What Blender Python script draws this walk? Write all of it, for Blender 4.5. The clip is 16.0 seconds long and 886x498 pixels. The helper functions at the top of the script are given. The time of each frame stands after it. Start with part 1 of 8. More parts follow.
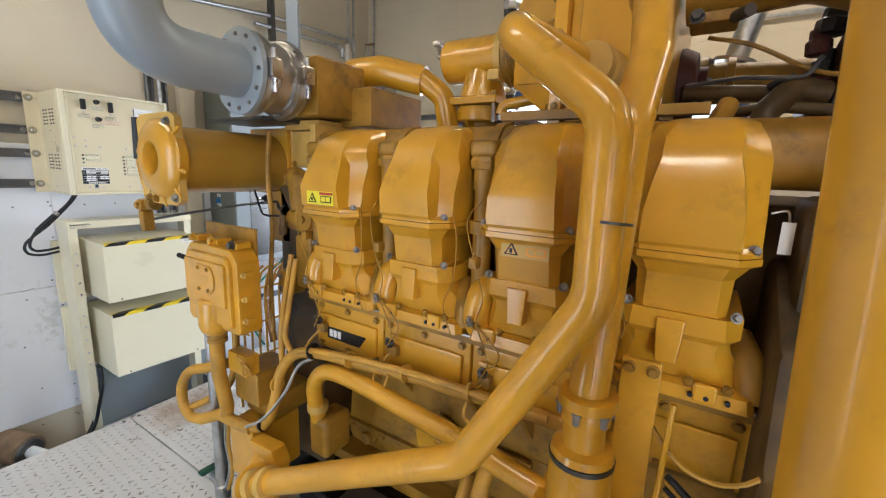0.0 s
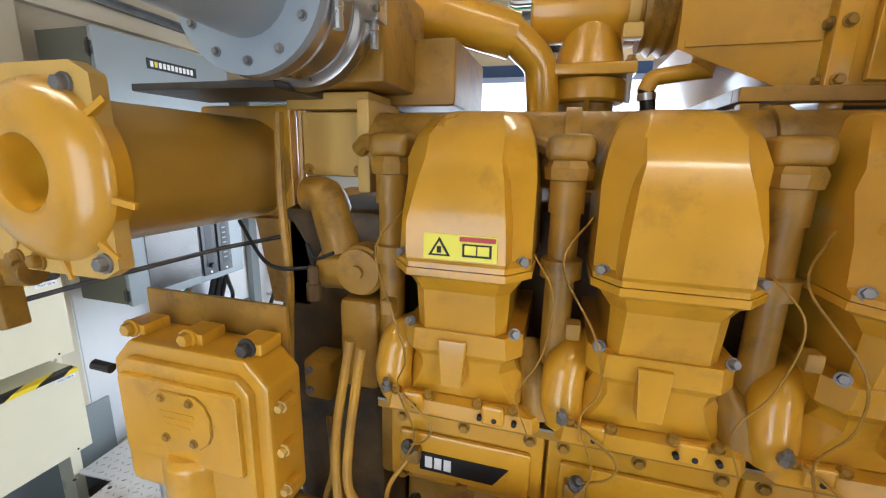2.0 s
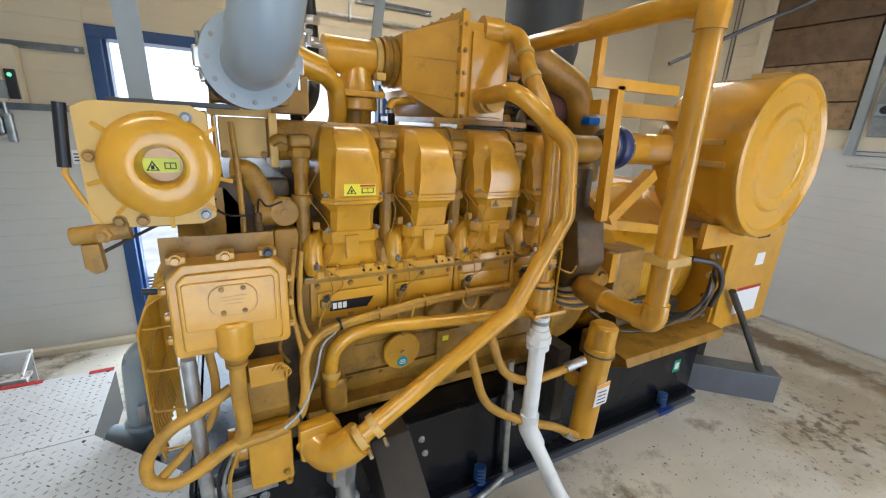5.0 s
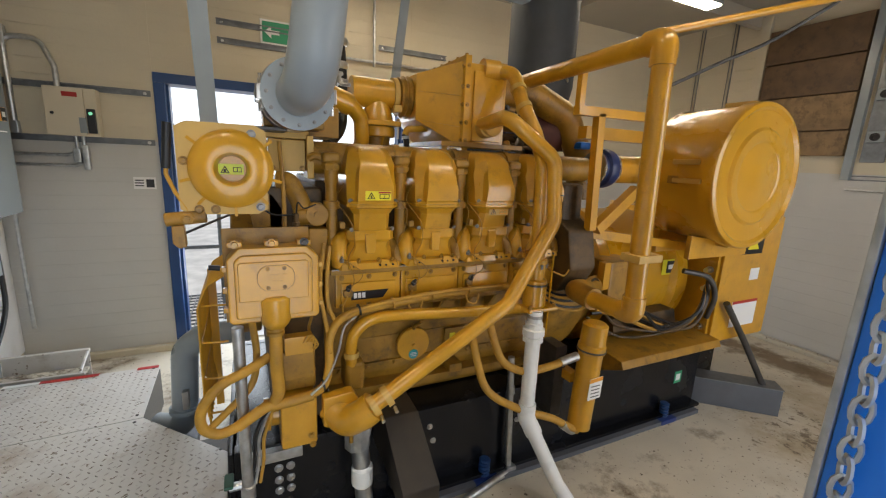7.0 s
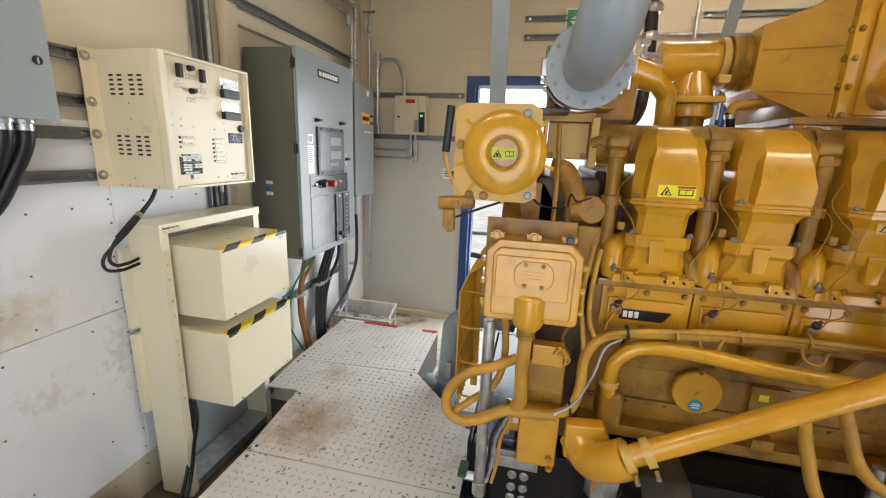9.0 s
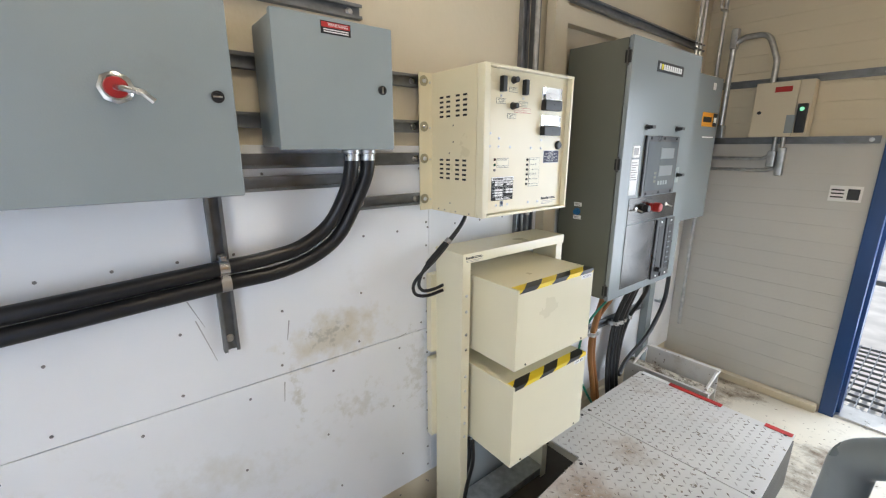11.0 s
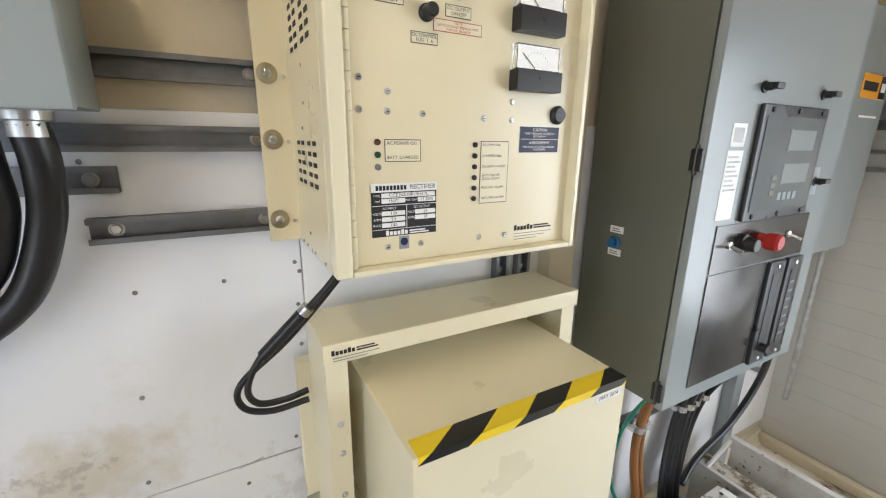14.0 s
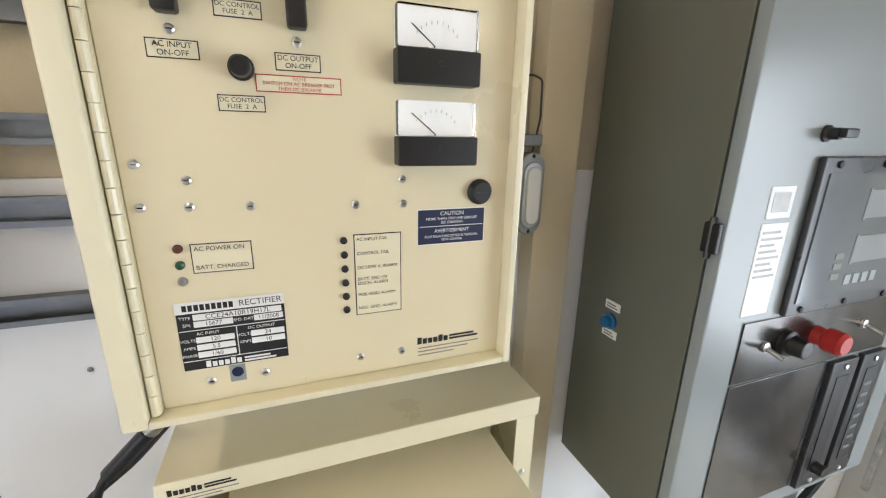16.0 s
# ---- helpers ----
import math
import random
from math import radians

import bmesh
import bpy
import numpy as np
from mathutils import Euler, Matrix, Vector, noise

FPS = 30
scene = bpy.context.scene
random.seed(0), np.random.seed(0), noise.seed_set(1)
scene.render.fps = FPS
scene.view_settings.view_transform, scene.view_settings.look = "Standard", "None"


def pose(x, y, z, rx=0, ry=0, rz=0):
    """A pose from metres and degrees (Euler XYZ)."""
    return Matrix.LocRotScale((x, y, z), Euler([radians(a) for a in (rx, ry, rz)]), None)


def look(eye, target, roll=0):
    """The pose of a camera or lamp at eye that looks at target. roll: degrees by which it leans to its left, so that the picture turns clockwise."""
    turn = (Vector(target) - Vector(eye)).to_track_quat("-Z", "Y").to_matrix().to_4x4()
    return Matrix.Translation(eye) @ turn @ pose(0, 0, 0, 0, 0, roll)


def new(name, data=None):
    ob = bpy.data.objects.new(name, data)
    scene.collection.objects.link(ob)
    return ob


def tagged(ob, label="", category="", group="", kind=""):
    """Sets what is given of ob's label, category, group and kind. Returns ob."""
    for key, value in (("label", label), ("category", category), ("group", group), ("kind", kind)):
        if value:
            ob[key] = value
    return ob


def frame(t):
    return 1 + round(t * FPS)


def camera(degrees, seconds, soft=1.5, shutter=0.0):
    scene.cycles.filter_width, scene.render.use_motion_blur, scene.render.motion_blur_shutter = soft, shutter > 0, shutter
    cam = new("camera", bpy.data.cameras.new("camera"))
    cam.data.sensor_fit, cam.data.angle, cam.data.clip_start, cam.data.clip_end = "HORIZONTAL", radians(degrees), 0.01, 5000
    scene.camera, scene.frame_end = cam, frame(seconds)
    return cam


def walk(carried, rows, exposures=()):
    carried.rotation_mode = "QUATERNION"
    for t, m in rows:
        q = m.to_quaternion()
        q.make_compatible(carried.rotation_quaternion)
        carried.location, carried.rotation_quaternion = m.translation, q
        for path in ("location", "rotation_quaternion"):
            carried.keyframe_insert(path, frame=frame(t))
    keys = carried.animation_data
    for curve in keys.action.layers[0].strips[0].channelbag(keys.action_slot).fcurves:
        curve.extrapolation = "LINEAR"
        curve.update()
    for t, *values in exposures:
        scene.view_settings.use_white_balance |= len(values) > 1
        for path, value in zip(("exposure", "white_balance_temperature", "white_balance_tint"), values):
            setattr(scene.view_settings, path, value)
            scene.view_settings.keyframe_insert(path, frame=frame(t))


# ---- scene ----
cam = camera(94.5, 16.0, soft=1.2)
PATH = [
    (0, (-1.083, 0.933, 1.541), (-2.136, 2.592, 1.166), 2.0),
    (0.5, (-1.178, 0.982, 1.567), (-2.103, 2.715, 1.193), 2.1),
    (1, (-1.349, 1.012, 1.574), (-2.167, 2.798, 1.196), 1.9),
    (1.5, (-1.57, 1.083, 1.584), (-2.251, 2.921, 1.186), 1.8),
    (2, (-1.794, 1.145, 1.578), (-2.325, 3.022, 1.133), 1.3),
    (2.5, (-2.016, 1.118, 1.564), (-2.256, 3.026, 1.015), 1.2),
    (3, (-2.079, 1.022, 1.58), (-2.038, 2.894, 0.876), 1.9),
    (3.5, (-2.128, 0.938, 1.578), (-1.819, 2.764, 0.822), 2.2),
    (4, (-2.208, 0.891, 1.561), (-1.628, 2.656, 0.819), 2.6),
    (4.5, (-2.233, 0.64, 1.612), (-1.449, 2.346, 0.925), 2.9),
    (5, (-2.282, 0.446, 1.659), (-1.356, 2.123, 1.084), 3.1),
    (5.2, (-2.279, 0.41, 1.675), (-1.327, 2.083, 1.134), 3.1),
    (7.3, (-2.358, 0.163, 1.576), (-1.566, 1.954, 1.172), 2.9),
    (7.5, (-2.33, 0.224, 1.567), (-1.631, 2.052, 1.152), 2.9),
    (8, (-2.271, 0.300, 1.549), (-1.819, 2.205, 1.134), 3.0),
    (8.5, (-2.265, 0.338, 1.535), (-2.185, 2.288, 1.097), 2.8),
    (9, (-2.296, 0.38, 1.552), (-2.715, 2.277, 1.078), 2.3),
    (9.5, (-2.414, 0.46, 1.582), (-3.317, 2.174, 1.084), 1.7),
    (10, (-2.491, 0.536, 1.606), (-3.774, 1.986, 1.104), 1.0),
    (10.2, (-2.515, 0.556, 1.603), (-3.868, 1.955, 1.114), 0.6),
    (12.3, (-2.82, 1.048, 1.529), (-4.462, 2.056, 0.993), 0.9),
    (12.5, (-2.851, 1.097, 1.499), (-4.492, 2.108, 0.965), 1.1),
    (13, (-2.886, 1.238, 1.382), (-4.537, 2.238, 0.86), 0.7),
    (13.5, (-2.945, 1.348, 1.463), (-4.597, 2.34, 0.931), 1.1),
    (14, (-3.033, 1.477, 1.562), (-4.722, 2.413, 1.041), 0.8),
    (14.5, (-3.109, 1.5, 1.596), (-4.823, 2.381, 1.062), 1.1),
    (15, (-3.15, 1.539, 1.618), (-4.9, 2.347, 1.082), 1.0),
    (15.5, (-3.17, 1.614, 1.659), (-4.949, 2.348, 1.116), 1.1),
    (16, (-3.133, 1.786, 1.672), (-4.931, 2.468, 1.124), 1.2),
]
walk(cam, [(t, look(eye, target, roll)) for t, eye, target, roll in PATH], [(0.0, 0.06, 5850, 10), (1.5, 0.12, 5850, 10), (2.5, 0.03, 5600, 8), (3.5, 0.12, 6100, 8), (4.0, 0.12, 5600, 7), (5.2, 0.12, 5600, 7), (7.3, -0.45, 6500, 10), (7.6, -0.3, 6600, 10), (8.0, 0.0, 6800, 10), (9.0, -0.05, 6500, 10), (10.2, -0.1, 6050, 10), (12.5, 0.07, 6350, 10), (16.0, 0.06, 6300, 10)])
NORTH_W, SOUTH_W, OPENING_W, LAMP_GLOW = 54.0, 20.0, 38.0, 28.0   # doorway light in watts, glow of the ceiling lamps

# ---------- world, sun, lights ----------
world = bpy.data.worlds.new("sky")
scene.world = world
world.use_nodes = True
wn = world.node_tree
bg = wn.nodes["Background"]
sky = wn.nodes.new("ShaderNodeTexSky")
sky.sky_type = "NISHITA"
sky.sun_disc = False
sky.sun_elevation = radians(51)
sky.sun_rotation = radians(90)
wn.links.new(sky.outputs["Color"], bg.inputs["Color"])
bg.inputs["Strength"].default_value = 0.15

sun_data = bpy.data.lights.new("sun", "SUN")
sun_data.energy = 4.0
sun_data.angle = radians(0.5)
sun_data.color = (1.0, 0.95, 0.87)
sun_ob = new("sun", sun_data)
sun_ob.matrix_world = look((0, 0, 0), (-0.62, 0.0, -0.78))


def area(name, eye, target, sx, sy, watts, color):
    d = bpy.data.lights.new(name, "AREA")
    d.shape, d.size, d.size_y, d.energy, d.color = "RECTANGLE", sx, sy, watts, color
    ob = new(name, d)
    ob.matrix_world = look(eye, target)
    return ob


# daylight coming in through the two doorways and one added, unseen opening
area("north_doorway_daylight", (-2.0, 3.98, 1.15), (-2.3, 1.4, -0.3), 1.5, 1.8, NORTH_W, (0.86, 0.93, 1.0))
area("south_doorway_daylight", (-2.37, -0.52, 1.2), (-2.37, 3.0, 1.1), 1.0, 2.0, SOUTH_W, (0.88, 0.94, 1.0))
area("roller_doorway_daylight", (0.4, -0.52, 1.25), (0.25, 3.0, 0.8), 1.25, 2.2, OPENING_W, (0.97, 0.97, 1.0))


# ---------- materials ----------
def mat(name, color, rough=0.5, metal=0.0, var=0.12, scale=6.0, bump=0.15, fine=90.0, dirt=None, dirt_at=(0.55, 0.75), dirt_scale=3.5, coat=0.0, spots=None, spec=0.5, stain=None, patches=(), rough_var=1.0):
    """Paint or metal with a coarse and a fine variation, a fine relief and, if given, stains of another colour."""
    m = bpy.data.materials.new(name)
    m.use_nodes = True
    nt = m.node_tree
    b = nt.nodes["Principled BSDF"]
    b.inputs["Roughness"].default_value = rough
    b.inputs["Metallic"].default_value = metal
    b.inputs["Coat Weight"].default_value = coat
    b.inputs["Coat Roughness"].default_value = 0.11
    b.inputs["Specular IOR Level"].default_value = spec
    geo = nt.nodes.new("ShaderNodeNewGeometry")
    big = nt.nodes.new("ShaderNodeTexNoise")
    big.inputs["Scale"].default_value = scale
    big.inputs["Detail"].default_value = 6
    nt.links.new(geo.outputs["Position"], big.inputs["Vector"])
    small = nt.nodes.new("ShaderNodeTexNoise")
    small.inputs["Scale"].default_value = fine
    small.inputs["Detail"].default_value = 4
    nt.links.new(geo.outputs["Position"], small.inputs["Vector"])
    ramp = nt.nodes.new("ShaderNodeValToRGB")
    lo = [c * (1 - var) for c in color]
    hi = [min(1.0, c * (1 + var)) for c in color]
    ramp.color_ramp.elements[0].position, ramp.color_ramp.elements[1].position = 0.3, 0.7
    ramp.color_ramp.elements[0].color, ramp.color_ramp.elements[1].color = (*lo, 1), (*hi, 1)
    nt.links.new(big.outputs["Fac"], ramp.inputs["Fac"])
    out = ramp.outputs["Color"]
    if dirt:
        dn = nt.nodes.new("ShaderNodeTexNoise")
        dn.inputs["Scale"].default_value = dirt_scale
        dn.inputs["Detail"].default_value = 9
        dn.inputs["Roughness"].default_value = 0.7
        nt.links.new(geo.outputs["Position"], dn.inputs["Vector"])
        mr = nt.nodes.new("ShaderNodeMapRange")
        mr.inputs["From Min"].default_value, mr.inputs["From Max"].default_value = dirt_at
        nt.links.new(dn.outputs["Fac"], mr.inputs["Value"])
        mix = nt.nodes.new("ShaderNodeMix")
        mix.data_type = "RGBA"
        mix.inputs["B"].default_value = (*dirt, 1)
        nt.links.new(mr.outputs["Result"], mix.inputs["Factor"])
        nt.links.new(out, mix.inputs["A"])
        out = mix.outputs["Result"]
    if stain:
        centre, radius, tint, most = stain
        dist = nt.nodes.new("ShaderNodeVectorMath")
        dist.operation = "DISTANCE"
        dist.inputs[1].default_value = centre
        nt.links.new(geo.outputs["Position"], dist.inputs[0])
        edge = nt.nodes.new("ShaderNodeTexNoise")
        edge.inputs["Scale"].default_value = 9
        edge.inputs["Detail"].default_value = 8
        edge.inputs["Roughness"].default_value = 0.7
        nt.links.new(geo.outputs["Position"], edge.inputs["Vector"])
        mad = nt.nodes.new("ShaderNodeMath")
        mad.operation = "MULTIPLY_ADD"
        mad.inputs[1].default_value = radius * 1.8
        nt.links.new(edge.outputs["Fac"], mad.inputs[0])
        nt.links.new(dist.outputs["Value"], mad.inputs[2])
        fall = nt.nodes.new("ShaderNodeMapRange")
        fall.inputs["From Min"].default_value, fall.inputs["From Max"].default_value = radius * 1.1, radius * 1.9
        fall.inputs["To Min"].default_value, fall.inputs["To Max"].default_value = most, 0.0
        nt.links.new(mad.outputs[0], fall.inputs["Value"])
        mix3 = nt.nodes.new("ShaderNodeMix")
        mix3.data_type = "RGBA"
        mix3.inputs["B"].default_value = (*tint, 1)
        nt.links.new(fall.outputs["Result"], mix3.inputs["Factor"])
        nt.links.new(out, mix3.inputs["A"])
        out = mix3.outputs["Result"]
    for centre, stretch, tint, most, grain, edge_lo, edge_hi, fade in patches:
        sub = nt.nodes.new("ShaderNodeVectorMath")
        sub.operation = "SUBTRACT"
        sub.inputs[1].default_value = centre
        nt.links.new(geo.outputs["Position"], sub.inputs[0])
        sca = nt.nodes.new("ShaderNodeVectorMath")
        sca.operation = "MULTIPLY"
        sca.inputs[1].default_value = stretch
        nt.links.new(sub.outputs["Vector"], sca.inputs[0])
        far = nt.nodes.new("ShaderNodeVectorMath")
        far.operation = "LENGTH"
        nt.links.new(sca.outputs["Vector"], far.inputs[0])
        pn = nt.nodes.new("ShaderNodeTexNoise")
        pn.inputs["Scale"].default_value = grain
        pn.inputs["Detail"].default_value = 7
        pn.inputs["Roughness"].default_value = 0.65
        nt.links.new(geo.outputs["Position"], pn.inputs["Vector"])
        fo = nt.nodes.new("ShaderNodeMath")
        fo.operation = "MULTIPLY_ADD"
        fo.inputs[1].default_value = -fade
        nt.links.new(far.outputs["Value"], fo.inputs[0])
        nt.links.new(pn.outputs["Fac"], fo.inputs[2])
        pm = nt.nodes.new("ShaderNodeMapRange")
        pm.inputs["From Min"].default_value, pm.inputs["From Max"].default_value = edge_lo, edge_hi
        pm.inputs["To Max"].default_value = most
        nt.links.new(fo.outputs[0], pm.inputs["Value"])
        mixp = nt.nodes.new("ShaderNodeMix")
        mixp.data_type = "RGBA"
        mixp.inputs["B"].default_value = (*tint, 1)
        nt.links.new(pm.outputs["Result"], mixp.inputs["Factor"])
        nt.links.new(out, mixp.inputs["A"])
        out = mixp.outputs["Result"]
    if spots:
        sp = nt.nodes.new("ShaderNodeTexNoise")
        sp.inputs["Scale"].default_value = 38
        sp.inputs["Detail"].default_value = 3
        nt.links.new(geo.outputs["Position"], sp.inputs["Vector"])
        mr2 = nt.nodes.new("ShaderNodeMapRange")
        mr2.inputs["From Min"].default_value, mr2.inputs["From Max"].default_value = 0.66, 0.7
        nt.links.new(sp.outputs["Fac"], mr2.inputs["Value"])
        mix2 = nt.nodes.new("ShaderNodeMix")
        mix2.data_type = "RGBA"
        mix2.inputs["B"].default_value = (*spots, 1)
        nt.links.new(mr2.outputs["Result"], mix2.inputs["Factor"])
        nt.links.new(out, mix2.inputs["A"])
        out = mix2.outputs["Result"]
    nt.links.new(out, b.inputs["Base Color"])
    rr = nt.nodes.new("ShaderNodeMapRange")
    rr.inputs["To Min"].default_value, rr.inputs["To Max"].default_value = max(0.04, rough - 0.1 * rough_var), min(1.0, rough + 0.12 * rough_var)
    nt.links.new(big.outputs["Fac"], rr.inputs["Value"])
    nt.links.new(rr.outputs["Result"], b.inputs["Roughness"])
    if bump:
        bp = nt.nodes.new("ShaderNodeBump")
        bp.inputs["Strength"].default_value = bump
        bp.inputs["Distance"].default_value = 0.002
        nt.links.new(small.outputs["Fac"], bp.inputs["Height"])
        nt.links.new(bp.outputs["Normal"], b.inputs["Normal"])
    return m


def glow(name, color, strength):
    m = bpy.data.materials.new(name)
    m.use_nodes = True
    b = m.node_tree.nodes["Principled BSDF"]
    b.inputs["Base Color"].default_value = (0.8, 0.8, 0.8, 1)
    b.inputs["Emission Color"].default_value = (*color, 1)
    b.inputs["Emission Strength"].default_value = strength
    return m


def clear(name, color=(1, 1, 1), rough=0.02):
    m = bpy.data.materials.new(name)
    m.use_nodes = True
    b = m.node_tree.nodes["Principled BSDF"]
    b.inputs["Base Color"].default_value = (*color, 1)
    b.inputs["Transmission Weight"].default_value = 1.0
    b.inputs["Roughness"].default_value = rough
    b.inputs["IOR"].default_value = 1.45
    return m


def striped(name, across, width, col_a, col_b):
    """Slanting hazard bands."""
    m = bpy.data.materials.new(name)
    m.use_nodes = True
    nt = m.node_tree
    b = nt.nodes["Principled BSDF"]
    b.inputs["Roughness"].default_value = 0.35
    geo = nt.nodes.new("ShaderNodeNewGeometry")
    dot = nt.nodes.new("ShaderNodeVectorMath")
    dot.operation = "DOT_PRODUCT"
    dot.inputs[1].default_value = across
    nt.links.new(geo.outputs["Position"], dot.inputs[0])
    mul = nt.nodes.new("ShaderNodeMath")
    mul.operation = "MULTIPLY"
    mul.inputs[1].default_value = 1.0 / width
    nt.links.new(dot.outputs["Value"], mul.inputs[0])
    fr = nt.nodes.new("ShaderNodeMath")
    fr.operation = "FRACT"
    nt.links.new(mul.outputs[0], fr.inputs[0])
    gt = nt.nodes.new("ShaderNodeMath")
    gt.operation = "GREATER_THAN"
    gt.inputs[1].default_value = 0.5
    nt.links.new(fr.outputs[0], gt.inputs[0])
    mix = nt.nodes.new("ShaderNodeMix")
    mix.data_type = "RGBA"
    mix.inputs["A"].default_value, mix.inputs["B"].default_value = (*col_a, 1), (*col_b, 1)
    nt.links.new(gt.outputs[0], mix.inputs["Factor"])
    nt.links.new(mix.outputs["Result"], b.inputs["Base Color"])
    return m


YELLOW = mat("engine_yellow_paint", (0.60, 0.305, 0.015), 0.31, var=0.12, scale=9, bump=0.22, fine=55, dirt=(0.34, 0.175, 0.025), dirt_at=(0.56, 0.80), dirt_scale=11, coat=0.6)
# dusty yellow, also darkened to carry the shade on set-back engine parts
YELLOW_DUST_SHADE = mat("dusty_shaded_yellow", (0.33, 0.172, 0.018), 0.42, var=0.25, scale=12, bump=0.35, fine=60, dirt=(0.095, 0.058, 0.02), dirt_at=(0.52, 0.74), dirt_scale=13)
YELLOW_OCHRE = mat("ochre_engine_paint", (0.43, 0.24, 0.03), 0.33, var=0.1, scale=6, bump=0.2, dirt=(0.26, 0.14, 0.03), dirt_at=(0.55, 0.9), coat=0.4)
YELLOW_PALE = mat("pale_yellow_primer", (0.58, 0.365, 0.085), 0.45, var=0.1, scale=9, bump=0.2, dirt=(0.45, 0.25, 0.1), dirt_at=(0.55, 0.85))
YELLOW_BRIGHT = mat("bright_yellow_paint", (0.58, 0.30, 0.012), 0.27, var=0.08, scale=3, bump=0.1, dirt=(0.42, 0.22, 0.04), dirt_at=(0.6, 0.9), coat=0.6)
HOSE_YELLOW = mat("overpainted_hose", (0.48, 0.255, 0.025), 0.55, var=0.2, scale=12, bump=0.6, fine=40, dirt=(0.25, 0.13, 0.04), dirt_at=(0.5, 0.8), dirt_scale=9)
BLACK_STEEL = mat("black_skid_paint", (0.007, 0.0075, 0.010), 0.24, spec=0.35, var=0.3, scale=5, bump=0.2, dirt=(0.022, 0.019, 0.016), dirt_at=(0.6, 0.9))
OILY_BLACK = mat("oily_dark_brown_steel", (0.022, 0.017, 0.013), 0.5, var=0.35, scale=10, bump=0.4, fine=50, dirt=(0.05, 0.035, 0.02), dirt_at=(0.5, 0.8))
BLACK = mat("black_plastic", (0.009, 0.009, 0.010), 0.4, var=0.2, bump=0.1)
RUBBER = mat("black_cable_jacket", (0.009, 0.009, 0.010), 0.36, var=0.25, scale=15, bump=0.25, fine=140)
GREY_EXHAUST = mat("grey_enamel_pipe", (0.27, 0.31, 0.34), 0.3, var=0.1, scale=4, bump=0.1, dirt=(0.16, 0.15, 0.12), dirt_at=(0.62, 0.9))
GREY_BOX = mat("grey_enclosure_paint", (0.27, 0.31, 0.315), 0.36, var=0.05, scale=3, bump=0.15, fine=240, dirt=(0.22, 0.24, 0.24), dirt_at=(0.6, 0.95))
# cabinet grey with the side's shade put into it, hence darker than the door
GREY_CAB = mat("side_shaded_cabinet_grey", (0.128, 0.132, 0.106), 0.36, rough_var=0.3, var=0.05, scale=3, bump=0.15, fine=240)
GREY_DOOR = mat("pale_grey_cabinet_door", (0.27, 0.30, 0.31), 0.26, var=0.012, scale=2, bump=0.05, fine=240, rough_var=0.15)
CREAM = mat("cream_enamel", (0.74, 0.665, 0.46), 0.3, var=0.012, scale=9, bump=0.06, fine=200, coat=0.2)
CREAM_WHITE = mat("cream_white_enamel", (0.77, 0.715, 0.52), 0.3, var=0.012, scale=9, bump=0.06, fine=200, coat=0.2)
GALV = mat("galvanised_steel", (0.50, 0.51, 0.51), 0.36, metal=0.9, var=0.2, scale=30, bump=0.1)
STRUT = mat("dull_galvanised_strut", (0.21, 0.22, 0.23), 0.42, metal=0.75, var=0.18, scale=20, bump=0.12)
STEEL = mat("brushed_steel", (0.48, 0.46, 0.43), 0.3, metal=1.0, var=0.1, scale=20, bump=0.08)
# oily grime, darkened further to hold the shade of the engine's crevices
GRIMY_SHADE = mat("oily_grime_and_shade_yellow", (0.105, 0.059, 0.017), 0.55, var=0.3, scale=8, bump=0.5, fine=40, dirt=(0.022, 0.017, 0.010), dirt_at=(0.42, 0.66), dirt_scale=6)
BOLT = mat("weathered_bolt", (0.26, 0.25, 0.24), 0.45, metal=0.7, var=0.3, scale=30, bump=0.1)
STEEL_DARK = mat("dull_brushed_plate", (0.10, 0.095, 0.09), 0.2, metal=0.8, var=0.15, scale=12, bump=0.05)
CHROME = mat("zinc_bolt", (0.62, 0.62, 0.62), 0.28, metal=1.0, var=0.1, bump=0.0)
BRASS = mat("yellow_zinc_washer", (0.42, 0.38, 0.26), 0.38, metal=0.9, var=0.15, scale=25, bump=0.05)
DARK_STEEL = mat("dark_steel", (0.09, 0.085, 0.08), 0.45, metal=0.6, var=0.3, scale=14, bump=0.3)
GREY_BEAM = mat("grey_painted_beam", (0.10, 0.108, 0.125), 0.45, var=0.12, bump=0.2, dirt=(0.3, 0.26, 0.2), dirt_at=(0.6, 0.9))
BLUE = mat("blue_door_paint", (0.012, 0.055, 0.19), 0.32, var=0.1, scale=4, bump=0.1)
BLUE_LEAF = mat("bright_blue_door_paint", (0.01, 0.13, 0.52), 0.32, var=0.1, scale=4, bump=0.1)
PVC = mat("white_pvc", (0.82, 0.83, 0.81), 0.28, var=0.05, bump=0.05, dirt=(0.5, 0.42, 0.3), dirt_at=(0.68, 0.9), dirt_scale=9)
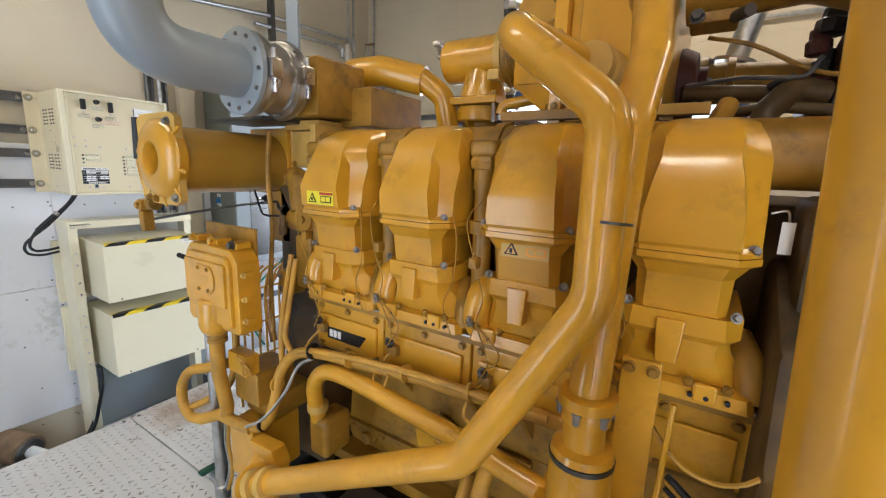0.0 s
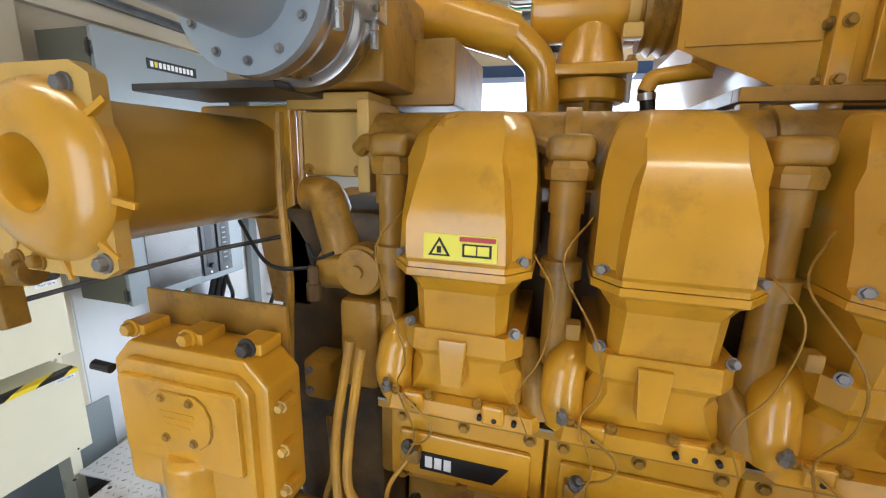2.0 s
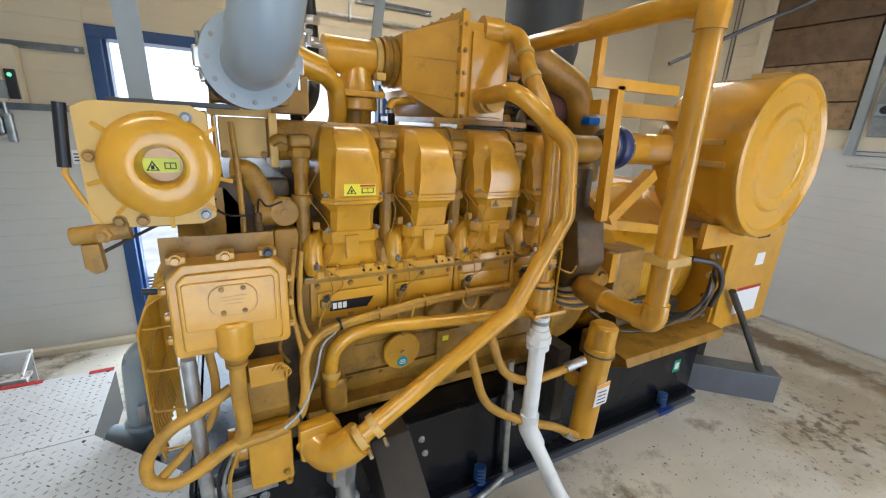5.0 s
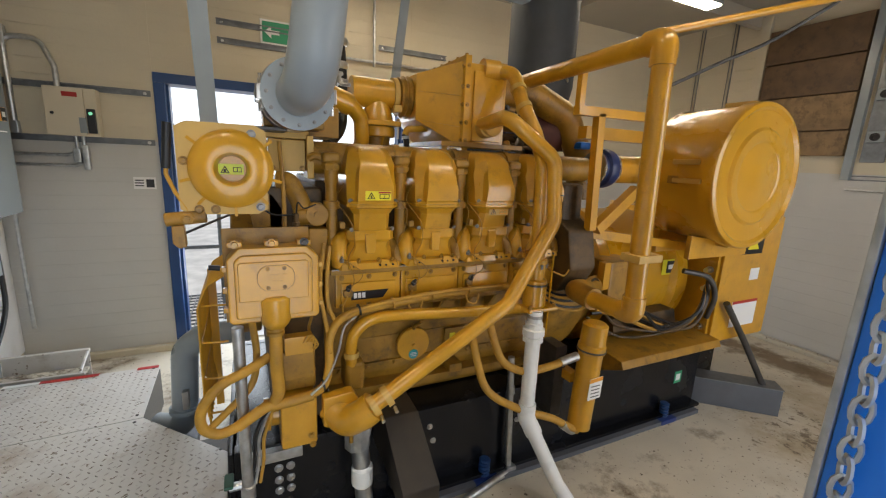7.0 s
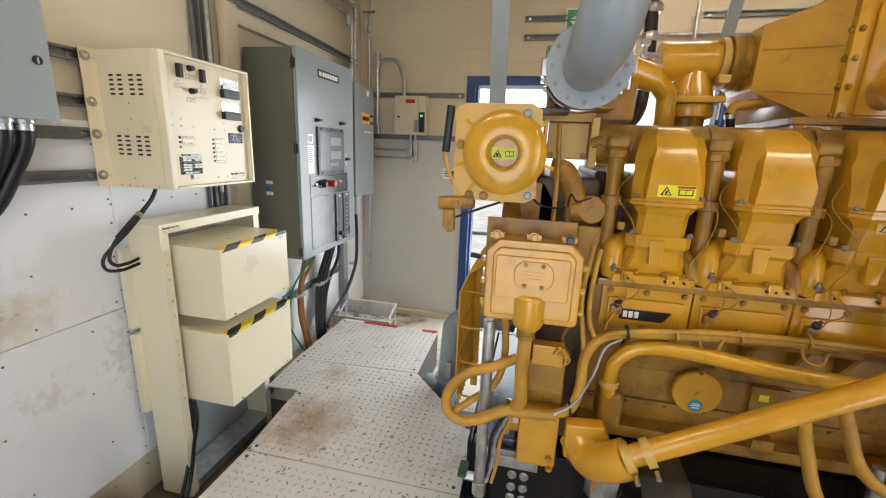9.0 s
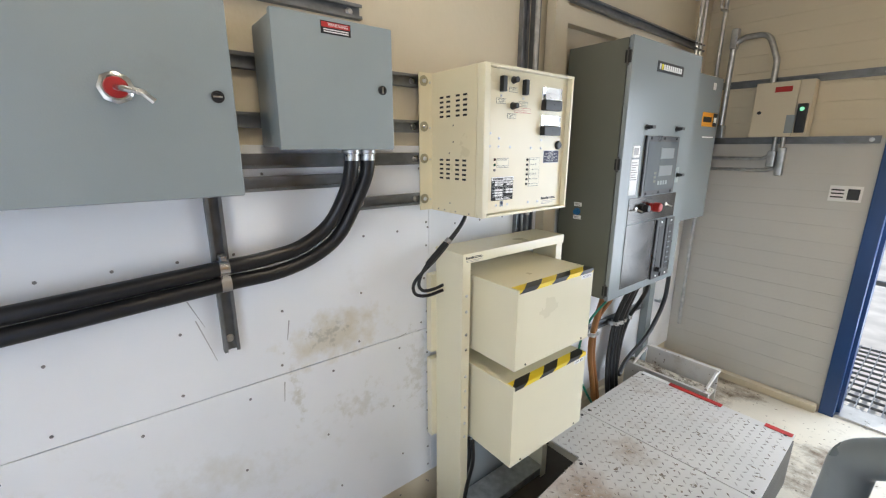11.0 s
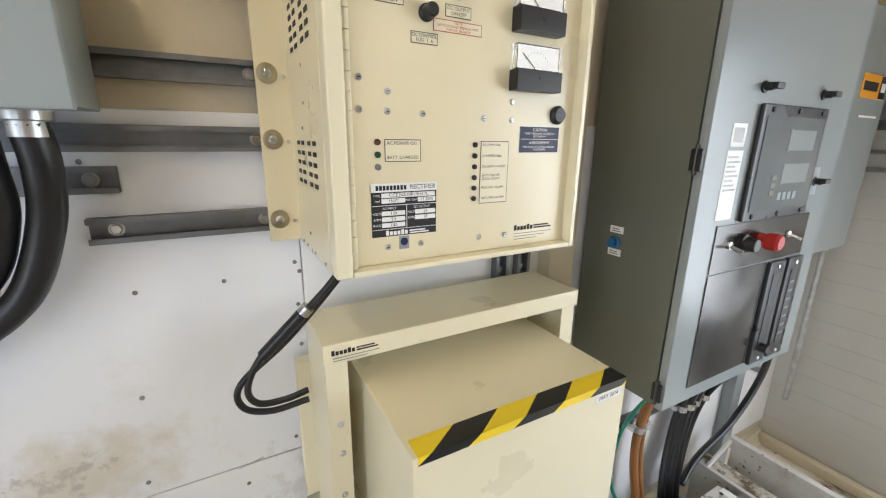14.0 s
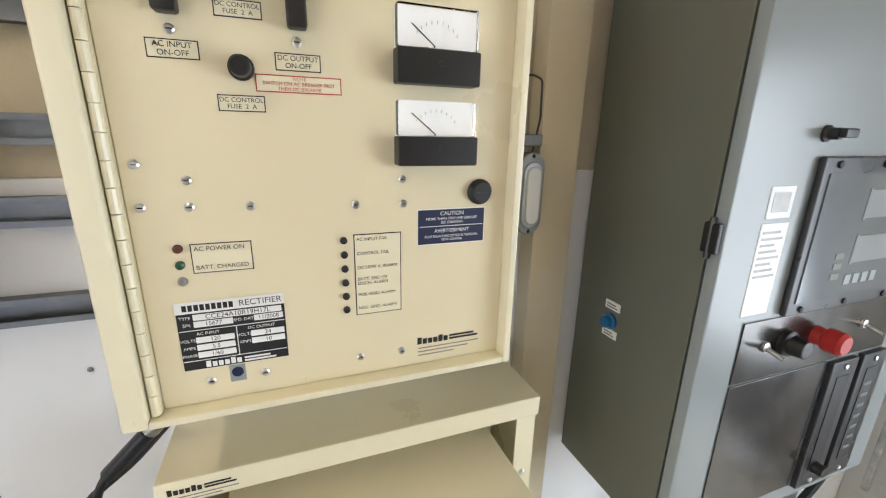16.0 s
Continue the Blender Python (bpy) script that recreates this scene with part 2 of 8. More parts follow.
WHITE_WALL = mat("white_wall_sheet", (0.81, 0.82, 0.83), 0.34, var=0.035, scale=2.5, bump=0.15, fine=30, dirt=(0.56, 0.53, 0.46), dirt_at=(0.6, 0.98), dirt_scale=2.6, patches=(
    ((-3.86, 1.22, 0.97), (1.0, 4.2, 9.0), (0.62, 0.56, 0.42), 0.7, 14, 0.10, 0.42, 0.45),
    ((-3.86, 1.19, 0.985), (1.0, 6.5, 11.0), (0.36, 0.35, 0.29), 0.5, 42, 0.44, 0.54, 0.22),
    ((-3.86, 1.07, 0.80), (1.0, 26.0, 6.5), (0.50, 0.47, 0.37), 0.6, 30, 0.32, 0.5, 0.30),
    ((-3.86, 1.30, 0.66), (1.0, 4.0, 7.0), (0.58, 0.56, 0.49), 0.5, 26, 0.38, 0.54, 0.30),
    ((-3.86, 1.55, 0.72), (1.0, 10.0, 4.0), (0.52, 0.51, 0.45), 0.5, 34, 0.36, 0.52, 0.25),
    ((-3.86, 0.55, 0.50), (1.0, 1.6, 4.0), (0.60, 0.57, 0.48), 0.6, 7, 0.28, 0.55, 0.25)))
CREAM_WALL = mat("cream_block_paint", (0.62, 0.55, 0.41), 0.55, var=0.05, scale=2.0, bump=0.5, fine=45, dirt=(0.52, 0.44, 0.33), dirt_at=(0.66, 0.96), dirt_scale=1.6)
WHITE_BLOCK = mat("white_block_paint", (0.56, 0.55, 0.52), 0.5, var=0.04, scale=2.0, bump=0.5, fine=45, dirt=(0.55, 0.52, 0.46), dirt_at=(0.64, 0.96), dirt_scale=1.8)
CEILING = mat("cream_ceiling_sheet", (0.40, 0.37, 0.31), 0.5, var=0.06, scale=2, bump=0.2)
CONCRETE = mat("stained_concrete", (0.58, 0.53, 0.43), 0.55, var=0.14, scale=1.8, bump=0.35, fine=60, dirt=(0.13, 0.085, 0.045), dirt_at=(0.535, 0.66), dirt_scale=1.9, spots=(0.13, 0.10, 0.07), patches=(
    ((1.86, 1.75, 0.0), (3.4, 0.75, 1.0), (0.16, 0.105, 0.05), 0.9, 5, 0.14, 0.36, 0.42),
    ((1.2, 1.1, 0.0), (0.9, 1.3, 1.0), (0.34, 0.26, 0.15), 0.7, 2.6, 0.18, 0.42, 0.35),
    ((0.85, 1.15, 0.0), (1.0, 1.5, 1.0), (0.13, 0.095, 0.055), 0.85, 14, 0.46, 0.54, 0.24),
    ((0.3, 1.1, 0.0), (0.9, 1.4, 1.0), (0.12, 0.09, 0.06), 0.8, 40, 0.60, 0.64, 0.10)))
PLATE_PAINT = mat("worn_white_floor_plate", (0.62, 0.60, 0.57), 0.42, var=0.07, scale=3, bump=0.25, fine=80, dirt=(0.33, 0.24, 0.16), dirt_at=(0.58, 0.78), dirt_scale=2.6, spots=(0.2, 0.16, 0.12), stain=((-3.28, 1.92, 0.25), 0.26, (0.27, 0.17, 0.09), 0.8))
WORN_PAINT = mat("rusty_worn_white_paint", (0.55, 0.51, 0.42), 0.5, var=0.15, scale=9, bump=0.4, fine=60, dirt=(0.10, 0.07, 0.04), dirt_at=(0.46, 0.58), dirt_scale=16)
TREAD = mat("worn_tread_bars", (0.50, 0.47, 0.44), 0.4, metal=0.1, var=0.2, scale=8, bump=0.2, dirt=(0.14, 0.11, 0.09), dirt_at=(0.48, 0.62), dirt_scale=14)
PIT = mat("dark_pit_concrete", (0.09, 0.075, 0.055), 0.6, var=0.4, scale=5, bump=0.6, fine=30)
RUST = mat("rusty_pipe", (0.20, 0.13, 0.07), 0.7, var=0.35, scale=14, bump=0.6, fine=60)
RED = mat("red_paint", (0.42, 0.022, 0.02), 0.4, var=0.1, bump=0.05)
WHITE = mat("white_label", (0.82, 0.82, 0.80), 0.35, var=0.02, bump=0.0)
INK = mat("black_ink", (0.010, 0.010, 0.011), 0.6, var=0.05, bump=0.0)
NAVY = mat("navy_label", (0.010, 0.014, 0.052), 0.45, var=0.05, bump=0.0)
LABEL_YELLOW = mat("yellow_label", (0.80, 0.70, 0.03), 0.35, var=0.03, bump=0.0)
LABEL_LIME = mat("lime_yellow_label", (0.66, 0.74, 0.03), 0.35, var=0.03, bump=0.0)
ORANGE = mat("orange_label", (0.85, 0.36, 0.02), 0.35, var=0.03, bump=0.0)
TEAL = mat("teal_sticker", (0.02, 0.30, 0.34), 0.4, var=0.05, bump=0.0)
GREEN = mat("green_sticker", (0.04, 0.32, 0.16), 0.4, var=0.05, bump=0.0)
LAMP_OFF = mat("unlit_green_lens", (0.012, 0.07, 0.035), 0.2, var=0.1, bump=0.0)
SCUFF = mat("grey_scuff", (0.42, 0.41, 0.40), 0.6, var=0.2, scale=30, bump=0.0)
GREEN_WIRE = mat("green_wire", (0.02, 0.22, 0.14), 0.4, var=0.1, bump=0.0)
BROWN = mat("brown_cable", (0.30, 0.13, 0.04), 0.45, var=0.2, bump=0.1)
BLUE_HOSE = mat("dark_blue_silicone", (0.03, 0.05, 0.16), 0.4, var=0.2, bump=0.1)
DARK_GREY = mat("dark_grey_lagging", (0.045, 0.05, 0.055), 0.6, var=0.2, scale=6, bump=0.5, fine=25)
DARK_PANEL = mat("dark_control_panel", (0.024, 0.024, 0.026), 0.3, var=0.1, scale=8, bump=0.05)
WOOD = mat("brown_board_wood", (0.25, 0.16, 0.075), 0.55, var=0.3, scale=8, bump=0.3, dirt=(0.10, 0.06, 0.03), dirt_at=(0.5, 0.7), dirt_scale=14)
WOOD_DARK = mat("dark_brown_board_wood", (0.13, 0.075, 0.035), 0.55, var=0.3, scale=8, bump=0.3, dirt=(0.06, 0.035, 0.02), dirt_at=(0.5, 0.7), dirt_scale=14)
TURBO = mat("dark_red_turbo_iron", (0.07, 0.018, 0.012), 0.6, var=0.3, scale=10, bump=0.4)
SCREEN = mat("grey_display_glass", (0.16, 0.18, 0.19), 0.12, var=0.1, bump=0.0, coat=0.5)
GLASS = clear("clear_cover")
LAMP = glow("lamp_diffuser", (1.0, 0.84, 0.62), LAMP_GLOW)
GREEN_GLOW = glow("green_lamp", (0.05, 1.0, 0.4), 1.0)
GRAVEL = mat("pale_gravel", (0.55, 0.53, 0.49), 0.9, var=0.2, scale=3, bump=0.6, fine=20)
HAZARD = striped("hazard_tape", (1.5, 1.0, -1.5), 0.165, (0.88, 0.66, 0.03), (0.015, 0.015, 0.015))


# ---------- building helpers ----------
ORIGIN = {}


def thing(name, at, label, category, group="", kind=""):
    ob = new(name)
    ob.empty_display_size = 0.05
    ob.location = at
    ORIGIN[ob.name] = Vector(at)
    return tagged(ob, label, category, group, kind)


def part(name, bm, material, parent=None, label="", angle=35, at=None):
    """Links a bmesh, drawn in world metres, as one mesh object, under parent if there is one."""
    if at is None:
        at = ORIGIN[parent.name] if parent else Vector((0, 0, 0))
    at = Vector(at)
    bmesh.ops.translate(bm, verts=bm.verts, vec=-at)
    bmesh.ops.recalc_face_normals(bm, faces=bm.faces)
    me = bpy.data.meshes.new(name)
    for f in bm.faces:
        f.smooth = True
    bm.to_mesh(me)
    bm.free()
    me.set_sharp_from_angle(angle=radians(angle))
    bevelled = 40 < len(me.polygons) < 900
    for one in (material if isinstance(material, (list, tuple)) else [material]):
        me.materials.append(one)
    ob = new(name, me)
    if bevelled:
        ob.modifiers.new("even_faces", "WEIGHTED_NORMAL").keep_sharp = True
    ORIGIN[ob.name] = at
    if parent:
        ob.parent = parent
        ob.location = at - ORIGIN[parent.name]
    else:
        ob.location = at
    if label:
        ob["label"] = label
    return ob


def repeat(ob, shift):
    """Another of the same part, with its sub-parts, moved by shift, under the same parent."""
    c = ob.copy()
    scene.collection.objects.link(c)
    c.parent = ob.parent
    c.location = ob.location + Vector(shift)
    ORIGIN[c.name] = ORIGIN[ob.name] + Vector(shift)
    for k in ob.children:
        s = k.copy()
        scene.collection.objects.link(s)
        s.parent = c
        ORIGIN[s.name] = ORIGIN[k.name] + Vector(shift)
    return c


def top(ob, label, category, group="", kind=""):
    return tagged(ob, label, category, group, kind)


def box(x0, x1, y0, y1, z0, z1, bevel=0.0, seg=2, bm=None):
    b = bmesh.new()
    bmesh.ops.create_cube(b, size=1.0)
    for v in b.verts:
        v.co = Vector((x0 + (v.co.x + 0.5) * (x1 - x0), y0 + (v.co.y + 0.5) * (y1 - y0), z0 + (v.co.z + 0.5) * (z1 - z0)))
    if bevel:
        bmesh.ops.bevel(b, geom=list(b.edges), offset=bevel, segments=seg, affect="EDGES", profile=0.5)
    return merge(bm, b)


def merge(into, b):
    if into is None:
        return b
    me = bpy.data.meshes.new("tmp")
    b.to_mesh(me)
    b.free()
    into.from_mesh(me)
    bpy.data.meshes.remove(me)
    return into


def frame_of(d):
    d = Vector(d).normalized()
    a = Vector((0, 0, 1)) if abs(d.z) < 0.9 else Vector((1, 0, 0))
    u = a.cross(d).normalized()
    return u, d.cross(u).normalized()


def loft(rings, bm=None, caps=True, closed=False):
    """Skins a row of rings that have the same number of points."""
    b = bmesh.new() if bm is None else bm
    rows = [[b.verts.new(p) for p in r] for r in rings]
    n = len(rows[0])
    pairs = list(zip(rows, rows[1:])) + ([(rows[-1], rows[0])] if closed else [])
    for a, c in pairs:
        for i in range(n):
            j = (i + 1) % n
            b.faces.new((a[i], a[j], c[j], c[i]))
    if caps and not closed:
        b.faces.new(rows[0])
        b.faces.new(rows[-1])
    return b


def lathe(at, axis, profile, seg=24, bm=None):
    """Turns (along, radius) pairs round an axis through at."""
    at, axis = Vector(at), Vector(axis).normalized()
    u, v = frame_of(axis)
    rings = []
    for h, r in profile:
        r = max(r, 0.0004)
        rings.append([at + axis * h + (u * math.cos(a) + v * math.sin(a)) * r for a in (2 * math.pi * i / seg for i in range(seg))])
    return loft(rings, bm)


def cyl(p0, p1, r, seg=20, bm=None, bevel=0.0, r1=None):
    p0, p1 = Vector(p0), Vector(p1)
    d = p1 - p0
    n = d.length
    r1 = r if r1 is None else r1
    if bevel:
        prof = [(0, r - bevel), (bevel * 0.3, r - bevel * 0.3), (bevel, r), (n - bevel, r1), (n - bevel * 0.3, r1 - bevel * 0.3), (n, r1 - bevel)]
    else:
        prof = [(0, r), (n, r1)]
    return lathe(p0, d, prof, seg, bm)


def rounded(pts, radius, steps=6):
    """Rounds the corners of a line."""
    pts = [Vector(p) for p in pts]
    out = [pts[0]]
    for a, b, c in zip(pts, pts[1:], pts[2:]):
        u, v = (a - b), (c - b)
        ang = u.angle(v)
        if ang > 3.1:
            out.append(b)
            continue
        k = min(radius / math.tan(ang / 2), u.length * 0.48, v.length * 0.48)
        s, e = b + u.normalized() * k, b + v.normalized() * k
        for i in range(steps + 1):
            t = i / steps
            out.append(s * (1 - t) ** 2 + b * 2 * t * (1 - t) + e * t ** 2)
    out.append(pts[-1])
    return out


def tube(pts, r, bend=0.05, seg=14, bm=None, steps=6, smooth=False):
    """A pipe or cable along a line, its corners rounded."""
    if smooth:
        line = curve_through(pts)
    else:
        line = rounded(pts, bend, steps)
    line = [p for i, p in enumerate(line) if i == 0 or (p - line[i - 1]).length > 1e-5]
    rings, u = [], None
    for i, p in enumerate(line):
        d = (line[min(i + 1, len(line) - 1)] - line[max(i - 1, 0)]).normalized()
        if u is None:
            u, _ = frame_of(d)
        u = (u - d * u.dot(d)).normalized()
        v = d.cross(u)
        rings.append([p + (u * math.cos(a) + v * math.sin(a)) * r for a in (2 * math.pi * k / seg for k in range(seg))])
    return loft(rings, bm)


def curve_through(pts, steps=6):
    """A smooth line through points."""
    p = [Vector(q) for q in pts]
    p = [p[0] * 2 - p[1]] + p + [p[-1] * 2 - p[-2]]
    out = []
    for i in range(1, len(p) - 2):
        a, b, c, d = p[i - 1], p[i], p[i + 1], p[i + 2]
        for k in range(steps):
            t = k / steps
            out.append(0.5 * ((2 * b) + (c - a) * t + (2 * a - 5 * b + 4 * c - d) * t ** 2 + (3 * b - a - 3 * c + d) * t ** 3))
    out.append(p[-2])
    return out


def prism(poly, axis, lo, hi, bevel=0.0, bm=None):
    """A flat outline, pulled out along an axis. poly holds the two other coordinates, in the order x, y, z."""
    def put(a, b, h):
        return {"x": (h, a, b), "y": (a, h, b), "z": (a, b, h)}[axis]
    b = bmesh.new()
    v0 = [b.verts.new(put(p, q, lo)) for p, q in poly]
    v1 = [b.verts.new(put(p, q, hi)) for p, q in poly]
    n = len(poly)
    b.faces.new(v0)
    b.faces.new(v1)
    for i in range(n):
        b.faces.new((v0[i], v0[(i + 1) % n], v1[(i + 1) % n], v1[i]))
    bmesh.ops.recalc_face_normals(b, faces=b.faces)
    if bevel:
        bmesh.ops.bevel(b, geom=list(b.edges), offset=bevel, segments=2, affect="EDGES", profile=0.5)
    return merge(bm, b)


def hexbolt(at, axis, r=0.009, h=0.008, bm=None):
    """A hexagon head on a washer, standing on at."""
    at, axis = Vector(at), Vector(axis).normalized()
    bm = lathe(at, axis, [(0, r * 1.35), (h * 0.25, r * 1.35)], 12, bm)
    return lathe(at, axis, [(h * 0.25, r), (h * 0.85, r), (h, r * 0.85)], 6, bm)


def words(text, at, size, facing, material, parent, name="lettering", align="CENTER", stretch=1.0):
    """Flat lettering on a surface. facing: the yaw, in degrees, of the way that it looks."""
    cu = bpy.data.curves.new(name, "FONT")
    cu.body, cu.size, cu.align_x, cu.align_y = text, size, align, "CENTER"
    tmp = bpy.data.objects.new(name, cu)
    me = bpy.data.meshes.new_from_object(tmp)
    bpy.data.objects.remove(tmp)
    bpy.data.curves.remove(cu)
    me.materials.append(material)
    ob = new(name, me)
    m = pose(*at, 90, 0, facing) @ Matrix.Diagonal((stretch, 1, 1, 1))
    me.transform(Matrix.Translation(-Vector(at)) @ m)
    ORIGIN[ob.name] = Vector(at)
    ob.parent = parent
    ob.location = Vector(at) - ORIGIN[parent.name]
    return ob

# ---------- the large structure ----------
WX, NY, EX, SY, CZ = -3.872, 3.93, 2.3, -0.5, 3.15   # west, north, east, south faces and ceiling

floor = top(part("floor", box(WX, EX, SY, NY, -0.4, 0.0), CONCRETE), "stained concrete floor with oily drips", "floor", kind="structure")
# thin dark sheets over the floor on both sides of the plates
pit = top(part("floor_pit", box(WX, -3.36, SY, 2.35, 0.0, 0.006), PIT), "dark cable pit beside the wall", "floor", kind="structure")
top(part("floor_pit", box(-2.92, -2.40, 1.50, 2.56, 0.0, 0.005), PIT), "dark floor between the plates and the skid", "floor", kind="structure")
ground = top(part("ground", box(-600, 600, -600, 800, -0.6, -0.4), GRAVEL), "pale gravel ground around the building", "ground", kind="structure")
pavement = top(part("pavement", box(-9, 9, -14, SY - 0.2, -0.4, -0.02), GRAVEL), "pale gravel apron outside the doors", "pavement", kind="structure")

# added emitting sheet; its glow stands in for daylight beyond the north door
backdrop = top(part("backdrop", box(-60, 60, 40, 40.2, -0.4, 30), glow("outdoor_glow_sheet", (0.93, 0.97, 1.0), 1.3)), "added glowing sheet standing in for the bright outdoors", "backdrop", kind="structure")
wall_west = top(part("wall_west", box(WX - 0.2, WX, SY - 0.2, NY + 0.2, -0.2, CZ), CREAM_WALL), "cream painted wall with white sheeting below", "wall", kind="structure")
wall_east = top(part("wall_east", box(EX, EX + 0.2, SY - 0.2, NY + 0.2, -0.2, CZ), WHITE_BLOCK), "white painted boarded wall", "wall", kind="structure")
DL, DR, DT = -2.86, -1.02, 2.07     # north doorway
nb = box(WX, DL - 0.07, NY + 0.012, NY + 0.2, -0.2, CZ)
box(DR + 0.07, EX, NY + 0.012, NY + 0.2, -0.2, CZ, bm=nb)
box(DL - 0.07, DR + 0.07, NY + 0.012, NY + 0.2, DT + 0.07, CZ, bm=nb)
wall_north = top(part("wall_north", nb, CREAM_WALL), "boarded wall, cream above and white below", "wall", kind="structure")
RL, RR, RT = -0.25, 1.05, 2.35         # added opening, out of view, for pipe highlights and east light
SL, SR, ST = -2.9, -1.84, 2.15       # south doorway
sb = box(WX, SL, SY - 0.2, SY, -0.2, CZ)
box(SR, RL, SY - 0.2, SY, -0.2, CZ, bm=sb)
box(RR, EX, SY - 0.2, SY, -0.2, CZ, bm=sb)
box(RL, RR, SY - 0.2, SY, RT, CZ, bm=sb)
box(SL, SR, SY - 0.2, SY, ST, CZ, bm=sb)
wall_south = top(part("wall_south", sb, CREAM_WALL), "plain cream wall with an open doorway", "wall", kind="structure")
cb = box(WX - 0.2, EX + 0.2, SY - 0.2, NY + 0.2, CZ, CZ + 0.15)
for yy in (0.4, 1.6, 2.8):
    box(WX, EX, yy, yy + 0.06, CZ - 0.14, CZ - 0.002, bm=cb)
for xx in (-2.6, -1.0, 0.6):
    box(xx, xx + 0.05, SY, NY, CZ - 0.06, CZ - 0.003, bm=cb)
ceiling = top(part("ceiling", cb, CEILING), "cream sheet ceiling with shallow purlins", "ceiling", kind="structure")
kerb = prism([(WX + 0.001, 0.0), (WX + 0.001, 0.06), (WX + 0.02, 0.06), (WX + 0.05, 0.0)], "y", 2.5, NY - 0.001)
kb = box(WX, DL - 0.08, NY - 0.05, NY - 0.001, 0.0, 0.05, 0.006, bm=kerb)
top(part("baseboard", kb, CREAM_WALL), "narrow mortar skirting at the wall foot", "baseboard", kind="structure")
top(part("baseboard", box(EX - 0.07, EX - 0.001, SY, NY - 0.001, 0.0, 0.04, 0.008), CONCRETE), "low concrete kerb at the wall foot", "baseboard", kind="structure")


def doorway(name, l, r, t, y0, y1, label, material):
    d = thing(name, ((l + r) / 2, (y0 + y1) / 2, 0), label, "door frame", kind="structure")
    part("jamb", box(l - 0.07, l, y0, y1, 0, t, 0.004), material, d)
    part("jamb", box(r, r + 0.07, y0, y1, 0, t, 0.004), material, d)
    part("head", box(l - 0.07, r + 0.07, y0, y1, t, t + 0.07, 0.004), material, d)
    part("stop", box(l, l + 0.018, y0 + 0.06, y1 - 0.04, 0, t - 0.001), material, d)
    part("stop", box(r - 0.018, r, y0 + 0.06, y1 - 0.04, 0, t - 0.001), material, d)
    part("threshold", box(l, r, y0 + 0.02, y1, 0.0, 0.018, 0.004), STEEL, d)
    return d


door_1 = doorway("door_1", DL, DR, DT, NY - 0.015, NY + 0.19, "dark blue steel door frame standing open to daylight", BLUE)

# the blue leaf of the south doorway, folded into the room, and its chain
door_2 = thing("door_2", (-1.83, SY, 0), "bright blue steel door leaf standing open", "door", kind="structure")
part("leaf", box(-1.83, -1.785, SY + 0.01, 0.33, 0.02, 2.12, 0.003), BLUE_LEAF, door_2)
part("edge_strip", box(-1.834, -1.781, 0.33, 0.338, 0.02, 2.12, 0.002), GALV, door_2)
part("hinge", cyl((-1.835, SY + 0.012, 0.35), (-1.835, SY + 0.012, 0.45), 0.009, 10), STEEL, door_2)
part("hinge", cyl((-1.835, SY + 0.012, 1.65), (-1.835, SY + 0.012, 1.75), 0.009, 10), STEEL, door_2)
chain_bm = bmesh.new()
for i in range(70):
    z = 1.95 - i * 0.021
    turn = 90 * (i % 2)
    ring = []
    for k in range(10):
        a = 2 * math.pi * k / 10
        ring.append(Vector((0.008 * math.cos(a), 0, 0.0145 * math.sin(a))))
    rot = Matrix.Rotation(radians(turn + 45), 3, "Z")
    rows = []
    for k, p in enumerate(ring):
        d = (ring[(k + 1) % 10] - ring[k - 1]).normalized()
        n = Vector((0, 1, 0))
        s = d.cross(n)
        rows.append([rot @ (p + (n * math.cos(b) + s * math.sin(b)) * 0.0028) + Vector((-1.845, 0.31, z)) for b in (2 * math.pi * j / 5 for j in range(5))])
    loft(rows, chain_bm, caps=False, closed=True)
chain = top(part("chain", chain_bm, GALV, at=(-1.845, 0.31, 1.95)), "galvanised link chain hanging beside the open blue door", "chain")
hook = part("hook", tube([(-1.83, 0.31, 1.97), (-1.848, 0.31, 1.972), (-1.85, 0.31, 1.955)], 0.003, 0.01, 8), STEEL, chain)

# outside the north door: a grating landing with rails
landing = thing("landing", (-1.9, 4.7, 0), "galvanised grating landing with handrails outside the door", "landing")
gb = bmesh.new()
for i in range(48):
    x = -3.4 + i * 0.06
    box(x, x + 0.006, 4.14, 5.4, -0.03, 0.0, bm=gb)
for i in range(13):
    y = 4.16 + i * 0.1
    box(-3.4, -0.55, y, y + 0.005, -0.02, -0.002, bm=gb)
part("grating", gb, STRUT, landing)["kind"] = "stuff"
for x in (-3.35, -2.65, -1.95, -1.25, -0.6):
    part("post", cyl((x, 5.36, -0.4), (x, 5.36, 1.07), 0.021, 12), STRUT, landing)
for z in (0.55, 1.07):
    part("rail", cyl((-3.4, 5.36, z), (-0.55, 5.36, z), 0.021, 12), STRUT, landing)

# ---------- raised floor plates ----------
PZ = 0.25


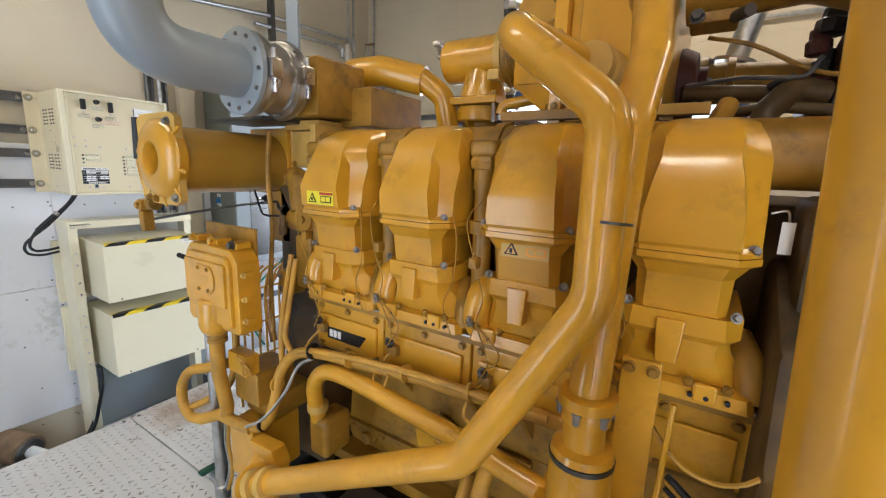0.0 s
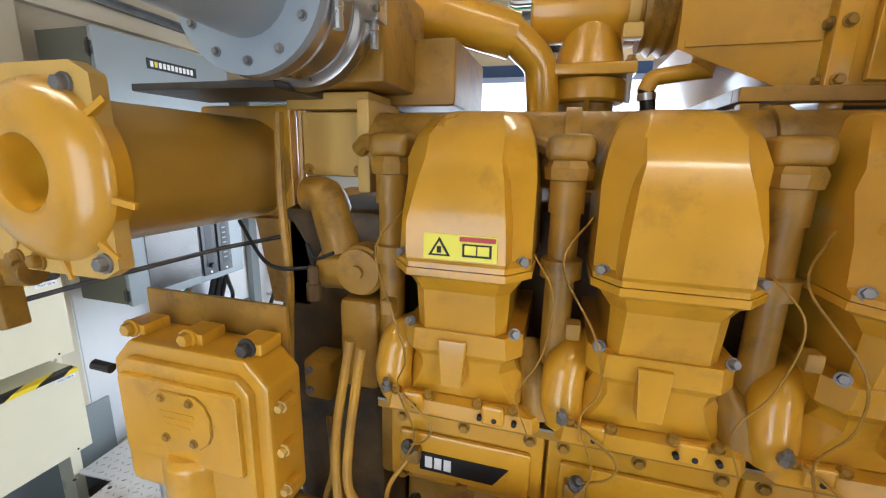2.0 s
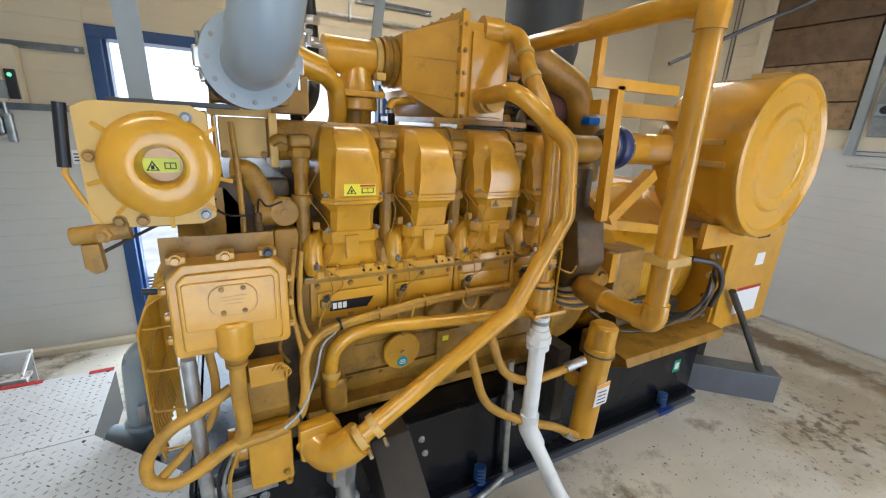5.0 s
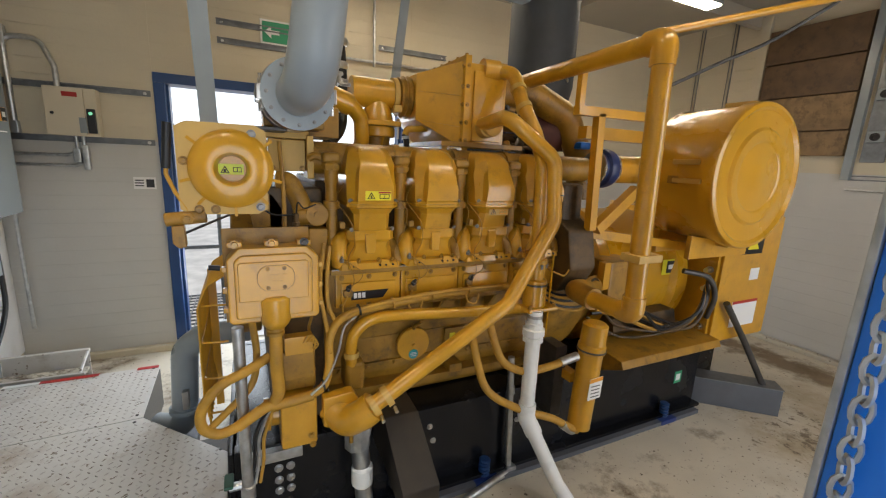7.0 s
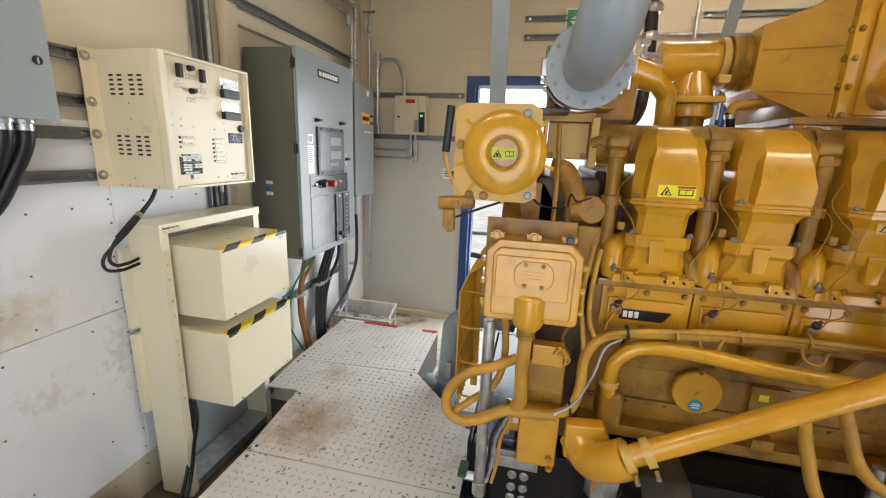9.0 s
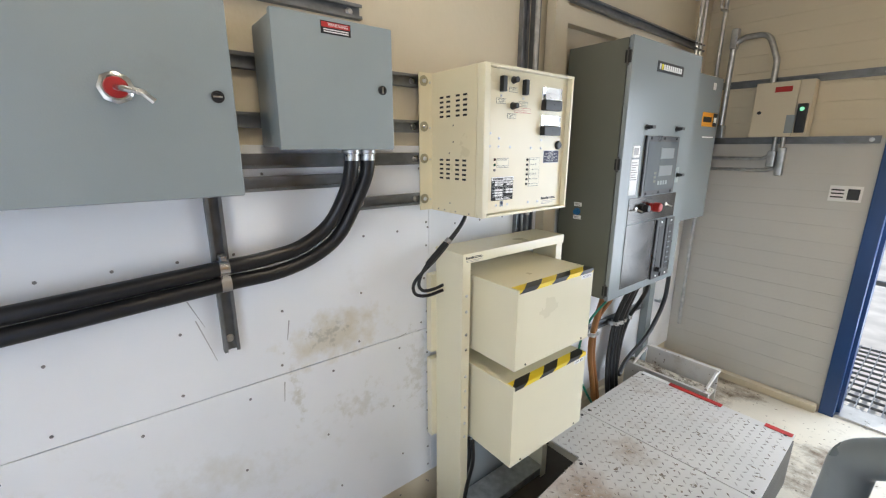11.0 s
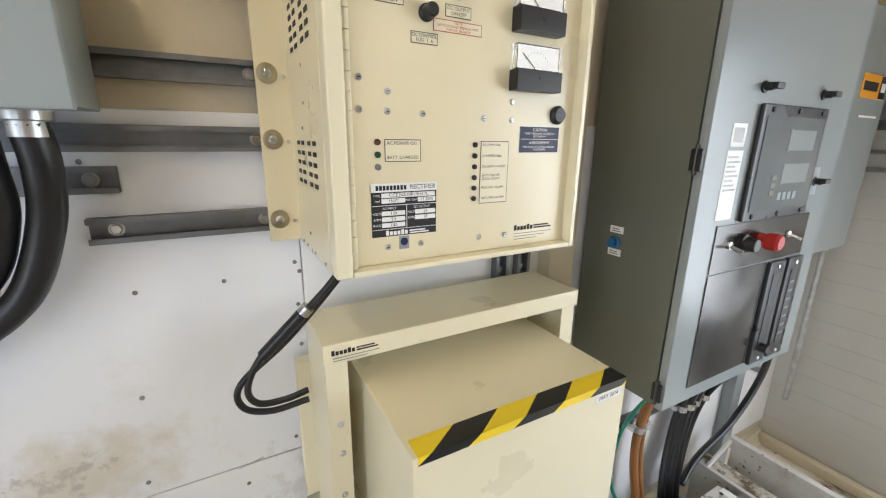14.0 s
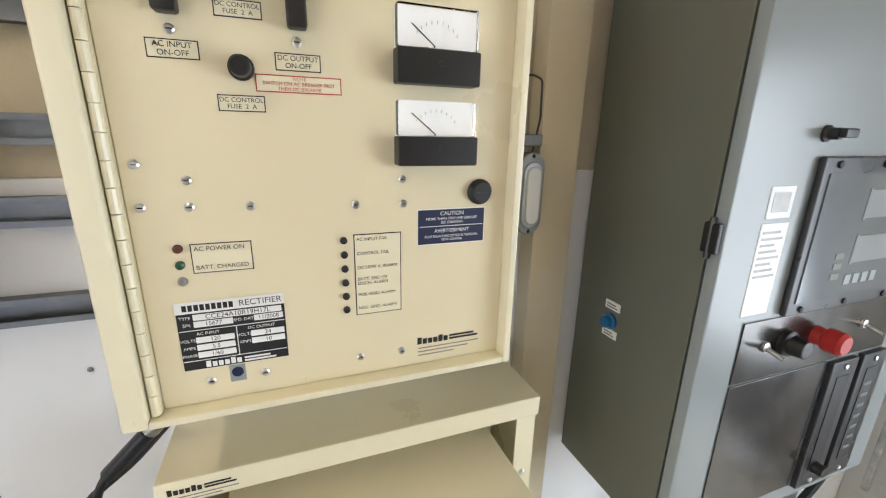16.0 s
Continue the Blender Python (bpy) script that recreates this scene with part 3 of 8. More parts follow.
def tread(bm, x0, x1, y0, y1, inside, pitch=0.034):
    """Raised lozenges of a chequer plate."""
    nx, ny = int((x1 - x0) / pitch), int((y1 - y0) / pitch)
    for i in range(nx):
        for j in range(ny):
            x, y = x0 + (i + 0.5) * pitch, y0 + (j + 0.5) * pitch
            if not inside(x, y):
                continue
            a = 0.785 if (i + j) % 2 else -0.785
            c, s = math.cos(a), math.sin(a)
            pts = [(0.012, 0), (0, 0.0038), (-0.012, 0), (0, -0.0038)]
            lo = [bm.verts.new((x + p * c - q * s, y + p * s + q * c, PZ)) for p, q in pts]
            hi = [bm.verts.new((x + 0.6 * (p * c - q * s), y + 0.6 * (p * s + q * c), PZ + 0.0016)) for p, q in pts]
            bm.faces.new(hi)
            for k in range(4):
                bm.faces.new((lo[k], lo[(k + 1) % 4], hi[(k + 1) % 4], hi[k]))
    return bm


def plate(poly, label):
    cx, cy = sum(p for p, _ in poly) / len(poly), sum(q for _, q in poly) / len(poly)
    ob = thing("floor_plate", (cx, cy, PZ), label, "floor plate", "raised floor plates", "structure")
    part("sheet", prism(poly, "z", PZ - 0.008, PZ, 0.0015), PLATE_PAINT, ob)

    def inside(x, y):
        odd = False
        for (x0, y0), (x1, y1) in zip(poly, poly[1:] + poly[:1]):
            if (y0 > y) != (y1 > y) and x < (x1 - x0) * (y - y0) / (y1 - y0) + x0:
                odd = not odd
        return odd
    xs, ys = [p for p, _ in poly], [q for _, q in poly]
    part("tread_pattern", tread(bmesh.new(), min(xs) + 0.02, max(xs) - 0.02, min(ys) + 0.02, max(ys) - 0.02, inside), TREAD, ob)["kind"] = "stuff"
    for p, q in poly:
        part("screw", lathe((p + (0.03 if p < cx else -0.03), q + (0.03 if q < cy else -0.03), PZ), (0, 0, 1), [(0, 0.008), (0.003, 0.007), (0.004, 0.003)], 10), DARK_STEEL, ob)
    return ob


plate([(-3.66, 2.453), (-2.890, 2.497), (-2.905, 3.085), (-3.66, 3.085)], "worn white chequer plate with a red edge")
plate([(-3.425, 1.685), (-2.48, 1.69), (-2.49, 2.06), (-2.888, 2.492), (-3.66, 2.448), (-3.64, 2.135), (-3.465, 2.147)], "worn white chequer plate with a cut corner and a brown stain")
plate([(-3.425, 0.75), (-2.48, 0.75), (-2.48, 1.685), (-3.425, 1.68)], "worn white painted chequer plate")
plate([(-3.425, SY), (-2.48, SY), (-2.48, 0.745), (-3.425, 0.745)], "worn white painted chequer plate")
fb = bmesh.new()
box(-2.53, -2.485, SY, 2.0, 0.0, PZ - 0.009, bm=fb)
box(-3.40, -3.36, SY, 2.1, 0.0, PZ - 0.009, bm=fb)
prism([(-2.52, 2.0), (-2.485, 2.0), (-2.885, 2.455), (-2.92, 2.455)], "z", 0.0, PZ - 0.009, bm=fb)
box(-2.94, -2.90, 2.46, 3.05, 0.0, PZ - 0.009, bm=fb)
box(-3.65, -2.91, 3.045, 3.08, 0.0, PZ - 0.009, bm=fb)
top(part("plate_support", fb, DARK_STEEL), "dark steel bearers under the floor plates", "bearer", kind="structure")
tape = thing("edge_tape", (-3.2, 3.05, PZ), "red and white warning tape on the plate edge", "tape")
part("red_strip", box(-3.48, -3.21, 3.055, 3.087, PZ + 0.002, PZ + 0.004), RED, tape)
part("red_strip", box(-3.02, -2.91, 3.055, 3.087, PZ + 0.002, PZ + 0.004), RED, tape)
part("white_strip", box(-3.64, -3.48, 3.055, 3.087, PZ + 0.002, PZ + 0.004), WHITE, tape)
br = thing("floor_bracket", (-3.55, 3.25, 0), "low white painted angle iron cradle on the floor", "bracket")
part("base_angle", box(-3.79, -3.30, 3.145, 3.165, 0.0, 0.245, 0.003), PLATE_PAINT, br)
part("base_ledge", box(-3.79, -3.30, 3.166, 3.24, 0.225, 0.243, 0.003), WORN_PAINT, br)
part("upright_sheet", box(-3.74, -3.32, 3.330, 3.338, 0.0, 0.30, 0.002), PLATE_PAINT, br)
part("top_bar", box(-3.745, -3.315, 3.315, 3.345, 0.30, 0.325, 0.004), PLATE_PAINT, br)
for x in (-3.74, -3.325):
    part("end_brace", tube([(x, 3.155, 0.24), (x, 3.335, 0.315)], 0.009, 0.01, 6), PLATE_PAINT, br)
    part("end_foot", box(x - 0.012, x + 0.012, 3.166, 3.345, 0.0, 0.02, 0.002), WORN_PAINT, br)

# ---------- west wall: sheets, struts, boxes ----------
sheet_y = [SY, 0.35, 1.61, 2.36]
for k, (a, b) in enumerate(zip(sheet_y, sheet_y[1:])):
    for z0, z1 in ((0.2, 0.886), (0.889, 1.60)):
        part("sheet", box(WX, WX + 0.012, a + 0.001, b - 0.001, z0, z1, 0.001, 1), WHITE_WALL, wall_west)
part("sheet", box(WX, WX + 0.012, 2.361, NY - 0.001, 0.12, 1.60, 0.001, 1), WHITE_WALL, wall_west)
scr = bmesh.new()
for y in [SY + 0.06 + 0.135 * i for i in range(21)]:
    for z in (0.16, 0.36, 0.6, 0.84, 0.92, 1.1, 1.3, 1.52):
        if (round(y * 100) + round(z * 100)) % 3 == 0:
            continue
        lathe((WX + 0.012, y + 0.02 * math.sin(z * 40), z), (1, 0, 0), [(0, 0.0044), (0.0015, 0.004), (0.003, 0.0018)], 8, scr)
for z in [0.15 + 0.09 * i for i in range(16)]:
    lathe((WX + 0.012, 1.597, z), (1, 0, 0), [(0, 0.0044), (0.0015, 0.004), (0.003, 0.0018)], 8, scr)
part("sheet_screws", scr, BOLT, wall_west)["kind"] = "stuff"


def strut(name, p0, p1, out, label="galvanised steel strut channel on the wall", w=0.041, d=0.021):
    """A slotted C channel from p0 to p1; out is the way that its open side looks."""
    p0, p1, out = Vector(p0), Vector(p1), Vector(out)
    run = (p1 - p0).normalized()
    side = run.cross(out).normalized()
    t = 0.0025
    prof = [(-w / 2, 0), (w / 2, 0), (w / 2, d), (w / 2 - 0.009, d), (w / 2 - 0.009, d - t), (w / 2 - t, d - t), (w / 2 - t, t), (-w / 2 + t, t), (-w / 2 + t, d - t), (-w / 2 + 0.009, d - t), (-w / 2 + 0.009, d), (-w / 2, d)]
    rings = [[q + side * a + out * h for a, h in prof] for q in (p0, p1)]
    ob = top(part(name, loft(rings), STRUT, at=p0, angle=20), label, "strut channel", "strut channels")
    for q in (p0 + run * 0.035, p1 - run * 0.035):
        part("bolt", hexbolt(q + out * t, out, 0.0085, 0.008), CHROME, ob)
    return ob


XW = WX + 0.012
for (y0, z0), (y1, z1) in (((0.813, 1.13), (0.853, 0.995)), ((0.800, 1.189), (0.834, 1.105)), ((1.061, 1.065), (1.052, 1.0)), ((1.030, 0.86), (1.025, 0.79)), ((1.45, 0.884), (1.50, 0.893))):
    part("scuff", prism([(y0, z0), (y0 + 0.004, z0 - 0.001), (y1 + 0.002, z1), (y1, z1 + 0.002)], "x", XW - 0.0002, XW + 0.0004), SCUFF, wall_west)
for z, a, b in ((1.815, 0.6, 1.585), (1.665, 0.6, 1.585), (1.556, 0.93, 1.585), (1.413, 1.293, 1.585), (1.99, 0.2, 1.36), (1.493, 0.6, 1.343)):
    strut("wall_strut", (XW if z < 1.6 else WX, a, z), (XW if z < 1.6 else WX, b, z), (1, 0, 0))
strut("wall_strut", (XW, 0.893, 1.022), (XW, 0.893, 1.62), (1, 0, 0))


def enclosure(name, x1, y0, y1, z0, z1, label, material=GREY_BOX, x0=XW + 0.022):
    e = thing(name, (x0, (y0 + y1) / 2, z0), label, "electrical box")
    part("body", box(x0, x1 - 0.022, y0 + 0.006, y1 - 0.006, z0 + 0.006, z1 - 0.006, 0.003), material, e)
    part("door", box(x1 - 0.02, x1, y0, y1, z0, z1, 0.004), material, e)
    return e


big = enclosure("electrical_enclosure", -3.663, 0.31, 0.935, 1.483, 1.925, "large grey steel electrical enclosure with a red rotary switch")
sw = part("rotary_switch", lathe((-3.663, 0.727, 1.703), (1, 0, 0), [(0, 0.03), (0.006, 0.03), (0.010, 0.024), (0.012, 0.024)], 8), CHROME, big)
part("red_disc", lathe((-3.651, 0.727, 1.703), (1, 0, 0), [(0, 0.02), (0.004, 0.018)], 20), RED, sw)
part("lever", tube([(-3.648, 0.727, 1.703), (-3.623, 0.736, 1.699), (-3.618, 0.765, 1.694), (-3.618, 0.782, 1.678)], 0.006, 0.01, 8), CHROME, sw)
lk = part("lock", lathe((-3.663, 0.901, 1.699), (1, 0, 0), [(0, 0.013), (0.004, 0.013), (0.004, 0.009), (0.002, 0.009)], 18), BLACK, big)
part("slot", box(-3.662, -3.658, 0.892, 0.910, 1.6975, 1.7005), CHROME, lk)
small = enclosure("electrical_enclosure", -3.663, 1.026, 1.346, 1.587, 1.903, "small grey steel electrical enclosure with a red warning label")
lk = part("lock", lathe((-3.663, 1.311, 1.745), (1, 0, 0), [(0, 0.012), (0.004, 0.012), (0.004, 0.008), (0.002, 0.008)], 18), BLACK, small)
part("slot", box(-3.662, -3.658, 1.309, 1.313, 1.737, 1.753), CHROME, lk)
wl = part("warning_label", box(-3.663, -3.662, 1.145, 1.224, 1.864, 1.893), INK, small)
part("red_band", box(-3.662, -3.6615, 1.147, 1.222, 1.879, 1.891), RED, wl)
words("WARNING", (-3.6610, 1.190, 1.885), 0.011, 90, WHITE, wl)
part("text_bar", box(-3.662, -3.6615, 1.152, 1.218, 1.873, 1.8755), WHITE, wl)
part("text_bar", box(-3.662, -3.6615, 1.152, 1.218, 1.868, 1.8705), WHITE, wl)
part("gland", lathe((-3.72, 1.238, 1.587), (0, 0, -1), [(0, 0.026), (0.01, 0.026), (0.012, 0.021), (0.03, 0.021)], 12), GALV, small)
part("gland", lathe((-3.72, 1.288, 1.587), (0, 0, -1), [(0, 0.026), (0.01, 0.026), (0.012, 0.021), (0.03, 0.021)], 12), GALV, small)
for line in (
    [(-3.72, 1.238, 1.575), (-3.732, 1.237, 1.52), (-3.76, 1.228, 1.455), (-3.79, 1.185, 1.366), (-3.80, 1.097, 1.308), (-3.808, 1.0, 1.288), (-3.81, 0.915, 1.281), (-3.81, 0.8, 1.273), (-3.81, 0.3, 1.24), (-3.81, SY, 1.20)],
    [(-3.72, 1.288, 1.575), (-3.732, 1.289, 1.52), (-3.765, 1.27, 1.44), (-3.79, 1.222, 1.338), (-3.80, 1.145, 1.278), (-3.808, 1.04, 1.244), (-3.81, 0.911, 1.236), (-3.81, 0.79, 1.228), (-3.81, 0.3, 1.195), (-3.81, SY, 1.155)],
):
    cab = part("conduit_cable", tube(line, 0.021, smooth=True), RUBBER, at=(-3.81, 0.9, 1.26))
    top(cab, "thick black flexible conduit clamped along the wall", "cable", "black conduits")
clip = thing("conduit_clamp", (XW + 0.021, 0.893, 1.24), "galvanised strap clamp holding black conduits to a strut", "clamp")
for zz in (1.280, 1.236):
    part("strap", lathe((-3.81, 0.881, zz), (0, 1, 0), [(0, 0.0215), (0, 0.0235), (0.024, 0.0235), (0.024, 0.0215)], 16), CHROME, clip)
    part("ear", box(-3.838, -3.80, 0.885, 0.901, zz + 0.017, zz + 0.033, 0.002), CHROME, clip)

# battery charger
RX, RY0, RY1, RZ0, RZ1 = -3.568, 1.608, 2.052, 1.370, 1.842
rect = thing("battery_charger", (XW, 1.83, RZ0), "cream steel battery charger cabinet with meters and nameplates", "battery charger")
part("body", box(XW + 0.023, RX - 0.034, RY0, RY1, RZ0, RZ1, 0.003), CREAM, rect)
part("mounting_flange", box(XW + 0.021, XW + 0.025, 1.555, RY0 + 0.01, RZ0 + 0.002, RZ1, 0.001), CREAM, rect)
door = part("front_door", box(RX - 0.033, RX - 0.020, RY0 + 0.034, RY1 - 0.010, RZ0 + 0.009, RZ1 - 0.009, 0.002), CREAM, rect)
rim = box(RX - 0.0335, RX, RY0, RY0 + 0.024, RZ0, RZ1, 0.004, 3)
box(RX - 0.0335, RX, RY1 - 0.010, RY1, RZ0, RZ1, 0.002, bm=rim)
box(RX - 0.0335, RX, RY0 + 0.024, RY1 - 0.010, RZ0, RZ0 + 0.009, 0.002, bm=rim)
box(RX - 0.0335, RX, RY0 + 0.024, RY1 - 0.010, RZ1 - 0.009, RZ1, 0.002, bm=rim)
part("rim", rim, CREAM_WHITE, rect)
part("hinge_leaf", box(RX - 0.033, RX - 0.013, RY0 + 0.0252, RY0 + 0.0338, RZ0 + 0.0095, RZ1 - 0.0095), CREAM, rect)
knuckle = part("hinge_knuckle", cyl((RX - 0.011, RY0 + 0.0295, RZ0 + 0.011), (RX - 0.011, RY0 + 0.0295, RZ0 + 0.0338), 0.0046, 10), CREAM_WHITE, rect)
for i in range(1, 19):
    repeat(knuckle, (0, 0, i * 0.0238))
for zz in (1.815, 1.665, 1.556, 1.413):
    w = part("washer", lathe((XW + 0.025, 1.574, zz), (1, 0, 0), [(0, 0.017), (0.002, 0.017), (0.003, 0.0155), (0.003, 0.006)], 20), BRASS, rect)
    part("bolt", lathe((XW + 0.028, 1.574, zz), (1, 0, 0), [(0, 0.0075), (0.003, 0.0075), (0.006, 0.004)], 12), CHROME, w)
    part("rivet", lathe((XW + 0.025, 1.600, zz - 0.004), (1, 0, 0), [(0, 0.004), (0.002, 0.003)], 8), CHROME, rect)
vent = part("vent_slot", box(-3.787, -3.768, RY0 - 0.0012, RY0 + 0.001, 1.487, 1.4935), INK, rect)
for gx in (0.0, 0.085):
    for gz in (0.0, 0.205):
        for i in range(5):
            for j in range(2):
                if gx or gz or i or j:
                    repeat(vent, (gx + j * 0.036, 0, gz + i * 0.0155))
for x, z in ((-3.715, 1.665), (-3.715, 1.612), (-3.735, 1.575), (-3.73, 1.405), (-3.795, 1.378), (-3.76, 1.378), (-3.70, 1.378), (-3.63, 1.378)):
    part("side_screw", lathe((x, RY0, z), (0, -1, 0), [(0, 0.003), (0.0015, 0.002)], 8), BOLT, rect)
F = RX - 0.020
part("breaker_switch", box(F, F + 0.018, 1.690, 1.709, 1.765, 1.812, 0.003), BLACK, door)
part("breaker_switch", box(F, F + 0.018, 1.796, 1.814, 1.762, 1.810, 0.003), BLACK, door)
part("fuse_holder", lathe((F, 1.753, 1.726), (1, 0, 0), [(0, 0.0115), (0.004, 0.0115), (0.006, 0.0095), (0.022, 0.009), (0.024, 0.007)], 18), BLACK, door)
part("fuse_holder", lathe((F, 1.753, 1.805), (1, 0, 0), [(0, 0.0115), (0.004, 0.0115), (0.006, 0.0095), (0.02, 0.009)], 18), BLACK, door)
rl = part("door_lock", lathe((F, 2.004, 1.603), (1, 0, 0), [(0, 0.0155), (0.004, 0.0155), (0.007, 0.0125), (0.010, 0.0115)], 20), BLACK, door)
part("slot", box(F + 0.0095, F + 0.0103, 1.996, 2.012, 1.6022, 1.6038), DARK_PANEL, rl)


def meter(z0, z1):
    y0, y1 = 1.898, 1.990
    mid = z0 + (z1 - z0) * 0.46
    m = part("meter", box(F, F + 0.022, y0, y1, z0, mid, 0.002), BLACK, rect, "analogue meter with a clear window")
    part("dial_face", box(F, F + 0.004, y0 + 0.002, y1 - 0.002, mid, z1 - 0.001), WHITE, m)
    c = part("window", box(F + 0.005, F + 0.018, y0 + 0.001, y1 - 0.001, mid + 0.0005, z1, 0.002), GLASS, m)
    c.visible_shadow = False
    for i in range(9):
        a = radians(-48 + 12 * i)
        yy, zz = (y0 + y1) / 2 + 0.03 * math.sin(a), mid - 0.006 + 0.033 * math.cos(a)
        part("scale_mark", box(F + 0.0042, F + 0.0046, yy - 0.0003, yy + 0.0003, zz - 0.0015, zz + 0.0015), BOLT, m)
    part("needle", tube([(F + 0.0046, (y0 + y1) / 2, mid + 0.002), (F + 0.0046, y0 + 0.018, mid + 0.024)], 0.0006, 0.01, 5), INK, m)
    part("zero_screw", lathe((F + 0.022, (y0 + y1) / 2, z0 + 0.02), (1, 0, 0), [(0, 0.0028), (0.001, 0.0026)], 10), BLACK, m)


meter(1.720, 1.795)
meter(1.636, 1.704)


def tag(y0, y1, z0, z1, material=CREAM_WHITE, edge=INK, parent=None):
    t = part("label_plate", box(F, F + 0.0006, y0, y1, z0, z1), edge, parent or rect)
    part("label_face", box(F + 0.0006, F + 0.0009, y0 + 0.001, y1 - 0.001, z0 + 0.001, z1 - 0.001), material, t)
    return t


FT = F + 0.0013
tg = tag(1.679, 1.720, 1.730, 1.746)
words("AC INPUT\nON-OFF", (FT, 1.6995, 1.738), 0.0068, 90, INK, tg)
tg = tag(1.783, 1.825, 1.726, 1.742)
words("DC OUTPUT\nON-OFF", (FT, 1.804, 1.734), 0.0066, 90, INK, tg)
tg = tag(1.764, 1.844, 1.706, 1.722, edge=RED)
words("NOTE\nSWITCH ON AC BREAKER FIRST\nTHEN DC BREAKER", (FT, 1.804, 1.714), 0.0047, 90, RED, tg)
tg = tag(1.730, 1.771, 1.687, 1.702)
words("DC CONTROL\nFUSE  2  A", (FT, 1.7505, 1.6945), 0.0058, 90, INK, tg)
tg = tag(1.735, 1.775, 1.768, 1.783)
words("DC CONTROL\nFUSE  2  A", (FT, 1.755, 1.7755), 0.0056, 90, INK, tg)
tg = tag(1.689, 1.745, 1.529, 1.560)
words("AC POWER ON", (FT, 1.692, 1.5545), 0.0066, 90, INK, tg, align="LEFT")
words("BATT. CHARGED", (FT, 1.692, 1.535), 0.0064, 90, INK, tg, align="LEFT")
tg = tag(1.850, 1.905, 1.460, 1.559)
for i, s in enumerate(("AC INPUT FAIL", "CONTROL FAIL", "DC LOW V. ALARM", "BATT. END OF\nDISCH. ALARM", "POS. GND. ALARM", "NEG. GND. ALARM")):
    words(s, (FT, 1.853, 1.553 - i * 0.0168), 0.0054, 90, INK, tg, align="LEFT")
    part("indicator_lamp", lathe((F, 1.839, 1.553 - i * 0.0168), (1, 0, 0), [(0, 0.0042), (0.003, 0.004), (0.004, 0.002)], 12), BLACK, rect)
for z, m in ((1.556, TURBO), (1.539, LAMP_OFF), (1.522, BOLT)):
    part("indicator_lamp", lathe((F, 1.6785, z), (1, 0, 0), [(0, 0.0046), (0.003, 0.0042), (0.0045, 0.002)], 12), m, rect)
tg = tag(1.925, 2.013, 1.540, 1.584, NAVY, WHITE)
words("CAUTION", (FT, 1.969, 1.578), 0.0068, 90, WHITE, tg)
words("MORE THAN ONE LIVE CIRCUIT\nSEE DIAGRAM", (FT, 1.969, 1.5695), 0.0046, 90, WHITE, tg)
part("divider", box(FT, FT + 0.0003, 1.928, 2.010, 1.5625, 1.5632), WHITE, tg)
words("AVERTISSEMENT", (FT, 1.969, 1.557), 0.0062, 90, WHITE, tg)
words("PLUS D'UN CIRCUIT SOUS TENSION\nVOIR SCHEMA", (FT, 1.969, 1.548), 0.0043, 90, WHITE, tg)
np_ = tag(1.667, 1.771, 1.421, 1.498, INK, INK)
part("white_head", box(FT, FT + 0.0003, 1.6665, 1.7715, 1.4865, 1.499), WHITE, np_)
words("RECTIFIER", (FT + 0.0006, 1.7475, 1.4925), 0.0095, 90, INK, np_)
for k in range(9):
    part("text_bar", box(FT + 0.0004, FT + 0.0007, 1.6735 + k * 0.0054, 1.6775 + k * 0.0054, 1.4892, 1.4958), INK, np_)


def field(y0, y1, z, text, size=0.0065):
    part("field", box(FT, FT + 0.0004, y0, y1, z - 0.0033, z + 0.0033), WHITE, np_)
    words(text, (FT + 0.0006, (y0 + y1) / 2, z), size, 90, INK, np_)


field(1.682, 1.768, 1.4815, "CCE24A10R19H17L", 0.0075)
field(1.682, 1.719, 1.4736, "15677")
field(1.7395, 1.769, 1.4736, "11/2008")
for z, a, b in ((1.4555, "120", "24"), (1.4468, "5.5", "10"), (1.4381, "1/60", "")):
    field(1.682, 1.7185, z, a)
    if b:
        field(1.735, 1.769, z, b)
for s, y, z in (("TYPE", 1.6745, 1.4815), ("S/N", 1.6755, 1.4736), ("MFD. DATE", 1.7295, 1.4736), ("AC INPUT", 1.694, 1.4628), ("DC OUTPUT", 1.746, 1.4628), ("VOLTS", 1.6745, 1.4555), ("AMPS", 1.675, 1.4468), ("PHASE", 1.6745, 1.4381), ("VOLTS", 1.7285, 1.4555), ("AMPS", 1.7285, 1.4468)):
    words(s, (FT + 0.0004, y, z), 0.0048, 90, WHITE, np_)
part("divider", box(FT, FT + 0.0004, 1.7208, 1.7216, 1.4325, 1.4665), WHITE, np_)
part("divider", box(FT, FT + 0.0004, 1.668, 1.770, 1.4668, 1.4675), WHITE, np_)
for k in range(6):
    part("maker_mark", box(FT, FT + 0.0004, 1.688 + k * 0.006, 1.6925 + k * 0.006, 1.4228, 1.4285 + 0.0015 * (k in (0, 4))), WHITE, np_)
part("text_bar", box(FT, FT + 0.0004, 1.7255, 1.752, 1.4265, 1.4285), WHITE, np_)
part("text_bar", box(FT, FT + 0.0004, 1.7255, 1.758, 1.4230, 1.4250), WHITE, np_)
part("divider", box(FT, FT + 0.0004, 1.668, 1.770, 1.4316, 1.4323), WHITE, np_)
part("approval_mark", box(F, F + 0.0008, 1.709, 1.725, 1.3995, 1.4195), GREY_BOX, rect)
part("approval_ring", lathe((F + 0.0008, 1.717, 1.411), (1, 0, 0), [(0, 0.006), (0.0004, 0.006)], 16), NAVY, rect)
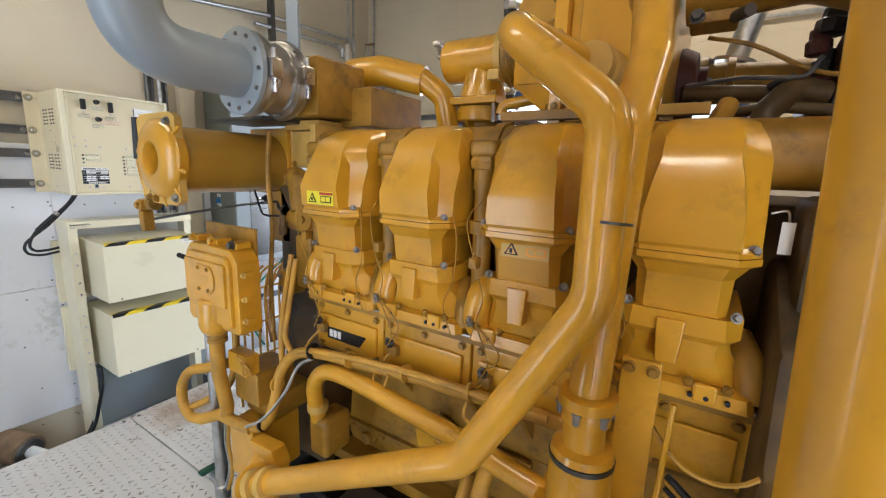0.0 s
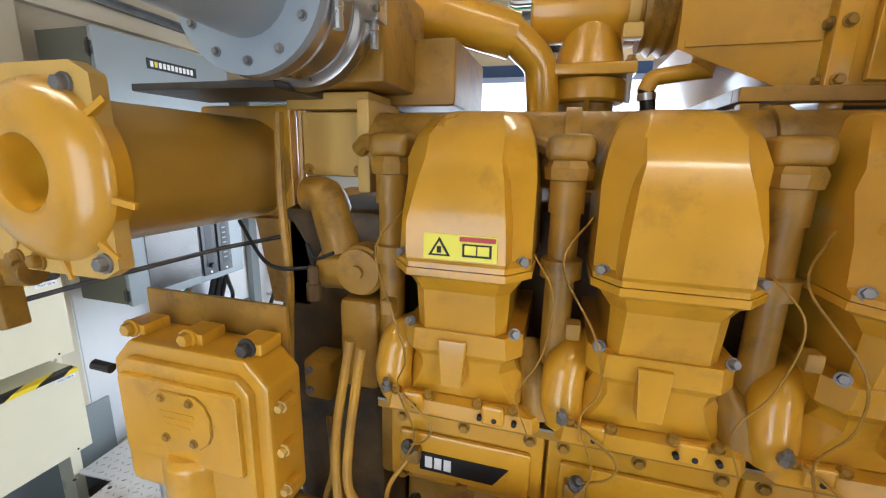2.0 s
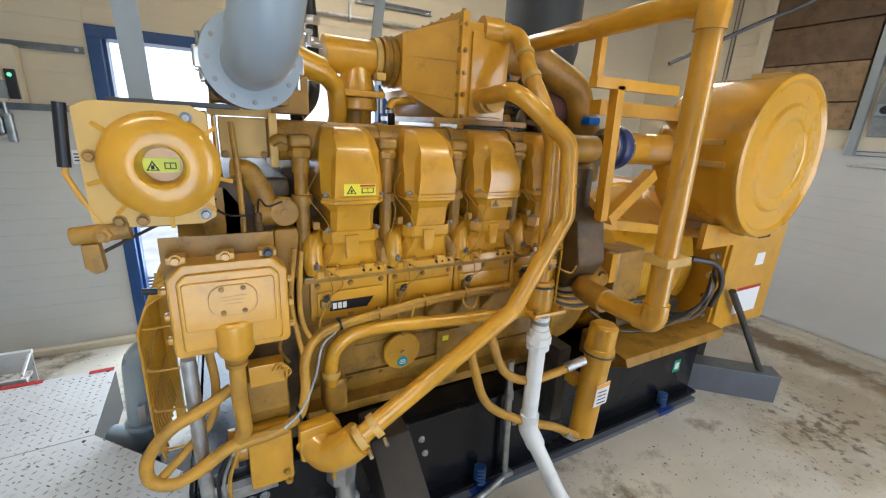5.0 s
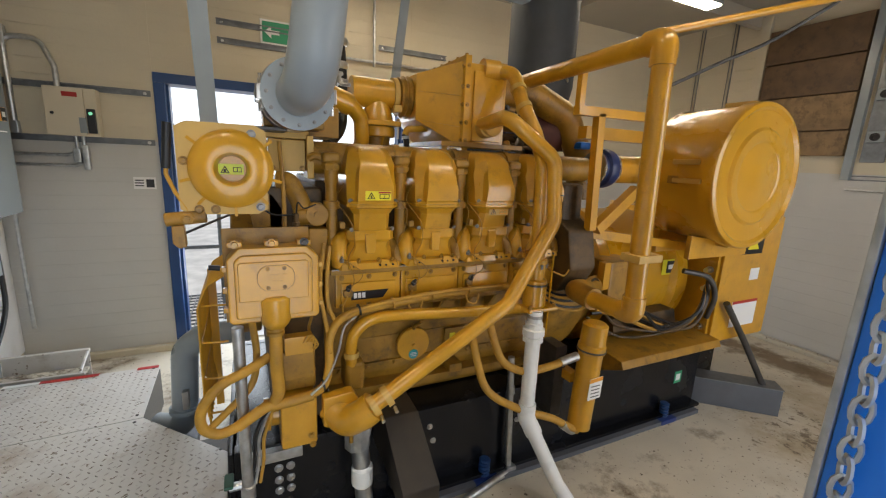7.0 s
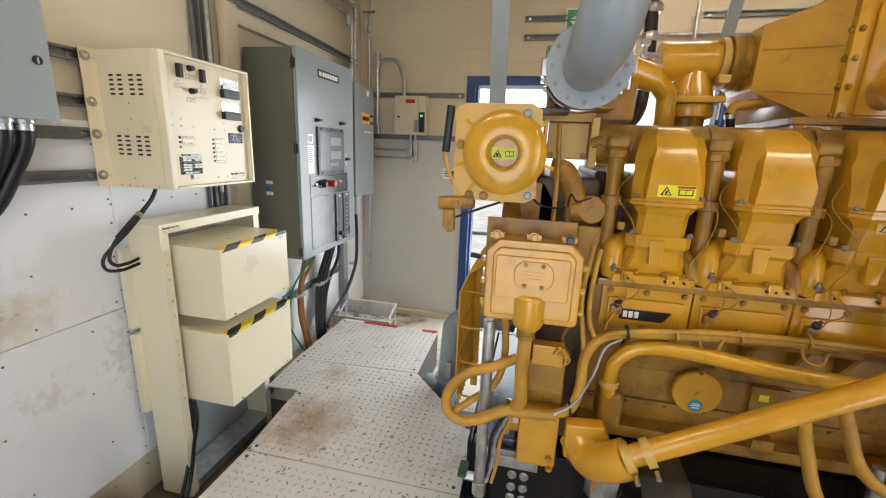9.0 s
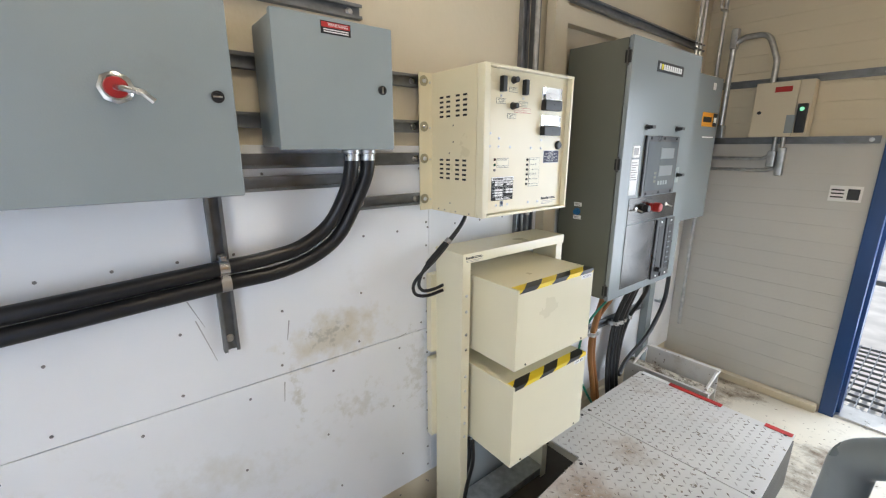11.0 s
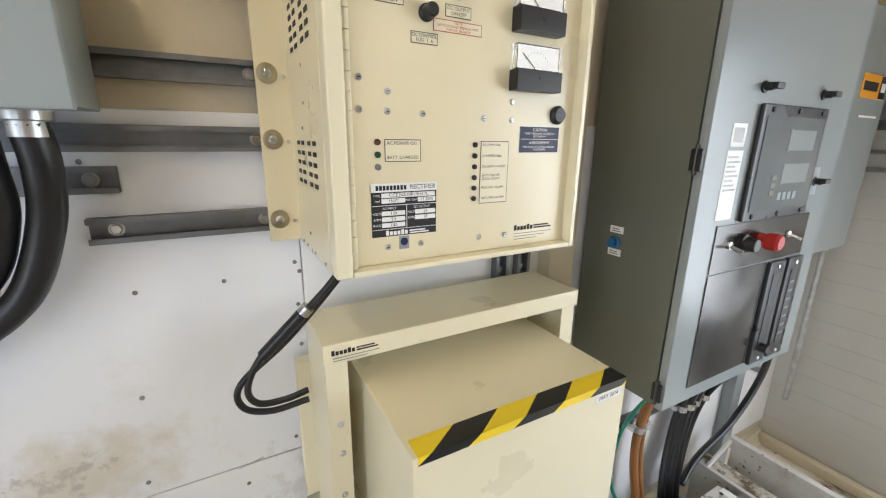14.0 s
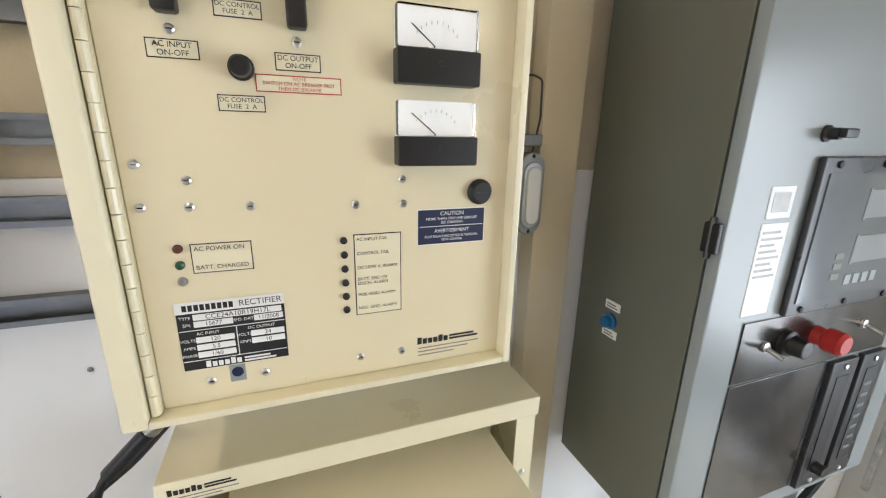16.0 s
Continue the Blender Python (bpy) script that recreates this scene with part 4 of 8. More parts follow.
for k in range(6):
    part("maker_mark", box(F, F + 0.0006, 1.926 + k * 0.0072, 1.9315 + k * 0.0072, 1.4075, 1.4145 + 0.0022 * (k in (0, 4))), INK, rect)
part("text_bar", box(F, F + 0.0006, 1.970, 2.005, 1.4125, 1.4150), INK, rect)
part("text_bar", box(F, F + 0.0006, 1.970, 2.011, 1.4082, 1.4108), INK, rect)
for k, w in enumerate((0.085, 0.07, 0.05)):
    part("text_bar", box(F, F + 0.0006, 1.927, 1.927 + w, 1.401 - 0.005 * k, 1.4022 - 0.005 * k), BOLT, rect)
for y, z in ((1.655, 1.638), (1.654, 1.598), (1.695, 1.623), (1.694, 1.597), (1.748, 1.596), (1.854, 1.593), (1.907, 1.620), (1.908, 1.592), (1.691, 1.405), (1.745, 1.405), (1.853, 1.404), (1.905, 1.403), (1.699, 1.754), (1.804, 1.752)):
    sc = part("screw", lathe((F, y, z), (1, 0, 0), [(0, 0.0046), (0.0015, 0.0046), (0.0028, 0.003)], 10), CHROME, rect)
    part("slot", box(F + 0.0026, F + 0.0030, y - 0.0024, y + 0.0024, z - 0.0005, z + 0.0005), INK, sc)
ch_c = part("power_cable", tube([(-3.70, 1.66, 1.368), (-3.705, 1.63, 1.32), (-3.72, 1.57, 1.255), (-3.74, 1.51, 1.19), (-3.75, 1.485, 1.13), (-3.745, 1.50, 1.10), (-3.74, 1.545, 1.098), (-3.74, 1.585, 1.105)], 0.006, smooth=True), RUBBER, at=(-3.7, 1.6, 1.2))
top(ch_c, "twin black cable looping from charger to battery rack", "cable")
part("sleeve", tube([(-3.716, 1.58, 1.268), (-3.738, 1.515, 1.195)], 0.011, 0.01, 12), RUBBER, ch_c)
part("ferrule", cyl((-3.712, 1.592, 1.281), (-3.7155, 1.582, 1.2695), 0.0115, 12), STEEL, ch_c)
ch_d = part("power_cable", tube([(-3.715, 1.675, 1.368), (-3.71, 1.64, 1.32), (-3.73, 1.555, 1.22), (-3.755, 1.475, 1.14), (-3.76, 1.475, 1.09), (-3.75, 1.52, 1.075), (-3.74, 1.585, 1.085)], 0.006, smooth=True), RUBBER, at=(-3.7, 1.6, 1.2))
top(ch_d, "twin black cable looping from charger to battery rack", "cable")

# battery rack with two covers
rack = thing("battery_rack", (-3.72, 1.87, 0), "cream white steel rack holding two battery covers", "battery rack")


def side_post(y0, y1, inward):
    b = box(-3.80, -3.648, y0, y0 + 0.003, 0.02, 1.235) if inward > 0 else box(-3.80, -3.648, y1 - 0.003, y1, 0.02, 1.235)
    box(-3.651, -3.648, y0 + (0.003 if inward > 0 else 0), y1 - (0 if inward > 0 else 0.003), 0.02, 1.20, bm=b)
    return b


part("post", side_post(1.60, 1.637, 1), CREAM_WHITE, rack)
part("post", side_post(2.125, 2.162, -1), CREAM_WHITE, rack)
part("top_channel", box(-3.80, -3.643, 1.596, 2.166, 1.20, 1.237, 0.003), CREAM_WHITE, rack)
part("rear_plate", box(-3.83, -3.80, 1.575, 2.158, 0.43, 0.78, 0.002), CREAM_WHITE, rack)
part("rear_plate", box(-3.83, -3.80, 1.575, 2.158, 0.81, 1.13, 0.002), CREAM_WHITE, rack)
part("foot_channel", box(-3.79, -3.66, 1.61, 2.155, 0.02, 0.06, 0.003), GALV, rack)
part("base_sheet", box(-3.81, -3.80, 1.65, 2.40, 0.02, 0.42), GREY_DOOR, rack)
for z in (0.50, 0.56, 0.63, 0.70, 0.76, 0.87, 0.93, 1.02, 1.08):
    part("rivet", lathe((-3.648, 1.62, z), (1, 0, 0), [(0, 0.006), (0.002, 0.0055), (0.004, 0.003)], 10), CHROME, rack)
    part("rivet", lathe((-3.648, 2.143, z), (1, 0, 0), [(0, 0.006), (0.002, 0.0055), (0.004, 0.003)], 10), CHROME, rack)
for k in range(6):
    part("maker_mark", box(-3.643, -3.6425, 1.610 + k * 0.0068, 1.6152 + k * 0.0068, 1.2165, 1.2235 + 0.002 * (k in (0, 4))), INK, rack)
part("text_bar", box(-3.643, -3.6425, 1.652, 1.684, 1.2215, 1.2240), INK, rack)
part("text_bar", box(-3.643, -3.6425, 1.652, 1.690, 1.2170, 1.2196), INK, rack)
for k, w in enumerate((0.08, 0.06)):
    part("text_bar", box(-3.643, -3.6425, 1.612, 1.612 + w, 1.2105 - 0.005 * k, 1.2117 - 0.005 * k), BOLT, rack)
for z0, z1, lab in ((0.853, 1.145, "cream white sheet steel battery cover with hazard tape"), (0.466, 0.790, "lower cream white battery cover with hazard tape")):
    bx = thing("battery_cover", (-3.55, 1.88, z0), lab, "battery cover", "battery covers")
    part("cover", box(-3.79, -3.45, 1.666, 2.098, z0, z1, 0.003), CREAM_WHITE, bx)
    tp = part("hazard_tape", box(-3.486, -3.449, 1.674, 2.096, z1, z1 + 0.0008), HAZARD, bx)
    part("tape_fold", box(-3.45, -3.4492, 1.674, 2.096, z1 - 0.014, z1 + 0.0008), HAZARD, tp)
    lb = part("date_label", box(-3.45, -3.4494, 2.02, 2.085, z1 - 0.032, z1 - 0.0165), WHITE, bx)
    words("MAY 2014", (-3.449, 2.0525, z1 - 0.0245), 0.0115, 90, INK, lb)
    for y in (1.72, 2.05):
        part("screw", lathe((-3.45, y, z0 + 0.012), (1, 0, 0), [(0, 0.004), (0.003, 0.002)], 8), INK, bx)
for k, dx in enumerate((0.0, 0.022)):
    top(part("power_cable", tube([(-3.66 + dx, 1.655, 0.47), (-3.65 + dx, 1.65, 0.38), (-3.66 + dx, 1.63, 0.27), (-3.655 + dx, 1.60, 0.17), (-3.63 + dx, 1.53, 0.09), (-3.58, 1.42 - 0.03 * k, 0.05)], 0.008, smooth=True), RUBBER, at=(-3.66, 1.6, 0.2)), "black battery cable running down into the pit", "cable")

# pipe in the pit
pp = thing("pit_pipe", (-3.7, 1.35, 0.1), "white plastic pipe leaving a rusty lagged sleeve in the pit", "pipe")
part("sleeve", cyl((-3.845, 1.30, 0.14), (-3.70, 1.36, 0.13), 0.075, 22, bevel=0.006), RUST, pp)
part("lagging", lathe((-3.70, 1.36, 0.13), (0.93, 0.36, -0.06), [(0.0, 0.062), (0.012, 0.055), (0.012, 0.03)], 20), DARK_STEEL, pp)
part("pipe", tube([(-3.70, 1.36, 0.13), (-3.56, 1.415, 0.115), (-3.44, 1.46, 0.105)], 0.028, 0.04, 16), PVC, pp)
part("rusty_pipe", tube([(-3.84, 1.12, 0.10), (-3.60, 1.15, 0.085), (-3.42, 1.15, 0.08)], 0.035, 0.05, 16), RUST, pp)

# grey control cabinet
CX = -3.54
cabn = thing("control_cabinet", (-3.7, 2.72, 0.905), "tall grey control cabinet with display and push buttons", "control cabinet")
# body colour carries the shade of the side that faces south
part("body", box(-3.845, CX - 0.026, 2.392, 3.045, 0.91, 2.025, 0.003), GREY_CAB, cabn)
part("door_seal", box(CX - 0.0255, CX - 0.0225, 2.398, 3.04, 0.915, 2.02), BLACK, cabn)
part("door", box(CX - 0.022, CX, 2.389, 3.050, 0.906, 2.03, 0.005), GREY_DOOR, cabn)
bz = part("display_panel", box(CX, CX + 0.012, 2.564, 2.886, 1.378, 1.648, 0.004), DARK_PANEL, cabn, "dark framed display panel")
part("display_glass", box(CX + 0.012, CX + 0.014, 2.580, 2.870, 1.402, 1.622), SCREEN, bz)
LCD = mat("pale_lcd", (0.30, 0.33, 0.34), 0.15, var=0.03, bump=0)
for z in (1.545, 1.465):
    part("screen", box(CX + 0.014, CX + 0.0148, 2.705, 2.835, z, z + 0.048), LCD, bz)
    part("screen_frame", box(CX + 0.0142, CX + 0.0152, 2.700, 2.707, z - 0.003, z + 0.051), GREY_DOOR, bz)
for i in range(4):
    part("key", box(CX + 0.014, CX + 0.0150, 2.70 + i * 0.026, 2.717 + i * 0.026, 1.424, 1.443), GREY_BOX, bz)
for i in range(3):
    part("key", box(CX + 0.014, CX + 0.0150, 2.655, 2.678, 1.437 + i * 0.019, 1.448 + i * 0.019), GREY_CAB, bz)
for y in (2.60, 2.725, 2.85):
    for z in (1.389, 1.636):
        part("bolt", lathe((CX + 0.012, y, z), (1, 0, 0), [(0, 0.006), (0.003, 0.006), (0.004, 0.003)], 8), INK, bz)
kp = part("switch_plate", box(CX, CX + 0.003, 2.480, 2.945, 1.256, 1.374, 0.001), STEEL_DARK, cabn, "grey plate with a black knob and red mushroom button")
for y in (2.545, 2.84):
    part("toggle", cyl((CX + 0.003, y, 1.322), (CX + 0.034, y + 0.004, 1.312), 0.0042, 8), CHROME, kp)
    part("toggle_nut", lathe((CX + 0.003, y, 1.322), (1, 0, 0), [(0, 0.010), (0.005, 0.010), (0.006, 0.006)], 6), CHROME, kp)
part("knob", lathe((CX + 0.003, 2.60, 1.322), (1, 0, 0), [(0, 0.024), (0.01, 0.024), (0.013, 0.019), (0.035, 0.016), (0.037, 0.013)], 18), BLACK, kp)
part("emergency_button", lathe((CX + 0.003, 2.688, 1.322), (1, 0, 0), [(0, 0.019), (0.014, 0.016), (0.018, 0.022), (0.042, 0.022), (0.048, 0.017)], 20), RED, kp)
part("cover_plate", box(CX, CX + 0.003, 2.480, 2.755, 0.948, 1.252, 0.001), STEEL_DARK, cabn, "brushed steel cover plate")
for y0 in (2.765, 2.868):
    s = part("fuse_strip", box(CX, CX + 0.012, y0, y0 + 0.085, 0.94, 1.25, 0.003), DARK_PANEL, cabn)
    part("slot", box(CX + 0.012, CX + 0.0132, y0 + 0.022, y0 + 0.063, 0.985, 1.215), BLACK, s)
    for z in (0.955, 1.235):
        part("bolt", lathe((CX + 0.012, y0 + 0.042, z), (1, 0, 0), [(0, 0.006), (0.003, 0.006), (0.004, 0.003)], 8), CHROME, s)
for i in range(7):
    part("tick_label", box(CX + 0.0132, CX + 0.0138, 2.898, 2.922, 1.01 + i * 0.027, 1.017 + i * 0.027), GREY_DOOR, cabn)
part("fuse_knob", lathe((CX + 0.012, 2.808, 0.99), (1, 0, 0), [(0, 0.014), (0.02, 0.012)], 14), BLACK, cabn)
part("nameplate", box(CX, CX + 0.002, 2.600, 2.850, 1.915, 1.958), INK, cabn)
for i in range(11):
    part("letter_block", box(CX + 0.002, CX + 0.0026, 2.615 + i * 0.0202, 2.629 + i * 0.0202, 1.925, 1.948), LABEL_YELLOW if i == 1 else WHITE, cabn)
pl = part("paper_notice", box(CX, CX + 0.001, 2.466, 2.530, 1.388, 1.545), WHITE, cabn)
for i in range(8):
    part("text_bar", box(CX + 0.001, CX + 0.0014, 2.472, 2.523 - 0.008 * (i % 3), 1.455 + i * 0.0105, 1.459 + i * 0.0105), BOLT, pl)
pl = part("paper_notice", box(CX, CX + 0.001, 2.470, 2.527, 1.553, 1.603), WHITE, cabn)
part("text_bar", box(CX + 0.001, CX + 0.0014, 2.478, 2.518, 1.563, 1.594), BOLT, pl)
for y, z in ((2.565, 1.682), (2.860, 1.682), (2.925, 1.462)):
    lt = part("latch", lathe((CX, y, z), (1, 0, 0), [(0, 0.013), (0.004, 0.013), (0.006, 0.009), (0.02, 0.009)], 14), BLACK, cabn)
    part("latch_wing", box(CX + 0.018, CX + 0.030, y - 0.006, y + 0.026, z - 0.006, z + 0.008, 0.003), BLACK, lt)
part("latch_plate", box(CX, CX + 0.003, 2.905, 2.945, 1.425, 1.50, 0.001), GREY_BOX, cabn)
for z in (1.525, 0.955, 1.95):
    part("hinge", box(CX - 0.030, CX - 0.004, 2.380, 2.391, z - 0.024, z + 0.024, 0.003), BLACK, cabn)
    part("hinge_pin", cyl((CX - 0.018, 2.384, z - 0.032), (CX - 0.018, 2.384, z + 0.032), 0.005, 8), DARK_STEEL, cabn)
part("test_button", lathe((-3.738, 2.392, 1.302), (0, -1, 0), [(0, 0.017), (0.006, 0.017), (0.008, 0.013), (0.018, 0.012)], 18), mat("blue_button", (0.01, 0.12, 0.30), 0.3, bump=0), cabn, "blue push button")
for z in (1.327, 1.266):
    lp = part("label_plate", box(-3.757, -3.717, 2.3905, 2.392, z, z + 0.018), WHITE, cabn)
    for k in range(2):
        part("text_bar", box(-3.752, -3.724 - 0.004 * k, 2.3900, 2.3905, z + 0.004 + 0.006 * k, z + 0.0065 + 0.006 * k), BOLT, lp)

cab2 = thing("junction_cabinet", (-3.75, 3.5, 1.16), "pale grey junction cabinet with an orange maker's sticker", "cabinet")
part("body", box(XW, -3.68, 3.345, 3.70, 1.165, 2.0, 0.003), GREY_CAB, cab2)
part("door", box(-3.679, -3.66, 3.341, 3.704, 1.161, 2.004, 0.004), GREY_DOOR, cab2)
lb = part("orange_label", box(-3.66, -3.659, 3.46, 3.68, 1.72, 1.80), ORANGE, cab2)
part("black_square", box(-3.659, -3.6585, 3.62, 3.68, 1.722, 1.798), INK, lb)
part("white_mark", box(-3.6585, -3.658, 3.632, 3.67, 1.745, 1.775), WHITE, lb)
part("text_bar", box(-3.659, -3.6585, 3.475, 3.60, 1.745, 1.775), INK, lb)
part("white_tag", box(-3.66, -3.659, 3.56, 3.60, 1.93, 1.97), WHITE, cab2)
part("text_bar", box(-3.66, -3.6595, 3.50, 3.66, 1.655, 1.662), WHITE, cab2)

# channel frame and conduits around the cabinets
for y in (2.10, 2.17):
    strut("wall_strut", (XW, y, 1.20), (XW, y, 1.60), (1, 0, 0))
    strut("wall_strut", (WX, y, 1.60), (WX, y, CZ - 0.01), (1, 0, 0))
top(part("conduit", tube([(-3.825, 2.136, CZ - 0.01), (-3.825, 2.136, 1.30)], 0.010, 0.02, 10), GALV, at=(-3.825, 2.136, 1.3)), "galvanised conduit dropping down the wall", "conduit", "galvanised conduits")
top(part("trim_board", box(WX + 0.013, WX + 0.06, 2.235, 2.325, 0.3, 2.20, 0.003), CREAM_WALL), "cream upright beside the control cabinet", "trim", kind="structure")
top(part("trim_board", box(WX + 0.001, WX + 0.045, 2.311, 3.33, 2.12, 2.19, 0.003), CREAM_WALL), "cream board above the control cabinet", "trim", kind="structure")
strut("wall_strut", (WX + 0.05, 2.27, 2.22), (WX + 0.05, 3.72, 2.20), (1, 0, 0))
for y in (3.62, 3.68):
    top(part("conduit", tube([(-3.81, y, CZ - 0.01), (-3.81, y, 2.0)], 0.011, 0.02, 10), GALV, at=(-3.81, y, 2.0)), "galvanised conduit dropping down the wall", "conduit", "galvanised conduits")
strut("wall_strut", (XW, 2.62, 0.55), (XW, 3.41, 0.55), (1, 0, 0))


def drop(pts, r, m, label):
    return top(part("cable", tube(pts, r, smooth=True, seg=10), m, at=pts[0]), label, "cable", "cables under the cabinet")


drop([(-3.74, 2.78, 0.905), (-3.775, 2.76, 0.76), (-3.80, 2.735, 0.55), (-3.80, 2.735, 0.40), (-3.78, 2.75, 0.24), (-3.76, 2.76, 0.06)], 0.016, BROWN, "brown cable dropping from the control cabinet")
drop([(-3.72, 2.86, 0.905), (-3.76, 2.84, 0.76), (-3.80, 2.775, 0.62), (-3.80, 2.768, 0.40), (-3.77, 2.78, 0.22), (-3.75, 2.79, 0.06)], 0.011, BROWN, "thin brown cable dropping from the control cabinet")
drop([(-3.70, 2.88, 0.905), (-3.72, 2.80, 0.82), (-3.77, 2.66, 0.68), (-3.80, 2.62, 0.54), (-3.80, 2.615, 0.36), (-3.77, 2.68, 0.20), (-3.75, 2.74, 0.10)], 0.0065, GREEN_WIRE, "green earth wire dropping from the control cabinet")
for k, r in enumerate((0.015, 0.021, 0.016)):
    y = 2.97 + 0.045 * k
    drop([(-3.70, y + 0.03, 0.905), (-3.75, y + 0.035, 0.76), (-3.80 + 0.003 * k, y + 0.02, 0.58), (-3.80, y - 0.02, 0.40), (-3.77, y - 0.07, 0.22), (-3.74, y - 0.08, 0.06)], r, RUBBER, "black cable dropping from the control cabinet")
drop([(-3.66, 3.02, 0.905), (-3.67, 3.06, 0.80), (-3.74, 3.15, 0.68), (-3.80, 3.15, 0.54), (-3.80, 3.08, 0.40), (-3.77, 3.0, 0.22), (-3.75, 2.99, 0.08)], 0.012, RUBBER, "black cable curving from the control cabinet")
drop([(-3.79, 3.62, 0.98), (-3.79, 3.63, 0.75), (-3.78, 3.58, 0.55), (-3.78, 3.40, 0.36), (-3.78, 3.15, 0.26), (-3.76, 3.02, 0.20)], 0.014, RUBBER, "black flexible conduit curving along the wall foot")
top(part("conduit", tube([(-3.79, 3.62, 1.165), (-3.79, 3.62, 0.95)], 0.012, 0.02, 10), GALV, at=(-3.79, 3.62, 0.95)), "galvanised conduit below the junction cabinet", "conduit", "galvanised conduits")
top(part("wall_post", box(XW, XW + 0.05, 3.42, 3.49, 0.0, 1.165, 0.003), GREY_DOOR), "pale grey steel post under the junction cabinet", "post")
for y, r in ((2.735, 0.018), (2.775, 0.013), (2.99, 0.017), (3.035, 0.023), (3.08, 0.018), (3.15, 0.014), (3.60, 0.016)):
    clp = top(part("cable_clip", lathe((-3.80, y, 0.535), (0, 0, 1), [(0, r + 0.001), (0, r + 0.004), (0.024, r + 0.004), (0.024, r + 0.001)], 14), CHROME, at=(-3.80, y, 0.535)), "small galvanised cable clip on a strut", "clip", "cable clips")
    part("ear", box(-3.838, -3.80, y - r - 0.014, y - r - 0.003, 0.537, 0.557, 0.002), CHROME, clp)

# emergency light hung on the wall beside the charger
sl = thing("wall_lamp", (-3.80, 2.214, 1.46), "slim white oblong lamp hanging from a wire hook", "lamp")


def oblong(cy, w, z0, z1, n=8):
    """A slot outline with round ends."""
    arc = [(cy + w * math.cos(math.pi * k / n), z1 - w + w * math.sin(math.pi * k / n)) for k in range(n + 1)]
    return arc + [(cy + w * math.cos(math.pi * (1 + k / n)), z0 + w + w * math.sin(math.pi * (1 + k / n))) for k in range(n + 1)]


part("body", prism(oblong(2.214, 0.027, 1.484, 1.640), "x", -3.825, -3.798, 0.004), GREY_DOOR, sl)
part("rim", prism(oblong(2.214, 0.020, 1.498, 1.622), "x", -3.7985, -3.794, 0.002), GALV, sl)
part("lens", prism(oblong(2.214, 0.014, 1.506, 1.614), "x", -3.7945, -3.789, 0.002), WHITE, sl)
for z in (1.491, 1.633):
    part("screw", lathe((-3.798, 2.214, z), (1, 0, 0), [(0, 0.004), (0.002, 0.002)], 8), INK, sl)
part("bracket", box(-3.835, -3.80, 2.190, 2.232, 1.650, 1.672, 0.003), STRUT, sl)
part("wire_hook", tube([(-3.805, 2.214, 1.64), (-3.80, 2.222, 1.70), (-3.80, 2.22, 1.765), (-3.80, 2.20, 1.772), (-3.83, 2.19, 1.77)], 0.0022, 0.01, 6), DARK_STEEL, sl)

# ---------- north wall fittings ----------
N = NY
cbx = thing("alarm_box", (-3.38, N - 0.06, 1.66), "beige alarm box with a red label and green lamp", "control box")
part("body", box(-3.515, -3.245, N - 0.11, N - 0.022, 1.66, 1.97, 0.004), CREAM_WALL, cbx)
part("door", box(-3.515, -3.31, N - 0.125, N - 0.112, 1.662, 1.968, 0.003), CREAM_WALL, cbx)
part("red_label", box(-3.42, -3.34, N - 0.1265, N - 0.1255, 1.91, 1.94), RED, cbx)
part("lock", lathe((-3.48, N - 0.125, 1.80), (0, -1, 0), [(0, 0.01), (0.008, 0.009)], 12), BLACK, cbx)
part("switch", box(-3.30, -3.255, N - 0.135, N - 0.11, 1.68, 1.84, 0.004), BLACK, cbx)
part("green_lamp", lathe((-3.278, N - 0.135, 1.81), (0, -1, 0), [(0, 0.011), (0.005, 0.009)], 14), GREEN_GLOW, cbx)
part("grey_cover", box(-3.345, -3.305, N - 0.1275, N - 0.1255, 1.68, 1.78), GREY_DOOR, cbx)
strut("wall_strut", (-3.84, N, 1.985), (-2.95, N, 1.985), (0, -1, 0))
strut("wall_strut", (-3.84, N, 1.64), (-2.95, N, 1.64), (0, -1, 0))


def conduit(pts, r=0.012, label="galvanised conduit on the wall", bend=0.08):
    return top(part("conduit", tube(pts, r, bend, 10), GALV, at=pts[0]), label, "conduit", "galvanised conduits")


for pts in (((-3.80, 1.5, 2.40), (-3.80, 2.361, 2.489), (-3.80, 2.846, 2.555), (-3.80, 3.64, 2.597)), ((-3.80, 2.75, 2.478), (-3.80, 3.51, 2.517))):
    conduit(list(pts), 0.013, "galvanised conduit high on the wall", 0.2)
    e = pts[-1]
    cap = top(part("conduit_elbow", tube([(e[0], e[1] - 0.04, e[2]), (e[0], e[1] + 0.03, e[2] + 0.002), (e[0], e[1] + 0.035, e[2] - 0.08)], 0.021, 0.02, 10), GALV, at=e), "galvanised conduit elbow body", "conduit fitting", "conduit fittings")
top(part("hanger_bar", box(-3.83, -3.78, 2.865, 2.895, 2.40, 2.66, 0.003), DARK_STEEL), "short dark steel hanger bar holding conduits", "bar")
tpv = thing("valve_tap", (-3.78, 3.82, 2.52), "small brass tap near the ceiling corner", "tap")
part("stem", cyl((-3.78, 3.82, 2.50), (-3.78, 3.82, 2.60), 0.016, 10), STEEL, tpv)
part("handle", box(-3.80, -3.70, 3.81, 3.83, 2.60, 2.615, 0.003), WOOD, tpv)
part("pipe", tube([(-3.78, 3.82, 2.51), (-3.78, 3.82, 2.44), (-3.78, 3.925, 2.44)], 0.010, 0.02, 8), STEEL, tpv)

